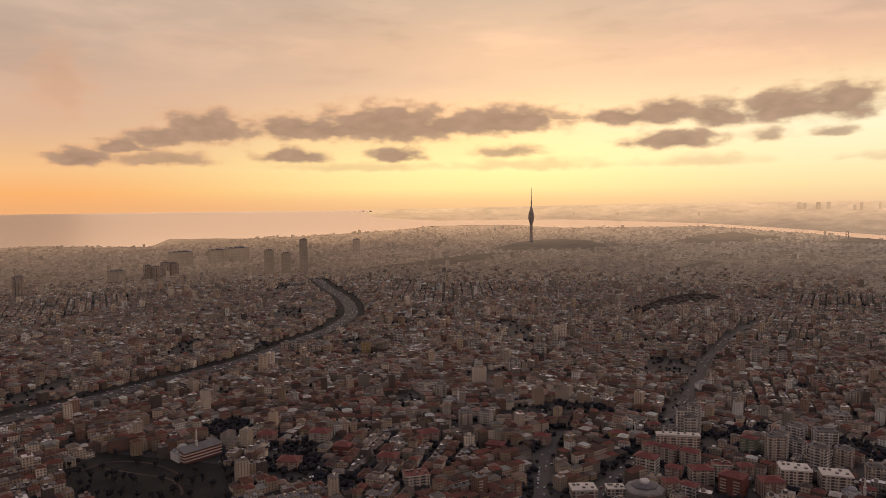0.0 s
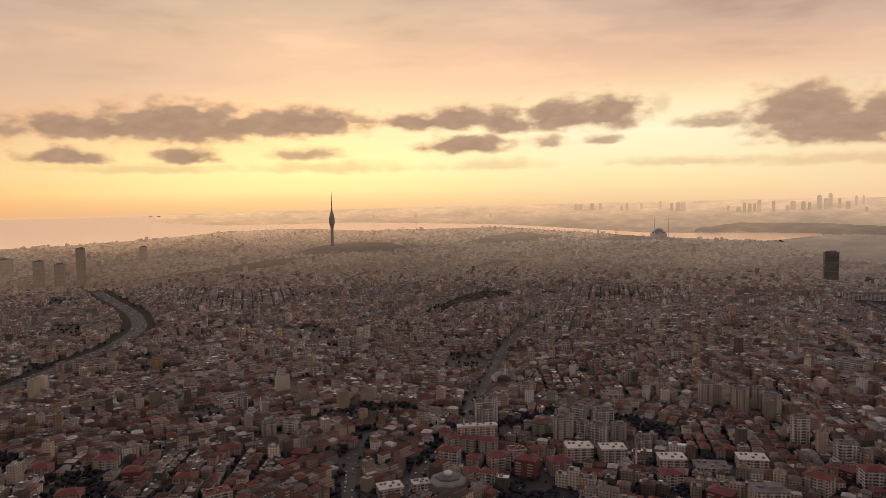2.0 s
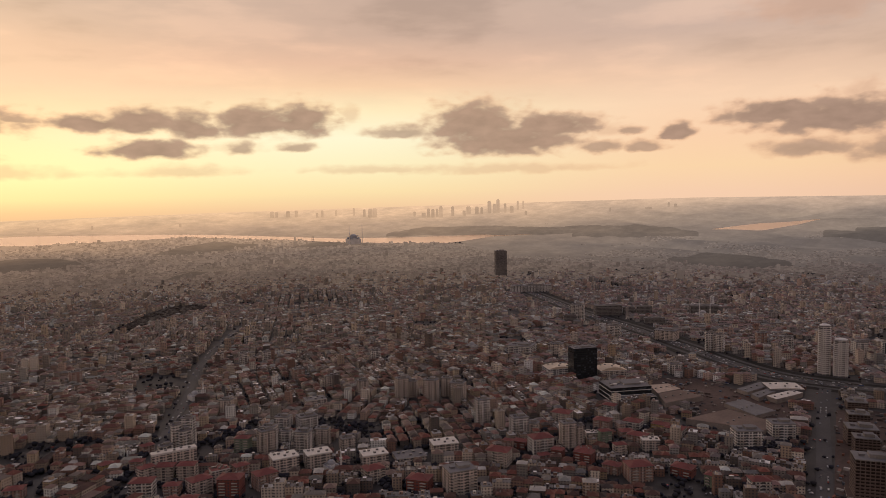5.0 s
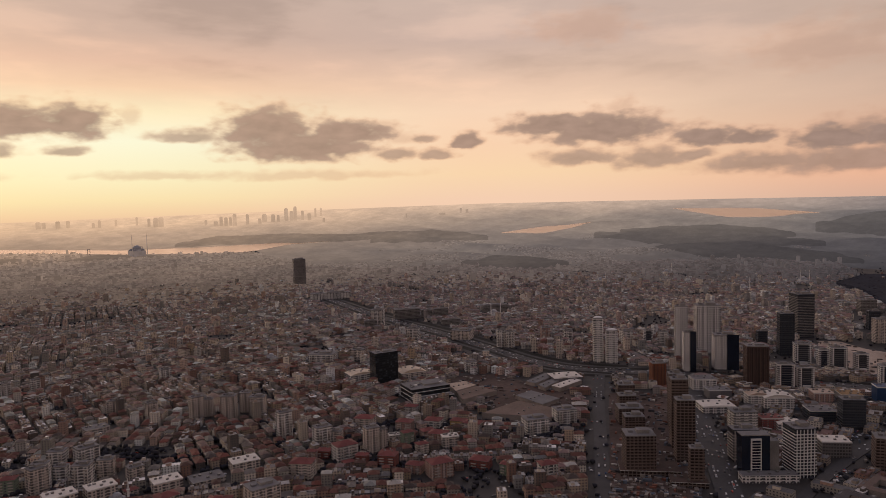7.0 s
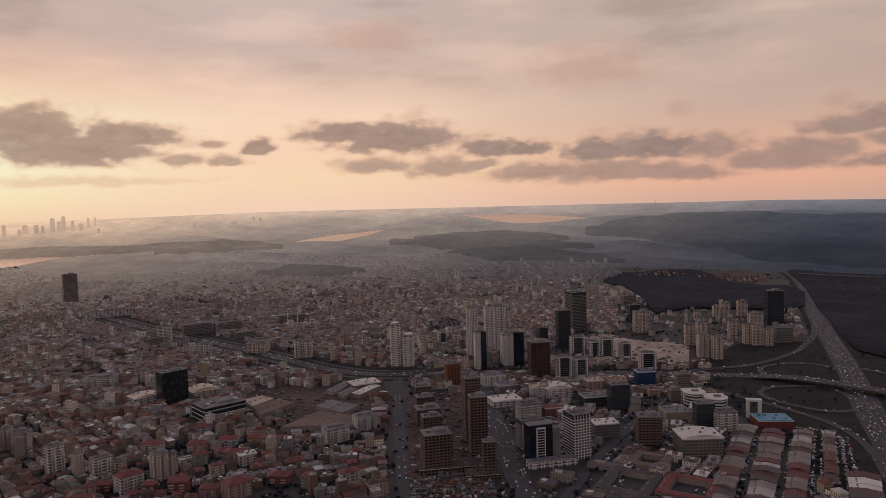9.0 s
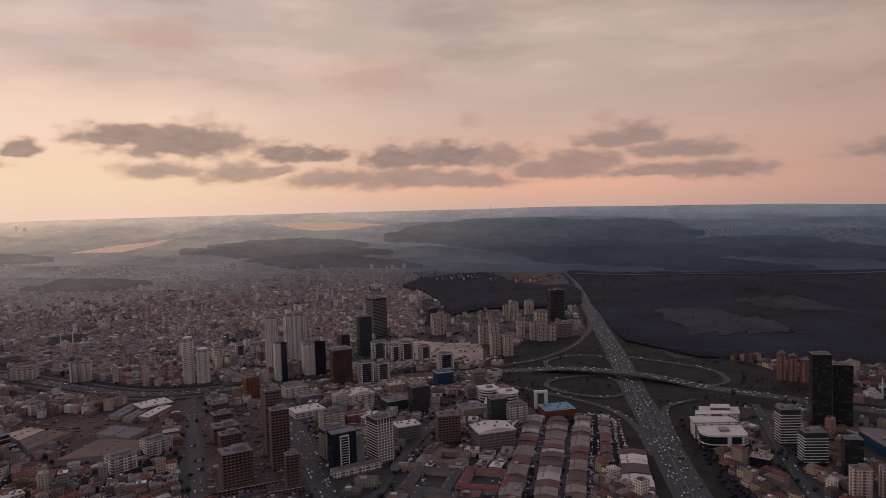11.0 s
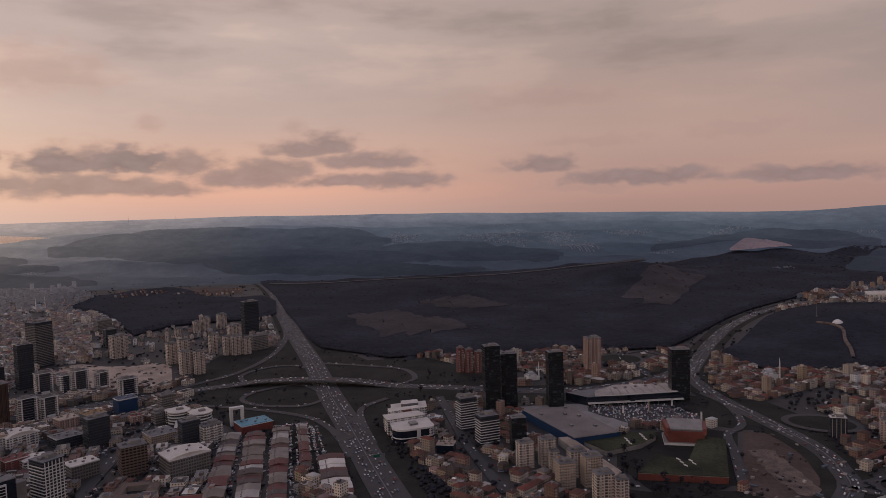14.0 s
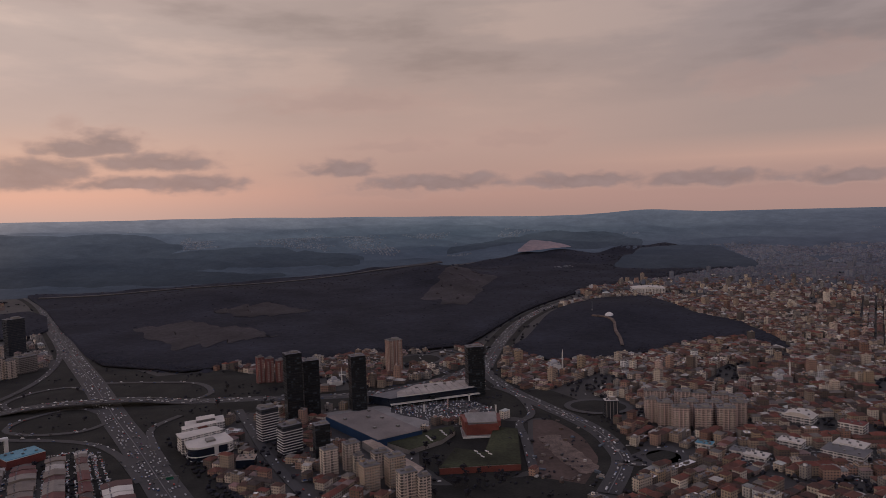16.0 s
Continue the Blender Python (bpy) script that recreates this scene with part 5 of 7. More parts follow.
solid("canopy", [(851, -591), (844, -588), (797, -722), (804, -725)], 4.6, 5.4, M_STONE, ob, M_WHITE)
solid("entrance_front", [(831, -650), (829, -656), (823, -654), (825, -648)], 0, 10.5, M_BLACK, ob)
for k in range(7):
    solid("canopy_post", [(843.2 - 6.6 * k, -592 - 18.8 * k), (844.2 - 6.6 * k, -592 - 18.8 * k), (844.2 - 6.6 * k, -593 - 18.8 * k), (843.2 - 6.6 * k, -593 - 18.8 * k)], -0.5, 4.59, M_STEEL, ob)
for k in range(5):
    u = (k + 0.5) / 5
    solid("roof_vent", [(866 - 18 * u, -640 - 80 * u), (869 - 18 * u, -641 - 80 * u), (868 - 18 * u, -645 - 80 * u), (865 - 18 * u, -644 - 80 * u)], 15.21, 17.0, M_STEEL, ob)
for dx in (-82, 82):
    KEPT_CLEAR.append((127.0 + dx * 0.03, 1050, 60))
ob = thing("arena", "red-walled arena with a tilted pale roof", "arena", 132.2, 905, 6)
prism("body", [(-21, -16), (21, -16), (24, 14), (-24, 14)], -1, 17, M_CLAD, ob, M_GREYROOF)
V = [(-19, -14, 17.5), (19, -14, 17.5), (21, 12, 23.0), (-21, 12, 23.0)]
mesh_object("roof", V + [(x, y, z + 1.2) for x, y, z in V], [(3, 2, 1, 0), (4, 5, 6, 7), (0, 1, 5, 4), (1, 2, 6, 5), (2, 3, 7, 6), (3, 0, 4, 7)], M_CONCRETE, ob)
prism("rim", [(-23, -18), (-19.3, -18), (-19.3, 16), (-26, 16)], 14, 21, M_CLAD, ob)
prism("rim", [(19.3, -18), (23, -18), (26, 16), (19.3, 16)], 14, 21, M_CLAD, ob)
block("plinth", 52, 40, -1, 3, M_STONE, ob, M_CONCRETE)
KEPT_CLEAR.append((132.2, 905, 40))
hall("large white-roofed hall by the far motorway", 145.57, 2253, 105, 20, M_PALE, M_WHITE, turn=8, vault=3)
dome = thing("domed_hall", "small white domed building in the wood", "dome", 142.63, 1700)
lathe("dome", [(11, 0), (10.5, 4), (8, 8), (4, 10.6), (0.4, 11.5)], M_STONE, dome, 16)
KEPT_CLEAR.append((142.63, 1700, 30))

# ---- towers by the western motorway ----
for b_, r_, w_, h_ in [(-11.02, 2698, 30, 134), (-12.38, 2716, 35, 83), (-13.69, 2735, 35, 94), (-6.83, 3449, 33, 63), (-24.73, 2677, 58, 43), (-17.57, 3186, 76, 58), (-16.1, 3202, 103, 62), (-20.24, 3136, 100, 59)]:
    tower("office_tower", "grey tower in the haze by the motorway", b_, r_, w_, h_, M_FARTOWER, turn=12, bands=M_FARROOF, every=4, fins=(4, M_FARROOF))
for b_, r_, w_, h_ in [(-21.37, 2781, 33, 56), (-20.75, 2806, 36, 51), (-22.6, 2716, 28, 54), (-22.01, 2702, 28, 50), (-30.98, 2439, 31, 62)]:
    balcony_tower("pale apartment tower in the haze", b_, r_, w_, h_, M_CREAM, group="pale western towers")
tower("office_tower", "dark glass tower with a lighter waist", 44.94, 2649, 47, 98, M_GREYGLASS, turn=10, bands=M_CONCRETE, every=9)
tower("office_block", "long low dark office complex", 47.34, 2230, 130, 20, M_PALE, turn=6, deep=0.25, bands=M_CONCRETE, every=3, category="office block")

# ---- blocks that stand out of the old town ----
M_WINE = facade("dark_red_render", island=[(0.0, (0.22, 0.075, 0.06)), (0.6, (0.19, 0.075, 0.062))], window=(3.4, 3.0))
M_OCHRE = facade("ochre_render", island=[(0.0, (0.42, 0.30, 0.14)), (0.6, (0.40, 0.31, 0.17))], window=(3.4, 3.0))
M_SAGE = facade("green_render", island=[(0.0, (0.22, 0.27, 0.20)), (0.6, (0.2, 0.25, 0.2))], window=(3.4, 3.0))


def hip_block(label, bear, dist, span, high, wall, turn=20.0, deep=0.75, roof=None, group=""):
    """A five or six storey block of flats under a tiled hipped roof, with balconies and chimneys."""
    d = span * deep * 0.85
    w = (span - d * abs(math.sin(radians(turn)))) / math.cos(radians(turn))
    KEPT_CLEAR.append((bear, dist + d / 2, max(w, d) * 0.6 + 5))
    ob = thing("apartment_house", label, "apartment house", bear, dist + d / 2, turn, group)
    rise = min(w, d) * 0.2
    e = high - rise
    block("body", w, d, -1, e - 0.25, wall, ob)
    block("eave", w + 1.6, d + 1.6, e - 0.24, e, M_CONCRETE, ob)
    r_ = max(w - d, 1.0) / 2
    V = [(-w / 2 - 0.8, -d / 2 - 0.8, e + 0.01), (w / 2 + 0.8, -d / 2 - 0.8, e + 0.01), (w / 2 + 0.8, d / 2 + 0.8, e + 0.01), (-w / 2 - 0.8, d / 2 + 0.8, e + 0.01), (-r_, 0, high), (r_, 0, high)]
    top = mesh_object("roof", V, [(0, 1, 5, 4), (1, 2, 5), (2, 3, 4, 5), (3, 0, 4), (3, 2, 1, 0)], roof or M_RED, ob)
    for k in (-1, 1):
        block("chimney", 1.0, 1.4, high - rise * 0.8, high + 0.8, M_CONCRETE, top, cx=k * w * 0.22, cy=d * 0.1)
    first = None
    for x in (-0.28, 0.28):
        for k in range(1, int(e / 3.0)):
            at = (x * w, -d / 2 - 0.62, 3.0 * k)
            if first is None:
                first = block("balcony", w * 0.26, 1.3, 0, 1.0, M_BALCONY, ob, M_CONCRETE)
                first.location = at
            else:
                share("balcony", first.data, ob, at)
    return ob


FLATS = {"M": M_PALE, "C": M_CREAM, "W": M_WINE, "O": M_OCHRE, "T": M_TAN, "S": M_SAGE}
FLAT_LABELS = {"M": "grey-white block of flats under a red hipped roof", "C": "beige block of flats under a red hipped roof", "W": "dark red block of flats under a red roof", "O": "ochre block of flats under a red hipped roof", "T": "brick-brown block of flats under a red roof", "S": "grey-green block of flats under a red roof"}
for kinds, rows in [
    ("MCCCTCTWTMTSCTOT", [(16.48, 762, 27, 22), (16.78, 801, 20, 22), (18.18, 800, 23, 21), (19.71, 794, 23, 21), (18.59, 754, 19, 16), (20.54, 749, 27, 20), (23.69, 781, 19, 17), (22.9, 734, 28, 23), (18.32, 711, 20, 18), (19.73, 712, 20, 16), (25.51, 743, 28, 20), (23.96, 862, 21, 21), (31.76, 789, 16, 10), (16.2, 846, 17, 15), (14.06, 859, 18, 13), (16.93, 903, 18, 13)]),
    ("MTWSTOCMTWTCT", [(48.01, 807, 31, 25), (45.38, 820, 14, 15), (46.38, 828, 19, 12), (53.15, 851, 17, 20), (55.72, 854, 27, 17), (57.39, 914, 22, 13), (58.56, 900, 27, 14), (53.53, 978, 21, 15), (48.27, 789, 16, 10), (49.42, 794, 16, 15), (51.44, 798, 19, 15), (54.32, 821, 17, 15), (54.82, 883, 21, 11)]),
    ("CWTMTWSTCM", [(44.6, 770, 30, 22), (51.54, 780, 24, 19), (55.74, 747, 32, 21), (64.6, 745, 23, 19), (53.75, 762, 22, 13), (59.17, 770, 26, 14), (61.38, 752, 18, 15), (53.0, 908, 25, 16), (49.75, 934, 30, 16), (55.34, 916, 26, 14)]),
    ("TWTCTWTTCW", [(-4.5, 760, 26, 15), (-8.2, 800, 24, 15), (-12.5, 770, 28, 14), (-10.0, 850, 30, 16), (-14.2, 860, 26, 15), (4.4, 800, 24, 13), (8.2, 830, 22, 14), (-1.2, 835, 28, 15), (34.2, 735, 26, 18), (38.0, 700, 28, 19)])]:
    for kind, (b_, r_, w_, h_) in zip(kinds, rows):
        hip_block(FLAT_LABELS[kind], b_, r_, w_, h_, FLATS[kind], turn=24 if r_ % 2 else -20, group="blocks of flats in the old town")
for b_, r_, w_, h_ in [(25.98, 856, 21, 31), (27.11, 934, 24, 18), (27.28, 878, 17, 17), (28.96, 925, 29, 19), (28.66, 838, 23, 27), (19.01, 883, 13, 38), (19.9, 898, 19, 40), (19.63, 879, 17, 31), (18.2, 875, 18, 17), (19.93, 880, 16, 14), (22.8, 1036, 21, 20), (32.13, 839, 20, 15), (1.89, 887, 19, 21), (3.57, 888, 20, 21), (-11.41, 1342, 27, 24), (-12.6, 1350, 20, 22), (-10.2, 1330, 18, 20), (-0.13, 1021, 17, 21), (-5.4, 1020, 20, 18), (24.79, 1527, 24, 17)]:
    balcony_tower("pale apartment tower among lower houses", b_, r_, w_, h_, M_PALE if int(b_ * 10) % 3 else M_CREAM, turn=20 if int(r_) % 2 else -24)
for b_, r_, w_, h_ in [(50.22, 833, 21, 32), (51.15, 841, 12, 27), (43.27, 915, 21, 35), (46.27, 871, 25, 25), (47.35, 876, 19, 17), (46.56, 1330, 57, 18), (49.36, 1340, 29, 21), (57.88, 1502, 50, 21), (63.68, 879, 36, 23), (66.02, 929, 33, 21), (36.71, 1035, 21, 35), (39.13, 1020, 24, 35), (41.31, 1026, 26, 28), (40.4, 1050, 18, 30), (37.6, 1050, 16, 26), (33.5, 1075, 18, 24), (31.0, 1120, 20, 22), (41.32, 695, 36, 26), (25.75, 849, 22, 29), (30.2, 860, 20, 22)]:
    balcony_tower("pale apartment tower among lower houses", b_, r_, w_, h_, M_CREAM if int(b_ * 10) % 3 else M_PALE, turn=22 if int(r_) % 2 else -18)
for b_, r_, w_, h_ in [(51.05, 1693, 35, 42), (61.02, 1418, 18, 37), (61.74, 1415, 19, 34), (53.88, 1501, 30, 29), (71.03, 1424, 23, 35), (73.74, 1447, 21, 31), (64.6, 1500, 22, 26), (66.4, 1480, 20, 24), (12.4, 1320, 20, 22), (8.0, 1280, 18, 22), (2.6, 1330, 22, 20), (-3.6, 1400, 22, 22), (14.8, 1450, 24, 20), (24.2, 1330, 16, 24), (26.0, 1340, 16, 22), (28.4, 1200, 22, 18), (5.8, 1180, 16, 20), (30.4, 1500, 22, 18), (34.6, 1300, 20, 22), (58.5, 1220, 24, 18)]:
    balcony_tower("tall pale block rising over the old town", b_, r_, w_, h_, M_PALE if int(r_) % 3 else M_TAN, turn=-15 if int(r_) % 2 else 18)
for b_, r_, w_, h_ in [(53.41, 1794, 70, 26), (55.03, 1811, 29, 20), (56.17, 1817, 38, 22), (60.58, 1869, 70, 20), (56.96, 1693, 47, 14), (50.42, 1685, 30, 19)]:
    tower("office_block", "long grey office building beside the motorway", b_, r_, w_, h_, M_GREYGLASS, bands=M_CONCRETE, turn=12, deep=0.4, category="office block", crown=1.5)
balcony_tower("ochre apartment block among lower houses", -6.19, 1319, 17, 23, M_OCHRE)
for b_, r_, w_, h_, roof in [(27.05, 781, 33, 20, M_WHITE), (29.73, 784, 32, 20, M_WHITE), (22.05, 770, 21, 19, M_RED), (14.06, 697, 20, 10, M_WHITE), (11.51, 685, 28, 11, M_WHITE), (-2.23, 706, 29, 13, M_RED), (52.09, 864, 16, 12, M_WHITE), (56.64, 842, 23, 15, M_WHITE), (34.27, 784, 33, 14, M_WHITE), (40.07, 813, 35, 13, M_WHITE), (29.65, 1035, 34, 10, M_GREYROOF), (37.2, 790, 40, 6, M_GREYROOF)]:
    hall("broad building with a pale flat roof" if roof is not M_RED else "broad building with a red roof", b_, r_, w_, h_, M_CREAM, roof, turn=14)
hall("long narrow building with a bright white roof", 18.8, 822, 48, 29, M_CREAM, M_WHITE, turn=10, deep=0.22)
ob = thing("octagonal_hall", "pale octagonal hall with a stepped roof", "hall", 16.34, 705, 10)
lathe("outer_ring", [(20, -1), (20, 9), (18.5, 10.5), (14, 12)], M_CONCRETE, ob, 8)
lathe("middle_tier", [(13.5, 11), (13.0, 13.5), (7, 15.5)], M_GREYROOF, ob, 8)
lathe("lantern", [(5.0, 15.5), (4.8, 17.5), (2, 19.0), (0.3, 19.4)], M_STONE, ob, 8)
KEPT_CLEAR.append((16.34, 705, 28))
ob = thing("school", "red and white school with a long tilted roof", "school", -19.3, 838, 28)
KEPT_CLEAR.append((-19.3, 838, 34))
block("body", 46, 13, -1, 12, M_WINE, ob, M_GREYROOF)
for k in range(3):
    block("white_band", 46.6, 13.6, 2.6 + 3.4 * k, 3.8 + 3.4 * k, M_STONE, ob)
V = [(-24, -8, 12.4), (24, -8, 12.4), (24, 8, 15.4), (-24, 8, 15.4)]
mesh_object("roof", V + [(x, y, z + 0.7) for x, y, z in V], [(3, 2, 1, 0), (4, 5, 6, 7), (0, 1, 5, 4), (1, 2, 6, 5), (2, 3, 7, 6), (3, 0, 4, 7)], M_GREYROOF, ob)


# ---- workshops and sheds ----
M_SHEDROOF = plain("shed_roof", (0.2, 0.12, 0.1), rough=0.6, objrand=[(0.0, (0.12, 0.038, 0.036)), (0.28, (0.18, 0.145, 0.122)), (0.48, (0.10, 0.042, 0.040)), (0.64, (0.22, 0.19, 0.165)), (0.80, (0.075, 0.055, 0.053)), (0.93, (0.36, 0.33, 0.30))], scale=0.06)
M_SHEDWALL = plain("shed_wall", (0.28, 0.24, 0.21), rough=0.85, scale=0.05)


def shed(label, x, y, w, d, high, turn, roof=None, group=""):
    """A low workshop with a shallow pitched roof and a row of roof lights."""
    ob = tagged(new("workshop"), label, "workshop", group)
    ob.matrix_world = Matrix.Translation((x, y, 0)) @ Matrix.Rotation(turn, 4, "Z")
    block("body", w, d, -1, high, M_SHEDWALL, ob)
    rise = min(w, d) * 0.12
    V = [(-w / 2 - 0.4, -d / 2 - 0.4, high), (w / 2 + 0.4, -d / 2 - 0.4, high), (w / 2 + 0.4, d / 2 + 0.4, high), (-w / 2 - 0.4, d / 2 + 0.4, high), (0, -d / 2 - 0.4, high + rise), (0, d / 2 + 0.4, high + rise)]
    mesh_object("roof", V, [(0, 4, 5, 3), (4, 1, 2, 5), (0, 1, 4), (2, 3, 5), (3, 2, 1, 0)], roof or M_SHEDROOF, ob)
    first = None
    for k in range(3):
        at = (w * 0.25, (k - 1) * d * 0.28, high + rise * 0.5)
        if first is None:
            first = block("roof_light", 1.6, d * 0.12, 0, 0.5, M_GREYROOF, ob)
            first.location = at
        else:
            share("roof_light", first.data, ob, at)
    return ob


yard = np.random.RandomState(5)
for (x0, y0), (x1, y1), w in [((962, -104), (700, -48), 22), ((953, -134), (690, -82), 25), ((948, -166), (690, -112), 20), ((950, -194), (690, -146), 12), ((818, -200), (640, -166), 30)]:
    L = math.hypot(x1 - x0, y1 - y0)
    pos, ang = 0.0, math.atan2(y1 - y0, x1 - x0)
    while pos < L - 8:
        step = yard.uniform(10, 22)
        u = (pos + step / 2) / L
        white = w == 30
        shed("low white-roofed workshop by the motorway" if white else "low workshop with a faded sheet roof", x0 + (x1 - x0) * u, y0 + (y1 - y0) * u, w + yard.uniform(-2, 2), step - 1.2, yard.uniform(5, 8), ang - math.pi / 2, M_WHITE if white and yard.rand() < 0.6 else None, "workshop rows")
        pos += step
for cx, cy, w, d, roof in [(742, -26, 58, 46, M_RED), (744, 34, 66, 44, M_TARROOF), (812, 14, 44, 34, M_BROWNROOF), (690, 30, 44, 40, M_TARROOF)]:
    # four low wings round a parking yard
    turn = radians(-14)
    for ox, oy, ww, dd in ((0, -d / 2, w, 10), (0, d / 2, w, 10), (-w / 2 + 5, 0, 10, d - 11), (w / 2 - 5, 0, 10, d - 11)):
        x_, y_ = cx + ox * math.cos(turn) - oy * math.sin(turn), cy + ox * math.sin(turn) + oy * math.cos(turn)
        if ww > dd:
            shed("low wing of a court building with a dark roof", x_, y_, dd, ww, 6, turn + math.pi / 2, roof, "court wings")
        else:
            shed("low wing of a court building with a dark roof", x_, y_, ww, dd, 6, turn, roof, "court wings")
    KEPT_CLEAR.append((math.degrees(math.atan2(cx, cy)), math.hypot(cx, cy), w * 0.62))


# ---- oval lawns ringed by slip roads ----
for bear, dist, half_w, half_d in [(141.66, 1026, 44, 34), (146.64, 834, 24, 26), (127.35, 1346, 42, 44)]:
    c = spot(bear, dist)
    side, ahead = Vector((math.cos(radians(bear)), -math.sin(radians(bear)))), Vector((math.sin(radians(bear)), math.cos(radians(bear))))
    oval = [tuple(c.xy + side * half_w * math.cos(2 * math.pi * k / 40) + ahead * half_d * math.sin(2 * math.pi * k / 40)) for k in range(41)]
    tagged(ribbon("road", np.array(oval), 9.0, M_ASPHALT, 1.62, kerb=0.4), "curved slip road round a lawn", "road", kind="structure")
    lawn = prism("lawn", [(x - c.x, y - c.y) for x, y in oval[:40]][::-1], 0.2, 1.5, M_GRASS)
    lawn.location = (c.x, c.y, 0)
    tagged(lawn, "oval lawn of dull winter grass", "lawn", kind="structure")
    KEPT_CLEAR.append((bear, dist, max(half_w, half_d) + 12))


# ---- shopping centre: decks, roof gardens, arena side ----
def deck(label, outline, high, wall, top, category, name="parking_deck"):
    cx, cy = (sum(c) / len(outline) for c in zip(*outline))
    ob = tagged(new(name), label, category)
    ob.location = (cx, cy, 0)
    pts = [(x - cx, y - cy) for x, y in outline]
    area = sum(a[0] * c[1] - c[0] * a[1] for a, c in zip(pts, pts[1:] + pts[:1]))
    pts = pts if area > 0 else pts[::-1]
    k = len(pts)
    for gx in np.arange(-70, 71, 14):
        for gy in np.arange(-80, 81, 14):
            if all((pts[(i + 1) % k][0] - pts[i][0]) * (gy - pts[i][1]) - (pts[(i + 1) % k][1] - pts[i][1]) * (gx - pts[i][0]) > -200 for i in range(k)):
                KEPT_CLEAR.append((math.degrees(math.atan2(gx + cx, gy + cy)), math.hypot(gx + cx, gy + cy), 20))
    prism("body", pts, -1, high - 0.6, wall, ob, top)
    prism("coping", [(x * 1.006, y * 1.006) for x, y in pts], high - 0.59, high - 0.2, M_CONCRETE, ob, top)
    prism("surface", [(x * 0.985, y * 0.985) for x, y in pts], high - 0.19, high, top, ob, top)
    return ob, pts


M_DECKTOP = plain("roof_deck", (0.21, 0.18, 0.165), rough=0.85, scale=0.03)
ob, _ = deck("wide shopping-centre roof deck with a blue wall", [(848, -480), (829, -546), (707, -539), (714, -476)], 12, M_BLUE, M_DECKTOP, "shopping centre", "shopping_centre")
for k, (x, y) in enumerate([(40, 20), (-20, 12), (-35, -14), (10, -20), (25, -8), (50, -25)]):
    block("roof_unit", 5, 3.5, 12.01, 14, M_STEEL, ob, cx=x, cy=y)
deck("long low wing with a beige flat roof", [(732, -464), (729, -479), (608, -464), (598, -444)], 9, M_CONCRETE, M_SAND, "shopping centre", "shopping_centre")
garden, _ = deck("planted green roof of the shopping centre", [(728, -487), (706, -589), (688, -578), (673, -543), (672, -492)], 6, M_CONCRETE, M_LAWN, "roof garden", "roof_garden")
for k in range(6):
    block("skylight", 6.0, 0.9, 6.01, 7.2, M_STONE, garden, M_STONE, cx=-14 + 8 * (k % 3) + 4 * (k // 3), cy=6 - 26 * (k // 3) - 3 * (k % 3))
garden, _ = deck("planted green roof with a red retaining wall", [(598, -478), (635, -533), (599, -547), (661, -622), (634, -637), (545, -552)], 8, M_CLAD, M_LAWN, "roof garden", "roof_garden")
for k in range(5):
    block("skylight", 6.0, 0.9, 8.01, 9.2, M_STONE, garden, M_STONE, cx=-22 + 9 * (k % 3), cy=26 - 12 * (k // 3) - 3 * (k % 3))

for outline, high, top, label in [
    ([(932, 616), (961, 600), (948, 571), (903, 581)], 7, M_SAND, "low factory with a tan sheet roof"), ([(901, 579), (943, 568), (935, 527), (867, 546)], 7, M_BROWNROOF, "low factory with a brown sheet roof"), ([(821, 487), (899, 471), (890, 411), (849, 395)], 8, M_BROWNROOF, "wide factory with a brown sheet roof"),
    ([(1011, 515), (1072, 510), (1067, 490), (1003, 495)], 6, M_GREYROOF, "long grey factory shed"), ([(998, 488), (1062, 483), (1058, 470), (987, 470)], 6, M_GREYROOF, "long grey factory shed"), ([(1001, 466), (1058, 455), (1054, 437), (994, 448)], 7, M_WHITE, "long factory shed with a pale roof"), ([(928, 491), (964, 483), (944, 427), (904, 435)], 6, M_GREYROOF, "dark grey factory shed")]:
    ob, pts = deck(label + " by the lots", outline, high, M_SHEDWALL, top, "factory", "factory_shed")
    for k in range(4):
        u = (k + 0.5) / 4
        cx_ = (pts[0][0] + pts[3][0]) / 2 * (1 - u) + (pts[1][0] + pts[2][0]) / 2 * u
        cy_ = (pts[0][1] + pts[3][1]) / 2 * (1 - u) + (pts[1][1] + pts[2][1]) / 2 * u
        block("roof_vent", 2.2, 2.2, high + 0.01, high + 1.3, M_STEEL, ob, cx=cx_, cy=cy_)
    cx_, cy_ = (sum(c) / 4 for c in zip(*outline))
    KEPT_CLEAR.append((math.degrees(math.atan2(cx_, cy_)), math.hypot(cx_, cy_), 34))
for b_, r_, h_ in [(127.54, 1006, 11), (129.51, 1019, 14), (131.26, 1051, 11), (133.41, 991, 12), (131.79, 984, 9), (125.64, 1000, 7)]:
    ob = thing("pylon_sign", "tall pale sign pylon in the car park", "sign", b_, r_, 10, "car park pylons")
    block("column", 2.2, 1.2, -0.5, h_, M_STONE if h_ != 14 else M_TAN, ob)
    block("cap", 3.0, 1.8, h_ + 0.01, h_ + 0.6, M_STEEL, ob)
ob = thing("sign_gantry", "green direction sign on a steel gantry", "road sign", 107.2, 822, 0)
for sx in (-13, 13):
    block("post", 0.7, 0.7, 0, 8, M_STEEL, ob, cx=sx)
block("beam", 27, 0.6, 8.01, 8.8, M_STEEL, ob)
block("sign_panel", 8, 0.4, 5.4, 8.4, plain("sign_green", (0.02, 0.11, 0.07), rough=0.5, scale=0.2), ob, cx=4, cy=-0.6)

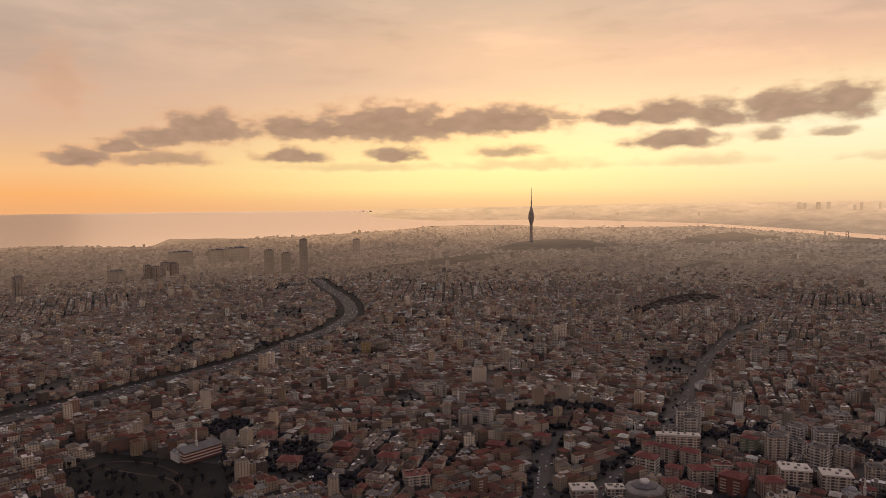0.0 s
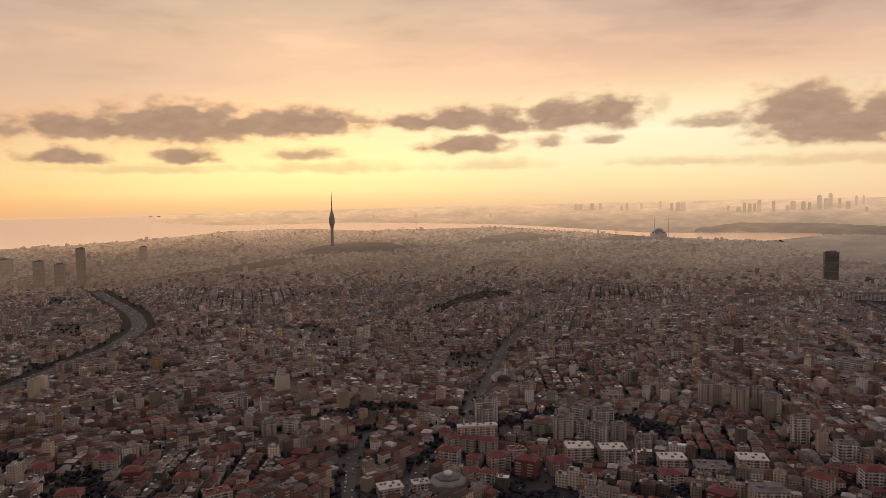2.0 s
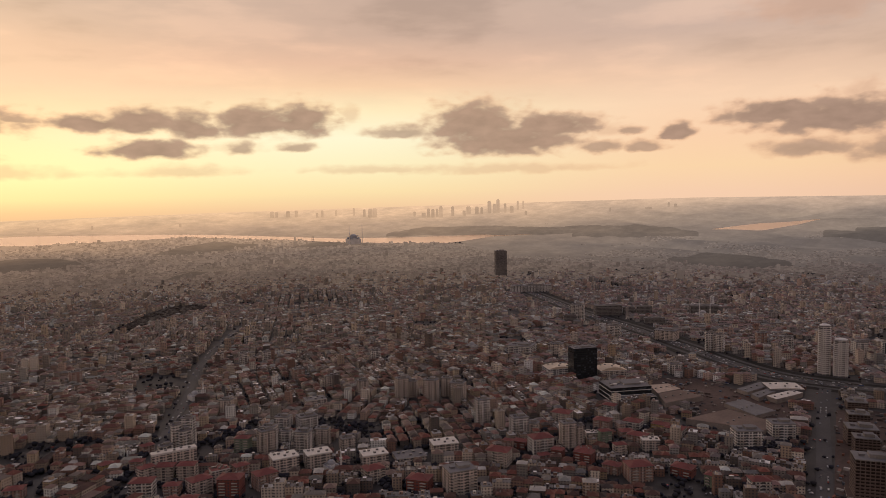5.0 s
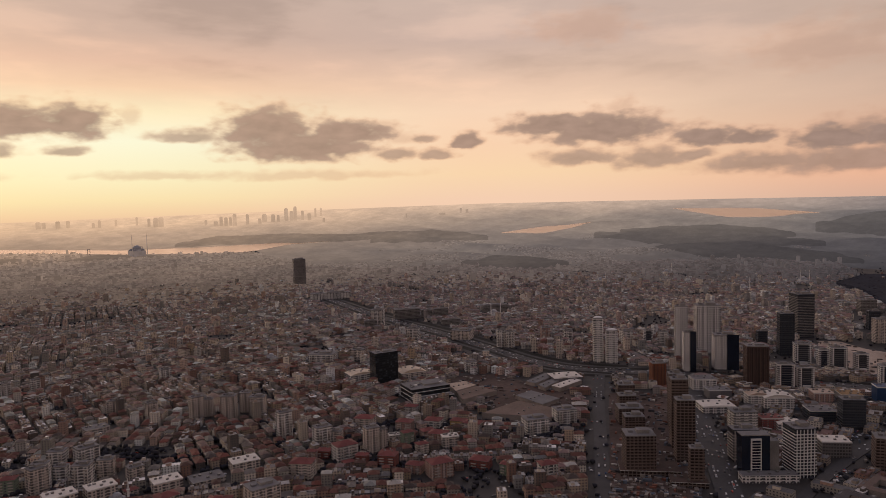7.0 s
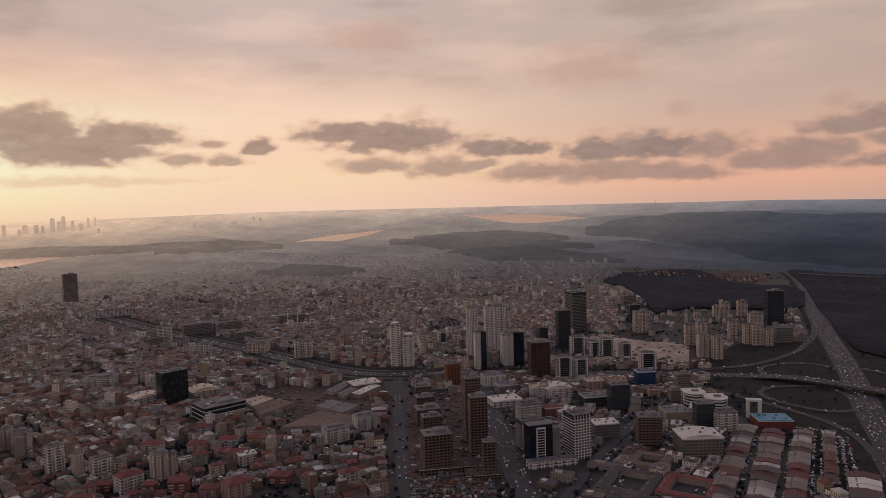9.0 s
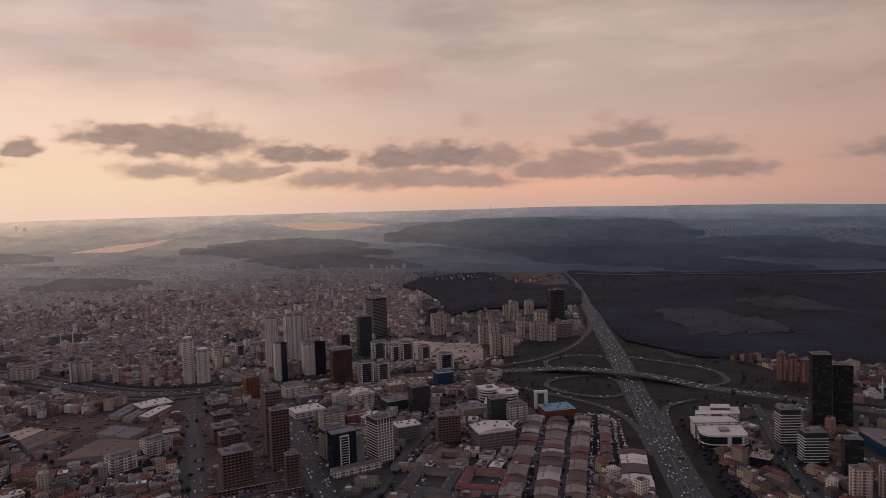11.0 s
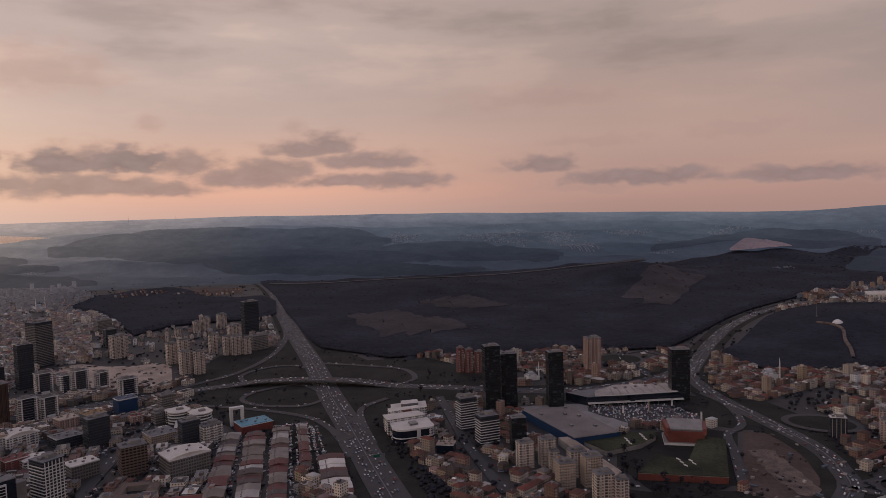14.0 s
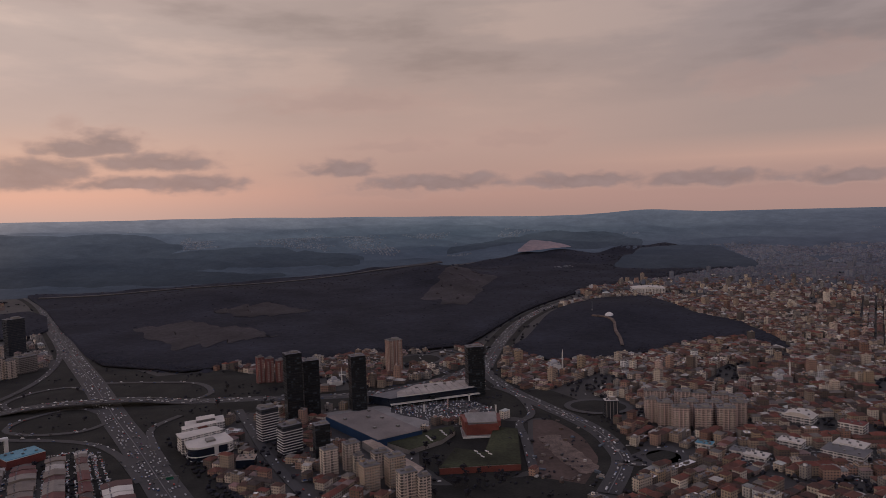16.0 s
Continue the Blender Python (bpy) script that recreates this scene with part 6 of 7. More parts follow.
# ---- sheds and halls of the eastern market ----
for b_, r_, w_, h_, roof, vault in [(155.73, 903, 31, 10, M_WHITE, 1), (153.37, 847, 29, 8, M_WHITE, 0.5), (159.58, 912, 38, 11, M_WHITE, 1), (149.71, 872, 22, 8, M_TEAL, 0), (156.29, 1011, 43, 10, M_WHITE, 5), (159.68, 978, 33, 18, M_RED, 0), (154.84, 1025, 24, 11, M_GREYROOF, 0), (152.38, 857, 28, 8, M_GREYROOF, 0), (159.27, 884, 51, 10, M_GREYROOF, 0.5)]:
    hall("low market hall with a " + ("pale" if roof in (M_WHITE, M_GREYROOF) else "coloured") + " sheet roof", b_, r_, w_, h_, M_PALE, roof, vault=vault, turn=-16)


# ---- mosques ----
PARK_PATHS = [[(-398, 752), (-372, 780), (-330, 775), (-298, 755), (-280, 738)], [(-372, 760), (-330, 745), (-290, 730), (-268, 705), (-262, 690)]]
for k, pts in enumerate(PARK_PATHS):
    tagged(ribbon("path", spline(pts, 8), 3.0, M_EARTH, 0.6 + 0.02 * k), "brown curving path in the park", "path", kind="structure")
M_LEAD = plain("grey_lead", (0.34, 0.34, 0.35), rough=0.5, scale=0.08)


def mosque(bear, dist, size, minarets=1, label="small mosque with a grey dome and slim minaret"):
    ob = thing("mosque", label, "mosque", bear, dist, 25)
    KEPT_CLEAR.append((bear, dist, size * 0.9))
    block("prayer_hall", size, size, -1, size * 0.45, M_STONE, ob, M_LEAD)
    for sx in (-1, 1):
        for sy in (-1, 1):
            c = lathe("small_dome", [(size * 0.14, size * 0.45), (size * 0.12, size * 0.54), (size * 0.05, size * 0.60), (0.1, size * 0.61)], M_LEAD, ob, 10)
            c.location = (sx * size * 0.33, sy * size * 0.33, 0)
    lathe("drum", [(size * 0.36, size * 0.45), (size * 0.36, size * 0.55)], M_STONE, ob, 16)
    lathe("dome", [(size * 0.35, size * 0.551), (size * 0.32, size * 0.70), (size * 0.2, size * 0.83), (0.2, size * 0.88)], M_LEAD, ob, 16)
    for k in range(minarets):
        m = lathe("minaret", [(1.5, -1), (1.2, size * 0.9), (1.9, size * 1.0), (1.9, size * 1.03), (1.0, size * 1.05), (0.9, size * 1.5), (0.05, size * 1.85)], M_STONE, ob, 10)
        m.location = (size * 0.6 * (-1 if k else 1), -size * 0.5, 0)
    return ob


for b_, r_, s_, k_ in [(-20.6, 842, 20, 1), (0.6, 985, 16, 1), (-3.0, 1700, 20, 1), (20.5, 1130, 16, 1), (42.5, 1390, 17, 1), (60.5, 1800, 22, 2), (69.0, 2500, 24, 2), (74.0, 2750, 24, 2), (79.5, 2350, 24, 1), (83.5, 2600, 24, 2), (120.3, 1190, 17, 1), (138.2, 1255, 20, 1), (30.8, 780, 14, 1), (9.0, 1950, 20, 1), (155.0, 1250, 18, 1)]:
    mosque(b_, r_, s_, k_)
mosque(33.1, 3790, 62, 2, "great pale mosque with tall minarets on a hill")

# ---- the far skyline across the strait ----
FAR_TOWERS = [(26.82, 4701, 27, 43), (27.15, 4697, 21, 40), (28.04, 4699, 25, 43), (28.68, 4692, 21, 45), (30.29, 4660, 16, 33), (30.7, 4655, 16, 48), (31.79, 4676, 13, 42), (33.2, 4675, 13, 53), (34.03, 4622, 17, 52), (34.5, 4604, 29, 58), (34.87, 4601, 29, 61), (38.06, 4584, 16, 35), (38.79, 4546, 26, 33), (39.18, 4543, 19, 60), (39.54, 4540, 21, 56), (39.88, 4537, 17, 57), (40.18, 4522, 23, 78), (41.14, 4557, 19, 67), (42.06, 4568, 21, 35), (42.42, 4608, 30, 53), (43.08, 4602, 24, 51), (43.48, 4599, 17, 47), (44.1, 4624, 24, 82), (44.51, 4621, 22, 63)]
FAR_TOWERS_NORTH = [(44.79, 4619, 21, 92), (45.36, 4626, 17, 63), (45.89, 4610, 24, 47), (46.37, 4695, 13, 63), (46.81, 4721, 12, 57), (47.01, 4524, 15, 32), (53.6, 4560, 10, 30), (56.5, 4620, 40, 16), (58.0, 4650, 14, 34), (58.5, 4640, 18, 26), (14.0, 4560, 12, 26), (20.0, 4520, 14, 24), (10.6, 4600, 10, 20)]
for b_, r_, w_, h_ in FAR_TOWERS + FAR_TOWERS_NORTH:
    ob = thing("skyscraper", "hazy skyscraper on the far shore", "skyscraper", b_, r_, 10, "far skyline")
    block("body", w_ * 0.9, w_ * 0.8, -4, h_ * 0.93, M_FARTOWER, ob, cut=w_ * 0.08)
    block("crown", w_ * 0.6, w_ * 0.5, h_ * 0.931, h_, M_FARTOWER, ob)
for b_ in (29.9, 33.4):
    ob = thing("bridge_tower", "slim grey tower of a suspension bridge", "bridge", b_, 3840, 0, "bridge towers")
    for sx in (-5, 5):
        block("leg", 2.5, 3, -2, 40, M_TOWER, ob, cx=sx)
    for z in (12, 25, 37):
        block("cross_beam", 7.4, 2.4, z, z + 2, M_TOWER, ob)
for b_ in (101.0, 104.3):
    ob = thing("radio_mast", "thin lattice mast on a distant ridge", "mast", b_ - 11.4, 4830, 0, "distant masts")
    lathe("pole", [(1.6, -2), (1.0, 25), (0.4, 46)], M_FARTOWER, ob, 6)


# ---- houses of the old town ----
def free_ground(x, y, pad=0.0):
    """Where a house may stand: off roads, woods, water, open ground and the larger buildings."""
    b, r = np.degrees(np.arctan2(x, y)), np.hypot(x, y)
    ok = np.ones(len(x), bool)
    for rows in WOODS:
        ok &= ~in_band(rows, b, r, 4)
    for _, _, rows in OPEN.values():
        ok &= ~in_band(rows, b, r, 4)
    ok &= ~in_band(SEA, b, r, 6)
    for kb, kr, rad in KEPT_CLEAR:
        ok &= np.hypot(x - kr * math.sin(radians(kb)), y - kr * math.cos(radians(kb))) > rad + pad
    for name, (line, width, _) in ROAD_LINES.items():
        for px, py in line:
            # houses are kept well back here so the motorway shows from the camera
            strip = 36 if name == "motorway_north" and py > 380 else 22 if width > 29 else 10
            near = (np.abs(x - px) < 70) & (np.abs(y - py) < 70)
            if near.any():
                k = np.where(near)[0]
                ok[k] &= np.hypot(x[k] - px, y[k] - py) > width / 2 + strip + pad
    return ok


def town(rng, seeds, width=(8, 13), depth=(8.5, 11.5), street=6.0, keep=0.95):
    """House plots in quarters, each quarter with its own street grid: x, y, width, depth, turn."""
    out = []
    S = np.array(seeds)
    for i, (sx, sy) in enumerate(seeds):
        ang, reach = rng.uniform(0, math.pi), 620.0
        rows = []
        v = -reach
        while v < reach:
            for lane in (0, 1):
                dep = rng.uniform(*depth)
                k = int(2 * reach / 10)
                # runs of joined houses, alike in height, with a gap between the runs
                first = rng.rand(k) < 0.30
                run = np.cumsum(first)
                like = rng.rand(run[-1] + 1)[run]
                w = rng.uniform(*width, k) * np.where(rng.rand(k) < 0.08, 1.7, 1.0)
                gap = np.where(first, rng.uniform(1.2, 5, k) + np.where(rng.rand(k) < 0.16, 9, 0), 0.15)
                u = np.cumsum(w + gap) - reach - w / 2
                rows.append(np.stack([u, np.full(k, v + dep / 2) + np.where(first, rng.uniform(-1.5, 1.5, k), 0), w, np.full(k, dep) + rng.uniform(-1.5, 1.5, k), like], 1))
                v += dep + (rng.uniform(1.2, 4) if lane == 0 else street + rng.uniform(-1.5, 3))
        p = np.concatenate(rows)
        x = sx + p[:, 0] * math.cos(ang) - p[:, 1] * math.sin(ang)
        y = sy + p[:, 0] * math.sin(ang) + p[:, 1] * math.cos(ang)
        mine = np.argmin((x[:, None] - S[:, 0]) ** 2 + (y[:, None] - S[:, 1]) ** 2, 1) == i
        mine &= rng.rand(len(x)) < keep
        out.append(np.stack([x, y, p[:, 2], p[:, 3], np.full(len(x), ang), p[:, 4]], 1)[mine])
    return np.concatenate(out)


def house_mesh(name, P, label, pale=False, low=None):
    """One mesh of many houses. Columns of P: x, y, z, width, depth, height, turn, flat roof or not."""
    x, y, z, w, d, h, ang, isflat = P.T
    c, s = np.cos(ang), np.sin(ang)
    sx, sy = np.array([-1, 1, 1, -1]) / 2, np.array([-1, -1, 1, 1]) / 2

    def turned(lx, ly, lz):
        return np.stack([x[:, None] + lx * c[:, None] - ly * s[:, None], y[:, None] + lx * s[:, None] + ly * c[:, None], z[:, None] + lz], -1)

    one = np.ones((1, 4))
    W, D, Hh = w[:, None], d[:, None], h[:, None]
    foot = turned(W * sx, D * sy, -6 * one + 0 * Hh)
    head = turned(W * sx, D * sy, Hh * one)
    eave = turned((W + 1.2) * sx, (D + 1.2) * sy, (Hh - 0.15) * one)
    rise = np.minimum(w, d)[:, None] * 0.27
    along = np.maximum(w - d, 1.0)[:, None] * np.array([[-0.5, 0.5]])
    ridge = turned(np.where((w >= d)[:, None], along, 0 * along), np.where((w >= d)[:, None], 0 * along, np.maximum(d - w, 1.0)[:, None] * np.array([[-0.5, 0.5]])), np.where((isflat > 0)[:, None], -1.0, rise) + Hh + 0 * along)
    flat_ = turned((W - 0.5) * sx, (D - 0.5) * sy, (Hh - 0.55) * one)
    pw, pd = W * 0.3, D * 0.34
    ox, oy = W * 0.14, D * 0.1
    pent0 = turned(pw * sx + ox, pd * sy + oy, (Hh - 0.6) * one)
    pent1 = turned(pw * sx + ox, pd * sy + oy, (Hh + 2.3) * one)
    n_ = len(P)
    V = np.concatenate([foot, head, eave, ridge, flat_, pent0, pent1], 1)
    k = V.shape[1]
    walls = [(i, (i + 1) % 4, (i + 1) % 4 + 4, i + 4) for i in range(4)]
    roof_long = [(8, 9, 13, 12), (9, 10, 13), (10, 11, 12, 13), (11, 8, 12)]
    roof_deep = [(8, 9, 12), (9, 10, 13, 12), (10, 11, 13), (11, 8, 12, 13)]
    pent = [(18 + i, 18 + (i + 1) % 4, 22 + (i + 1) % 4, 22 + i) for i in range(4)] + [(22, 23, 24, 25)]
    F, idx, uv = [], [], []
    for j in range(n_):
        o = j * k
        flatj = isflat[j] > 0
        run = 0.0
        for q, L in zip(walls, (w[j], d[j], w[j], d[j])):
            F.append((q[0] + o, q[1] + o, q[2] + o, q[3] + o))
            uv += [run, -6.0, run + L, -6.0, run + L, h[j], run, h[j]]
            run += L
        idx += [0, 0, 0, 0]
        more = ([(14, 15, 16, 17)] + pent) if flatj else (roof_long if w[j] >= d[j] else roof_deep)
        for m_i, q in enumerate(more):
            F.append(tuple(i + o for i in q))
            uv += [0.0] * (2 * len(q))
            idx.append((0 if 0 < m_i < 5 else 2) if flatj else 1)
    ob = mesh_object(name, V.reshape(-1, 3), F, [M_HOUSE, M_ROOF, M_FLAT] if not pale else [M_HOUSE_HAZED, M_ROOF_HAZED, M_FLAT], idx=idx)
    for slot, mat in (low or {}).items():
        ob.data.materials[slot] = mat
    wall_uv(ob.data, uv)
    return tagged(ob, label, "houses", kind="stuff")


rng = np.random.RandomState(11)
seeds = [(r * math.sin(radians(b)), r * math.cos(radians(b))) for b, r in [(rng.uniform(-46, 168), 4200 * math.sqrt(rng.uniform(0.015, 1))) for _ in range(115)]]
seeds += [(r * math.sin(radians(b)), r * math.cos(radians(b))) for b, r in zip(np.arange(-40, 166, 12), (680, 950) * 9)]
plots = town(rng, seeds)
bx, by = plots[:, 0], plots[:, 1]
bb, rr = np.degrees(np.arctan2(bx, by)), np.hypot(bx, by)
# how far the town reaches at each bearing
reach = 45 + np.interp(bb, [-46, -31, -22, -14, -6, 0, 10, 20, 32, 41, 45, 49, 60, 70, 76, 80, 86, 90, 100, 101, 103, 110, 131, 134, 137, 144, 150, 168], [3930, 3900, 3750, 3950, 4080, 4200, 4100, 4120, 3800, 3700, 3200, 3000, 2990, 3050, 3100, 3120, 3040, 1950, 1950, 1300, 1250, 1340, 1400, 1400, 1290, 3550, 3750, 3800])
thin_out = np.interp(rr, [2600, 4200], [1.0, 0.55])
commerce = (bb > 77) & (bb < 101) & (rr > 560) & (rr < 1420)
grove = np.array([noise.noise((u * 0.009, v * 0.009, 4.0)) for u, v in plots[:, :2]]) > 0.36
ok = ~grove & (rr > 600) & (rr < reach) & (bb > -40) & (bb < 165) & (rng.rand(len(bb)) < thin_out) & ~commerce
trade = town(np.random.RandomState(2), [(900, 120), (820, -20), (1000, 60), (1150, 60), (740, 90), (1250, 100)], (11, 24), (11, 18), 7, 0.92)
tb, tr_ = np.degrees(np.arctan2(trade[:, 0], trade[:, 1])), np.hypot(trade[:, 0], trade[:, 1])
trade = trade[(tb > 77) & (tb < 94.5) & (tr_ > 640) & (tr_ < 1330)]
hamlets = town(np.random.RandomState(4), [(r * math.sin(radians(b)), r * math.cos(radians(b))) for b, r in zip(rng.uniform(46, 160, 66), rng.uniform(2600, 4750, 66))], (9, 14), (9, 12), 10, 0.75)
hx, hy = hamlets[:, 0], hamlets[:, 1]
VILLAGES = [(50, 3150, 170), (55, 3300, 220), (60, 3150, 220), (63, 3480, 200), (68, 3250, 220), (73, 3450, 220), (78, 3280, 200), (82, 3450, 170), (57, 3720, 170), (71, 3820, 170), (76, 3900, 140), (94, 2760, 140), (96.6, 2720, 110), (91, 2800, 110), (93.8, 4300, 160), (101, 4180, 130), (105.2, 3850, 110), (109, 4050, 150), (113.2, 3610, 130), (117.5, 3960, 230), (120.5, 4150, 160), (123.6, 3940, 230), (128, 4250, 150), (131, 3500, 90), (136, 4250, 190), (142, 4000, 170), (139, 3800, 90)]
in_village = np.max([1.2 - np.hypot(hx - r * math.sin(radians(b)), hy - r * math.cos(radians(b))) / w for b, r, w in VILLAGES], 0)
lone = np.clip(in_village, -0.5, 1) * 0.75 + np.array([noise.noise((u * 0.0045, v * 0.0045, 9.0)) + 0.5 * noise.noise((u * 0.02, v * 0.02, 2.0)) for u, v in zip(hx, hy)]) > 0.40
hamlets = hamlets[lone & ((np.hypot(hx, hy) > 3080) | ((np.degrees(np.arctan2(hx, hy)) < 98.3) & (np.degrees(np.arctan2(hx, hy)) > 88))) & (np.hypot(hx, hy) > 2560) & (np.hypot(hx, hy) < 4650)]
hb, hr = np.degrees(np.arctan2(hamlets[:, 0], hamlets[:, 1])), np.hypot(hamlets[:, 0], hamlets[:, 1])
hamlets = hamlets[~np.any([in_band(rows, hb, hr, 10) for rows in FAR_WOODS], 0)]
# round the cream towers the ground stays mostly open
ok &= ~((bb > 86.5) & (bb < 98.5) & (rr > 1400) & (rr < 2000) & (rng.rand(len(bb)) < 0.85))
ok &= ~np.any([in_band(rows, bb, rr, 8) for rows in FAR_WOODS], 0)
plots, bb, rr = plots[ok], bb[ok], rr[ok]
ok = free_ground(plots[:, 0], plots[:, 1], 2)
plots, bb, rr = plots[ok], bb[ok], rr[ok]
trade = trade[free_ground(trade[:, 0], trade[:, 1], 0)]
n_town, n_trade = len(plots), len(trade)
plots = np.concatenate([plots, trade])
bb, rr = np.degrees(np.arctan2(plots[:, 0], plots[:, 1])), np.hypot(plots[:, 0], plots[:, 1])
n_ = len(plots)
tall = rng.rand(n_)
quarter = np.array([noise.noise((x * 0.004, y * 0.004, 0.0)) for x, y in plots[:, :2]])
floors = np.clip(np.round(1.6 + 2.6 * plots[:, 5] + rng.normal(0, 0.75, n_) + quarter * 2.2), 2, 6) + np.where(tall > 0.972, rng.randint(3, 8, n_), 0)
P = np.stack([plots[:, 0], plots[:, 1], land_xy(plots[:, 0], plots[:, 1]), plots[:, 2], plots[:, 3], floors * 2.75, plots[:, 4] + rng.normal(0, 0.04, n_), ((plots[:, 5] * 7.3 % 1 < 0.26) | (floors > 7)).astype(float)], 1)
P[n_town : n_town + n_trade, 5] = rng.uniform(4, 10, n_trade)
P[n_town : n_town + n_trade, 7] = 1.0
low_yard = P[n_town:]
house_mesh("trade_buildings", low_yard, "low flat-roofed workshops and trade buildings", low={2: M_LOWROOF})
P, bb, rr = P[:n_town], bb[:n_town], rr[:n_town]
h_r = np.hypot(hamlets[:, 0], hamlets[:, 1])
rows_h = np.stack([hamlets[:, 0], hamlets[:, 1], land_xy(hamlets[:, 0], hamlets[:, 1]) + 3.5, hamlets[:, 2] * 0.62, hamlets[:, 3] * 0.62, rng.uniform(3, 6, len(h_r)), hamlets[:, 4], np.zeros(len(h_r))], 1)
house_mesh("village_houses", rows_h[h_r < 3080], "village houses with red roofs by the motorway")
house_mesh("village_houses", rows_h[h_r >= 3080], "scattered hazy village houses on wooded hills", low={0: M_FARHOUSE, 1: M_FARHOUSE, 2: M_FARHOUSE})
order = np.argsort(rr)
P, bb, rr = P[order], bb[order], rr[order]
seen = (rr > 655) & (bb > -32) & (bb < 162)
near = np.where(seen)[0][:300]
rest = np.setdiff1d(np.arange(len(P)), near)
near_houses, P_far, b_far = P[near], P[rest], bb[rest]
for lo, hi in ((-46, -10), (-10, 20), (20, 45), (45, 70), (70, 100), (100, 170)):
    pick = P_far[(b_far >= lo) & (b_far < hi)]
    # the farther off, the more houses take the colours with haze painted in
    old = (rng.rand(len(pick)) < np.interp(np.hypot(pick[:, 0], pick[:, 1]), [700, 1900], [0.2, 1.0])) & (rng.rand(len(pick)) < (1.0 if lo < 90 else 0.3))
    # beyond these, houses glow with the painted haze
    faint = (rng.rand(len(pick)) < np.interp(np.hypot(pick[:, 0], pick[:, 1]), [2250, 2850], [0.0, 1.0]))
    if len(pick[faint]):
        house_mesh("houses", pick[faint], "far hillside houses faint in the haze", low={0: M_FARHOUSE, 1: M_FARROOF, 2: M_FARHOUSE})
    pick, old = pick[~faint], old[~faint]
    if len(pick[~old]):
        house_mesh("houses", pick[~old], "dense old-town houses with red tiled roofs")
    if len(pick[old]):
        house_mesh("houses", pick[old], "dense hillside houses with haze painted into their pale colours", True, None if lo < 45 else {0: M_HOUSE_HAZED_ROSE, 1: M_ROOF_HAZED_ROSE})


def house(row, k):
    """One house of its own: plastered walls, tiled or flat roof, balcony, chimney and water tank."""
    x, y, z, w, d, h, ang, isflat = row
    ob = tagged(new("house"), "small town house with a flat roof terrace" if isflat else "small town house under a red tiled roof", "house", "houses of the old town")
    ob.matrix_world = Matrix.Translation((x, y, z)) @ Matrix.Rotation(ang, 4, "Z")
    wall = M_PLASTER
    block("body", w, d, -2, h - 0.1, wall, ob, M_GREYROOF)
    if isflat:
        block("parapet", w + 0.3, d + 0.3, h - 0.09, h + 0.7, M_CONCRETE, ob, M_GREYROOF)
        block("stair_head", w * 0.3, d * 0.35, h + 0.71, h + 3.0, wall, ob, cx=w * 0.15)
        lathe("water_tank", [(0.9, h + 0.7), (0.9, h + 2.4)], M_STEEL, ob, 10).location = (-w * 0.25, d * 0.2, 0)
    else:
        rise, wide = min(w, d) * 0.27, w >= d
        r_ = max(abs(w - d), 1.0) / 2
        V = [(-w / 2 - 0.6, -d / 2 - 0.6, h), (w / 2 + 0.6, -d / 2 - 0.6, h), (w / 2 + 0.6, d / 2 + 0.6, h), (-w / 2 - 0.6, d / 2 + 0.6, h)] + ([(-r_, 0, h + rise), (r_, 0, h + rise)] if wide else [(0, -r_, h + rise), (0, r_, h + rise)])
        F = [(0, 1, 5, 4), (1, 2, 5), (2, 3, 4, 5), (3, 0, 4)] if wide else [(0, 1, 4), (1, 2, 5, 4), (2, 3, 5), (3, 0, 4, 5)]
        top = mesh_object("roof", V, F + [(3, 2, 1, 0)], M_TILE, ob)
        block("chimney", 0.8, 0.8, h + 0.3, h + rise + 1.1, M_CONCRETE, top, cx=w * 0.2, cy=d * 0.12)
    first = None
    for f_ in range(1, int(h / 3)):
        for side in (-1, 1):
            at = (w * 0.18 * side, side * (d / 2 + 0.5), 3 * f_)
            if first is None:
                first = block("balcony", w * 0.4, 1.0, 0, 1.0, M_BALCONY, ob, M_CONCRETE)
                first.location = at
            else:
                share("balcony", first.data, ob, at)
    return ob


M_PLASTER = facade("house_plaster", objrand=WALLS)
M_TILE = plain("house_tile", (0.15, 0.07, 0.06), rough=0.7, spec=0.3, objrand=ROOFS, scale=0.06)
for k, row in enumerate(near_houses):
    house(row, k)


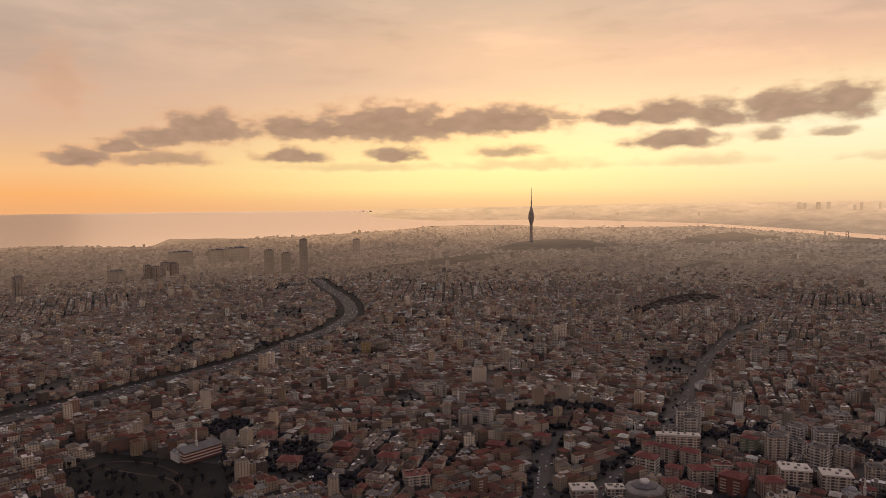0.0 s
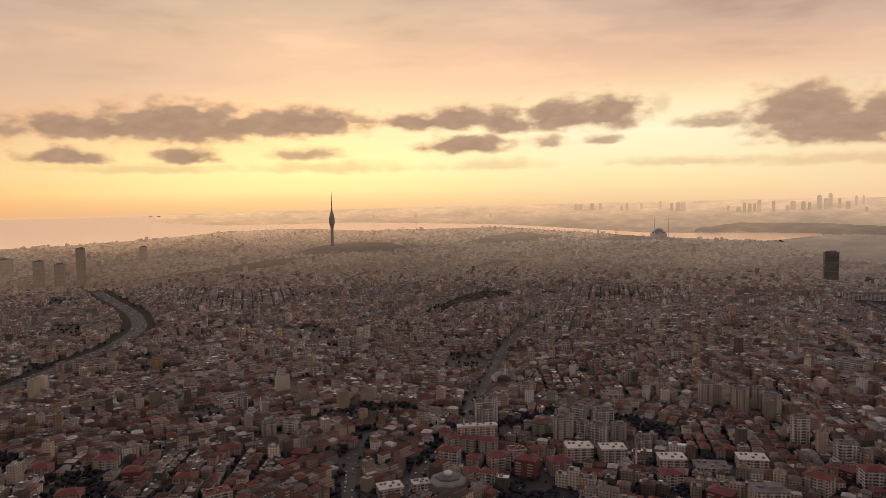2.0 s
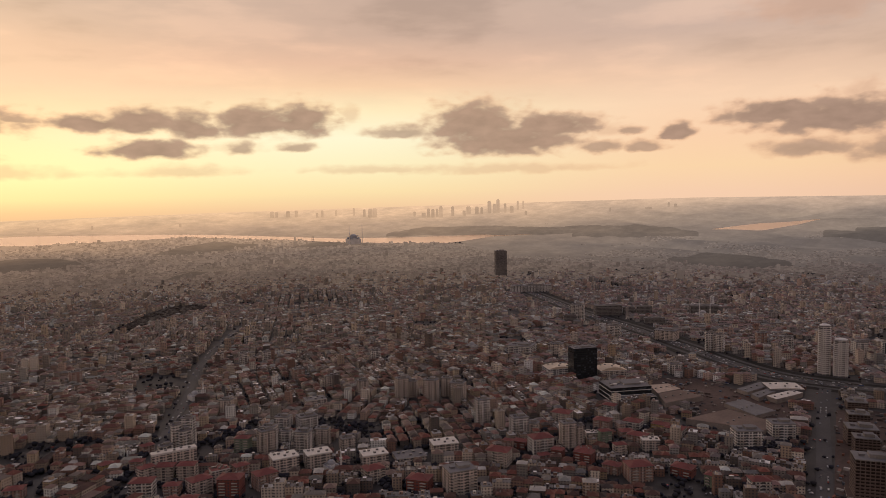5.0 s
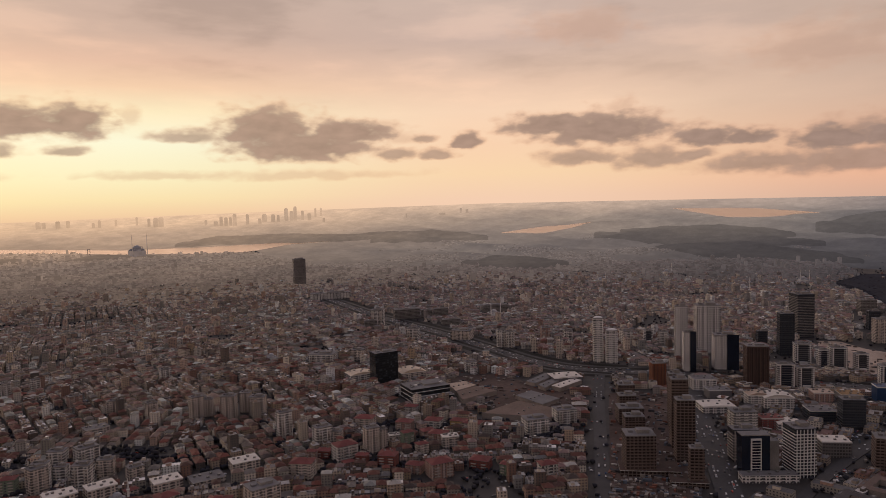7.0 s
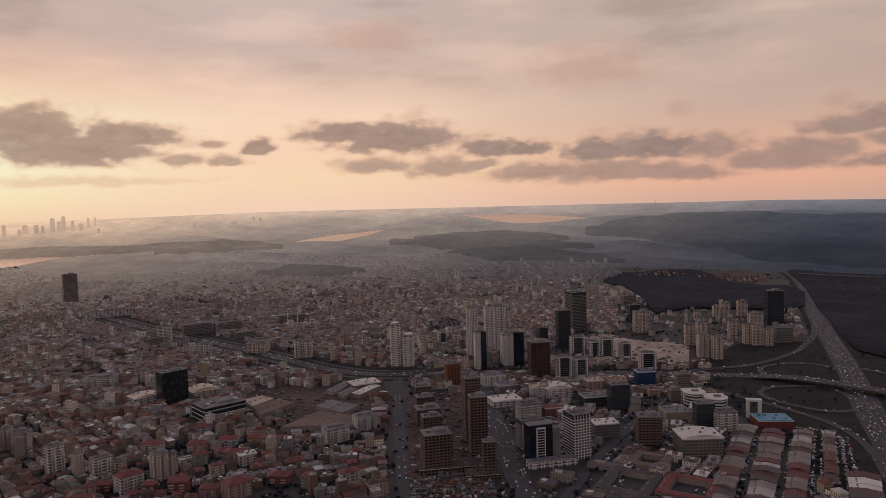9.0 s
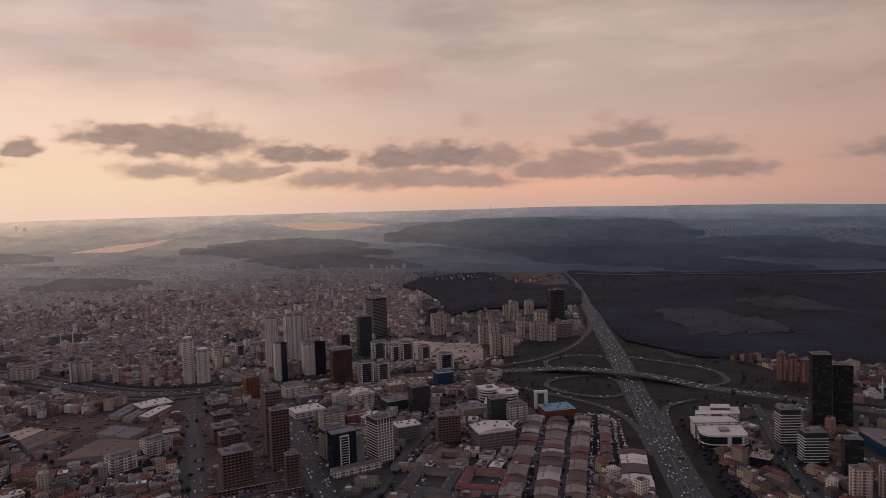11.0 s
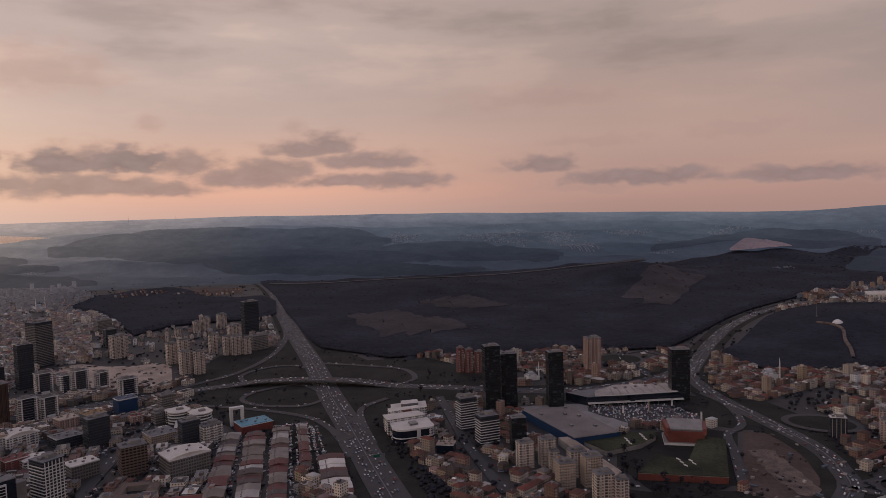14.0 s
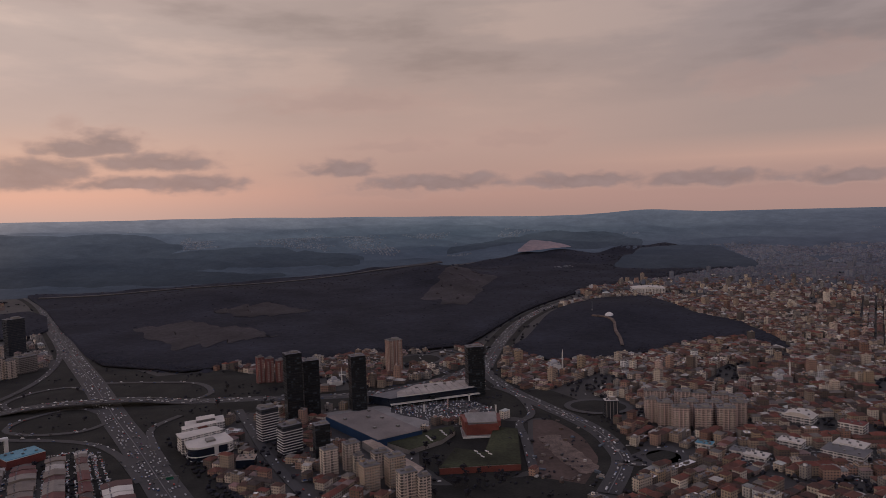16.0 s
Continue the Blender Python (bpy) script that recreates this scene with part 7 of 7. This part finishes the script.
# ---- trees ----
def clumps(name, pts, sizes, label, rng, squash=0.75, leaf=None):
    """Many small ragged leaf clumps in one mesh."""
    t = (1 + 5**0.5) / 2
    base = np.array([(-1, t, 0), (1, t, 0), (-1, -t, 0), (1, -t, 0), (0, -1, t), (0, 1, t), (0, -1, -t), (0, 1, -t), (t, 0, -1), (t, 0, 1), (-t, 0, -1), (-t, 0, 1)]) / math.sqrt(1 + t * t)
    tri = [(0, 11, 5), (0, 5, 1), (0, 1, 7), (0, 7, 10), (0, 10, 11), (1, 5, 9), (5, 11, 4), (11, 10, 2), (10, 7, 6), (7, 1, 8), (3, 9, 4), (3, 4, 2), (3, 2, 6), (3, 6, 8), (3, 8, 9), (4, 9, 5), (2, 4, 11), (6, 2, 10), (8, 6, 7), (9, 8, 1)]
    k = len(pts)
    spin = rng.uniform(0, 6.28, k)
    rag = rng.uniform(0.6, 1.3, (k, 12, 1))
    q = base[None] * rag * sizes[:, None, None]
    X = q[..., 0] * np.cos(spin)[:, None] - q[..., 1] * np.sin(spin)[:, None]
    Y = q[..., 0] * np.sin(spin)[:, None] + q[..., 1] * np.cos(spin)[:, None]
    V = np.stack([X + pts[:, :1], Y + pts[:, 1:2], q[..., 2] * squash + pts[:, 2:3]], -1).reshape(-1, 3)
    F = (np.array(tri)[None] + 12 * np.arange(k)[:, None, None]).reshape(-1, 3).tolist()
    return tagged(mesh_object(name, V, F, leaf or M_LEAF, smooth=True), label, "trees", kind="stuff")


def scatter_band(rows, count, rng):
    bb, lo, hi = (np.array(v) for v in zip(*rows))
    b = rng.uniform(bb[0], bb[-1], count)
    l, h = np.interp(b, bb, lo), np.interp(b, bb, hi)
    r = np.sqrt(l**2 + rng.rand(count) ** 2.2 * (h**2 - l**2))
    return b, r


# leaves to match, haze put into the colour
M_SCRUBLEAF_HAZED = plain("scrub_leaves", (0.058, 0.048, 0.041), rough=0.95, spec=0.1, scale=0.01, wear=0.35)
for rows, count in zip(WOODS, (42000, 8500, 6000, 1500, 900, 700, 700, 500, 500, 300)):
    b, r = scatter_band(rows, count, rng)
    x, y = r * np.sin(np.radians(b)), r * np.cos(np.radians(b))
    keep = np.ones(count, bool)
    for corners in FIELDS:
        keep &= ~in_field(corners, b, r)
    for nm, (line, width, _) in ROAD_LINES.items():
        keep &= np.min((x[:, None] - line[None, ::2, 0]) ** 2 + (y[:, None] - line[None, ::2, 1]) ** 2, 1) > (width / 2 + (45 if nm == "country_road" else 12)) ** 2
    far_off = rows in WOODS[4:]
    if not far_off:
        # the edge of the wood shows its trees one by one; behind it single crowns stand out of the canopy
        depth_in = r - np.interp(b, *zip(*[(q[0], q[1]) for q in rows]))
        keep &= (depth_in < 90) | (rng.rand(count) < 0.10)
    x, y, r = x[keep], y[keep], r[keep]
    s = rng.uniform(2.4, 4.2, len(x)) * np.interp(r, [1400, 3500], [1.0, 2.0])
    clumps("wood_trees", np.stack([x, y, land_xy(x, y) + (2.0 if far_off else 3.2)], 1), s * (1.25 if far_off else 1.0), "dark leafless winter woodland trees", rng, 0.42 if far_off else 0.6, (M_FARWOOD if rows[0][1] > 2600 else M_SCRUBLEAF_HAZED) if far_off else None)
b, r = rng.uniform(-40, 165, 42000), 560 + 2600 * rng.rand(42000) ** 1.3
x, y = r * np.sin(np.radians(b)), r * np.cos(np.radians(b))
park = (np.array([noise.noise((u * 0.009, v * 0.009, 4.0)) for u, v in zip(x, y)]) > 0.34) | (rng.rand(42000) < 0.26)
ok = park & free_ground(x, y, -12)
x, y = x[ok], y[ok]
s = rng.uniform(1.8, 3.8, len(x))
clumps("street_trees", np.stack([x, y, land_xy(x, y) + s * 0.8], 1), s, "dark street trees between the houses", rng)
b, r = rng.uniform(-34, 66, 9000), rng.uniform(640, 1000, 9000)
x, y = r * np.sin(np.radians(b)), r * np.cos(np.radians(b))
ok = free_ground(x, y, -8) & (np.array([noise.noise((u * 0.012, v * 0.012, 11.0)) for u, v in zip(x, y)]) > -0.08)
x, y = x[ok], y[ok]
s = rng.uniform(1.8, 4.4, len(x))
clumps("garden_trees", np.stack([x, y, s * 0.8], 1), s, "dark garden trees between blocks of flats", rng)
b, r = scatter_band(OPEN["motorway_bank"][2], 900, rng)
x, y = r * np.sin(np.radians(b)), r * np.cos(np.radians(b))
off = np.min((x[:, None] - ROAD_LINES["motorway_trunk"][0][None, :, 0]) ** 2 + (y[:, None] - ROAD_LINES["motorway_trunk"][0][None, :, 1]) ** 2, 1) > 36**2
x, y = x[off], y[off]
s = rng.uniform(1.6, 3.6, len(x))
clumps("bank_trees", np.stack([x, y, s * 0.7], 1), s, "thicket of bare trees on the motorway bank", rng)

for rows_, count in (([(62.0, 870, 900), (64.5, 850, 965), (67.2, 880, 940)], 260), ([(21, 680, 705), (26, 665, 700), (33, 660, 690), (40, 665, 690)], 420)):
    b, r = scatter_band(rows_, count, rng)
    x, y = r * np.sin(np.radians(b)), r * np.cos(np.radians(b))
    s = rng.uniform(1.8, 4.0, count)
    clumps("grove", np.stack([x, y, s * 0.8], 1), s, "grove of dark bare trees between buildings", rng)


def heap(name, rows, count, label, size=(2.0, 9.0), yards=False):
    """Stacks, huts and containers strewn over open ground, in one mesh."""
    b, r = scatter_band(rows, count, rng)
    x, y = r * np.sin(np.radians(b)), r * np.cos(np.radians(b))
    if yards:
        ok = free_ground(x, y, -4)
        x, y = x[ok], y[ok]
        count = len(x)
    w, d, h, a_ = rng.uniform(*size, count), rng.uniform(1.5, 4.0, count), rng.uniform(0.8, 3.4, count), rng.uniform(0, 0.5, count) + (rng.rand(count) < 0.5) * 1.57
    V = np.stack([np.stack([x + sx * w / 2 * np.cos(a_) - sy * d / 2 * np.sin(a_), y + sx * w / 2 * np.sin(a_) + sy * d / 2 * np.cos(a_), zz * h], -1) for zz in (0, 1) for sx, sy in ((-1, -1), (1, -1), (1, 1), (-1, 1))], 1).reshape(-1, 3)
    F = (np.array([(0, 1, 5, 4), (1, 2, 6, 5), (2, 3, 7, 6), (3, 0, 4, 7), (4, 5, 6, 7)])[None] + 8 * np.arange(count)[:, None, None]).reshape(-1, 4).tolist()
    return tagged(mesh_object(name, V, F, M_CLUTTER), label, "site clutter", kind="stuff")


M_CLUTTER = plain("site_clutter", (0.2, 0.18, 0.16), rough=0.8, island=[(0.0, (0.17, 0.145, 0.13)), (0.25, (0.10, 0.075, 0.065)), (0.45, (0.28, 0.25, 0.22)), (0.6, (0.20, 0.085, 0.06)), (0.72, (0.06, 0.06, 0.065)), (0.86, (0.10, 0.12, 0.15)), (0.94, (0.45, 0.42, 0.39))], scale=0.2)
for nm, count, label in (("building_site", 620, "stacks of timber, huts and rubble on the building site"), ("brown_lots", 260, "stacks and containers on the bare lots"), ("earthworks", 120, "heaps and containers on the sandy site"), ("bare_field", 40, "rubble heaps on the bare field")):
    heap("site_clutter", OPEN[nm][2], count, label)
for nm, count in (("interchange", 1500), ("mall_fringe", 300), ("roadside", 400), ("south_field", 300), ("mall_green", 160), ("bare_field", 140)):
    b, r = scatter_band(OPEN[nm][2], count, rng)
    x, y = r * np.sin(np.radians(b)), r * np.cos(np.radians(b))
    tuft = np.array([noise.noise((u * 0.02, v * 0.02, 8.0)) for u, v in zip(x, y)]) > 0.05
    for line, width, _ in ROAD_LINES.values():
        tuft &= np.min((x[:, None] - line[None, :, 0]) ** 2 + (y[:, None] - line[None, :, 1]) ** 2, 1) > (width / 2 + 9) ** 2
    x, y = x[tuft], y[tuft]
    s = rng.uniform(0.8, 2.3, len(x))
    clumps("bushes", np.stack([x, y, s * 0.5], 1), s, "low dark bushes on rough grass", rng)
heap("yard_clutter", [(77, 640, 1300), (86, 640, 1330), (94.4, 640, 1150)], 1500, "vans, containers and stacks in the trade yards", (2.0, 7.0), True)
b, r = scatter_band([(77, 640, 1300), (86, 640, 1330), (94.4, 640, 1150)], 900, rng)
x, y = r * np.sin(np.radians(b)), r * np.cos(np.radians(b))
ok = free_ground(x, y, -4)
x, y = x[ok], y[ok]
s = rng.uniform(1.0, 2.6, len(x))
clumps("yard_trees", np.stack([x, y, s * 0.8], 1), s, "dark trees along the trade yards", rng)


# ---- the track up the wooded hill ----
line = spline([(1064, -1328), (1027, -1331), (993, -1315), (942, -1255), (900, -1213), (852, -1156)], 8)
tagged(ribbon("path", line, 6.0, M_RUBBLE, 7.6, kerb=3.0), "pale dirt track up the wooded hill", "path", kind="structure")
mast = thing("radio_mast", "thin steel mast on the wooded hill", "mast", 141.3, 1760)
lathe("pole", [(0.5, 0), (0.3, 22), (0.15, 34)], M_STEEL, mast, 6)
lathe("footing", [(2.4, -1), (2.4, 5.2)], M_CONCRETE, mast, 8)

# ---- cars ----
def cars(name, rows, label):
    """Many parked or queued cars in one mesh: x, y, z, turn."""
    R = np.array(rows)
    k = len(R)
    c, s = np.cos(R[:, 3]), np.sin(R[:, 3])
    big = np.where(np.random.RandomState(8).rand(k) < 0.06, 1.6, 1.0)
    V, F = [], []
    shape = [(2.2, 0.9, 0.3, 2.2, 0.9, 0.95, 0.0), (1.35, 0.86, 0.951, 0.95, 0.74, 1.5, -0.2)]
    for hl, hw, z0, tl, tw, z1, off in shape:
        for zz, l, w in ((z0, hl, hw), (z1, tl, tw)):
            for sx, sy in ((-1, -1), (1, -1), (1, 1), (-1, 1)):
                lx, ly = (sx * l + off) * big * 0.95, sy * w * (0.5 + big * 0.5) * 0.95
                V.append(np.stack([R[:, 0] + lx * c - ly * s, R[:, 1] + lx * s + ly * c, R[:, 2] + zz * big], -1))
    V = np.stack(V, 1).reshape(-1, 3)
    one = []
    for o in (0, 8):
        one += [(o, o + 1, o + 5, o + 4), (o + 1, o + 2, o + 6, o + 5), (o + 2, o + 3, o + 7, o + 6), (o + 3, o, o + 4, o + 7), (o + 4, o + 5, o + 6, o + 7)]
    F = (np.array(one)[None] + 16 * np.arange(k)[:, None, None]).reshape(-1, 4).tolist()
    return tagged(mesh_object(name, V, F, M_CAR), label, "cars", kind="stuff")


M_CAR = plain("car_paint", (0.5, 0.5, 0.5), rough=0.25, spec=0.5, island=[(0.0, (0.60, 0.60, 0.60)), (0.26, (0.30, 0.30, 0.31)), (0.58, (0.05, 0.05, 0.055)), (0.76, (0.20, 0.20, 0.21)), (0.88, (0.30, 0.05, 0.04)), (0.94, (0.05, 0.09, 0.2))], scale=0.3, wear=0.1)
drive = np.random.RandomState(21)
rows = []
for name, (line, width, lift) in ROAD_LINES.items():
    seg = np.hypot(*np.diff(line, axis=0).T)
    along = np.concatenate([[0], np.cumsum(seg)])
    lanes = max(1, int((width - 4) / 2 / 3.6))
    gap = {"motorway_trunk": 19, "motorway_north": 19, "motorway_west": 26, "motorway_south": 16, "motorway_east": 24}.get(name, 30)
    for side in (-1, 1):
        for lane in range(lanes):
            t = np.cumsum(drive.exponential(gap, int(along[-1] / gap) + 4) + 6)
            t = t[t < along[-1] - 5]
            x, y = np.interp(t, along, line[:, 0]), np.interp(t, along, line[:, 1])
            dx, dy = np.interp(t + 3, along, line[:, 0]) - x, np.interp(t + 3, along, line[:, 1]) - y
            a = np.arctan2(dy, dx)
            off = side * (1.6 + 3.6 * (lane + 0.5))
            x, y = x + np.sin(a) * off, y - np.cos(a) * off
            z = land_xy(x, y) + np.interp(t, along, lift)
            rows += list(zip(x, y, z, a))
rows = [r_ for r_ in rows if math.hypot(r_[0], r_[1]) < 2600]
cars("traffic", rows, "queues of white, grey and dark cars on the roads")
rows = []
for k in range(700):
    b_, r_ = drive.uniform(124.6, 133.4), drive.uniform(955, 1062)
    if in_band(OPEN["car_park"][2], np.array([b_]), np.array([r_]), -4)[0]:
        lane = round(r_ / 8) * 8
        p = spot(b_, lane + (2.4 if k % 2 else -2.4))
        rows.append((p.x, p.y, 0.5, radians(90 - b_)))
for (x0, y0), (x1, y1), n__ in [((960, -119), (690, -65), 90), ((950, -150), (690, -98), 90), ((949, -183), (690, -131), 100), ((950, -205), (690, -158), 120), ((960, -212), (680, -168), 110), ((965, -88), (700, -26), 70), ((985, -130), (970, -205), 50), ((860, 60), (700, 40), 60), ((900, 20), (860, -40), 40), ((1100, 20), (960, 60), 50), ((1000, -60), (880, -30), 60), ((980, 60), (880, 110), 50)]:
    for k in range(n__):
        u = drive.rand()
        rows.append((x0 + (x1 - x0) * u + drive.uniform(-2, 2), y0 + (y1 - y0) * u + drive.choice((-4.2, 4.2)) + drive.uniform(-0.8, 0.8), 0.05, math.atan2(y1 - y0, x1 - x0) + drive.choice((0, 1.57))))
for k in range(420):
    p = spot(drive.uniform(151, 163), drive.uniform(830, 960))
    rows.append((p.x, p.y, 0.05, drive.uniform(0, 3.1)))
cars("parked_cars", rows, "rows of parked white, grey and dark cars")
rows = []
for k in range(5200):
    b_, r_ = drive.uniform(-38, 163), 560 + 900 * drive.rand() ** 1.2
    p = spot(b_, r_)
    rows.append((p.x, p.y, 0.05, drive.uniform(0, 3.14)))
R = np.array(rows)
clear = free_ground(R[:, 0], R[:, 1], -6)
cars("street_cars", R[clear], "cars parked along the streets between houses")


# ---- single trees ----
def tree(kind, x, y, size):
    """A bare-branched tree: tapered trunk, a few limbs and a ragged crown of clumps."""
    ob = tagged(new("tree"), "dark leafless tree standing by itself", "tree", "single trees")
    ob.location, ob.scale, ob.rotation_euler = (x, y, float(land_xy(x, y))), (size, size, size), (0, 0, kind * 2.1 + x)
    if kind not in TREES:
        lathe("trunk", [(0.35, -0.5), (0.25, 2.2), (0.12, 5.0)], M_BARK, ob, 7)
        r_ = np.random.RandomState(40 + kind)
        for k in range(4):
            a_ = k * 1.57 + kind
            V = [(0.12 * math.cos(a_ + q), 0.12 * math.sin(a_ + q), 2.2) for q in (0, 2.1, 4.2)] + [(1.7 * math.cos(a_), 1.7 * math.sin(a_), 4.6)]
            mesh_object("limb", V, [(0, 1, 3), (1, 2, 3), (2, 0, 3)], M_BARK, ob)
        pts = np.stack([r_.normal(0, 1.0, 26), r_.normal(0, 1.0, 26), r_.normal(5.0, 1.1, 26)], 1)
        crown = clumps("crown", pts, r_.uniform(0.5, 1.0, 26), "", r_)
        del crown["category"], crown["kind"]
        crown.parent = ob
        TREES[kind] = [c.data for c in ob.children], [c.name.split(".")[0] for c in ob.children]
    else:
        for data, nm in zip(*TREES[kind]):
            share(nm, data, ob)
    return ob


TREES = {}
M_BARK = plain("bark", (0.06, 0.05, 0.045), rough=0.9, scale=0.5)
plant = np.random.RandomState(77)
for rows, count in ((OPEN["mall_green"][2], 30), (OPEN["interchange"][2], 60), (OPEN["south_field"][2], 30), (OPEN["park"][2], 60)):
    b, r = scatter_band(rows, count, plant)
    x, y = r * np.sin(np.radians(b)), r * np.cos(np.radians(b))
    for k in range(count):
        if all(np.min(np.hypot(line[:, 0] - x[k], line[:, 1] - y[k])) > width / 2 + 9 for line, width, _ in ROAD_LINES.values()):
            tree(int(plant.randint(4)), float(x[k]), float(y[k]), float(plant.uniform(0.9, 1.7)))
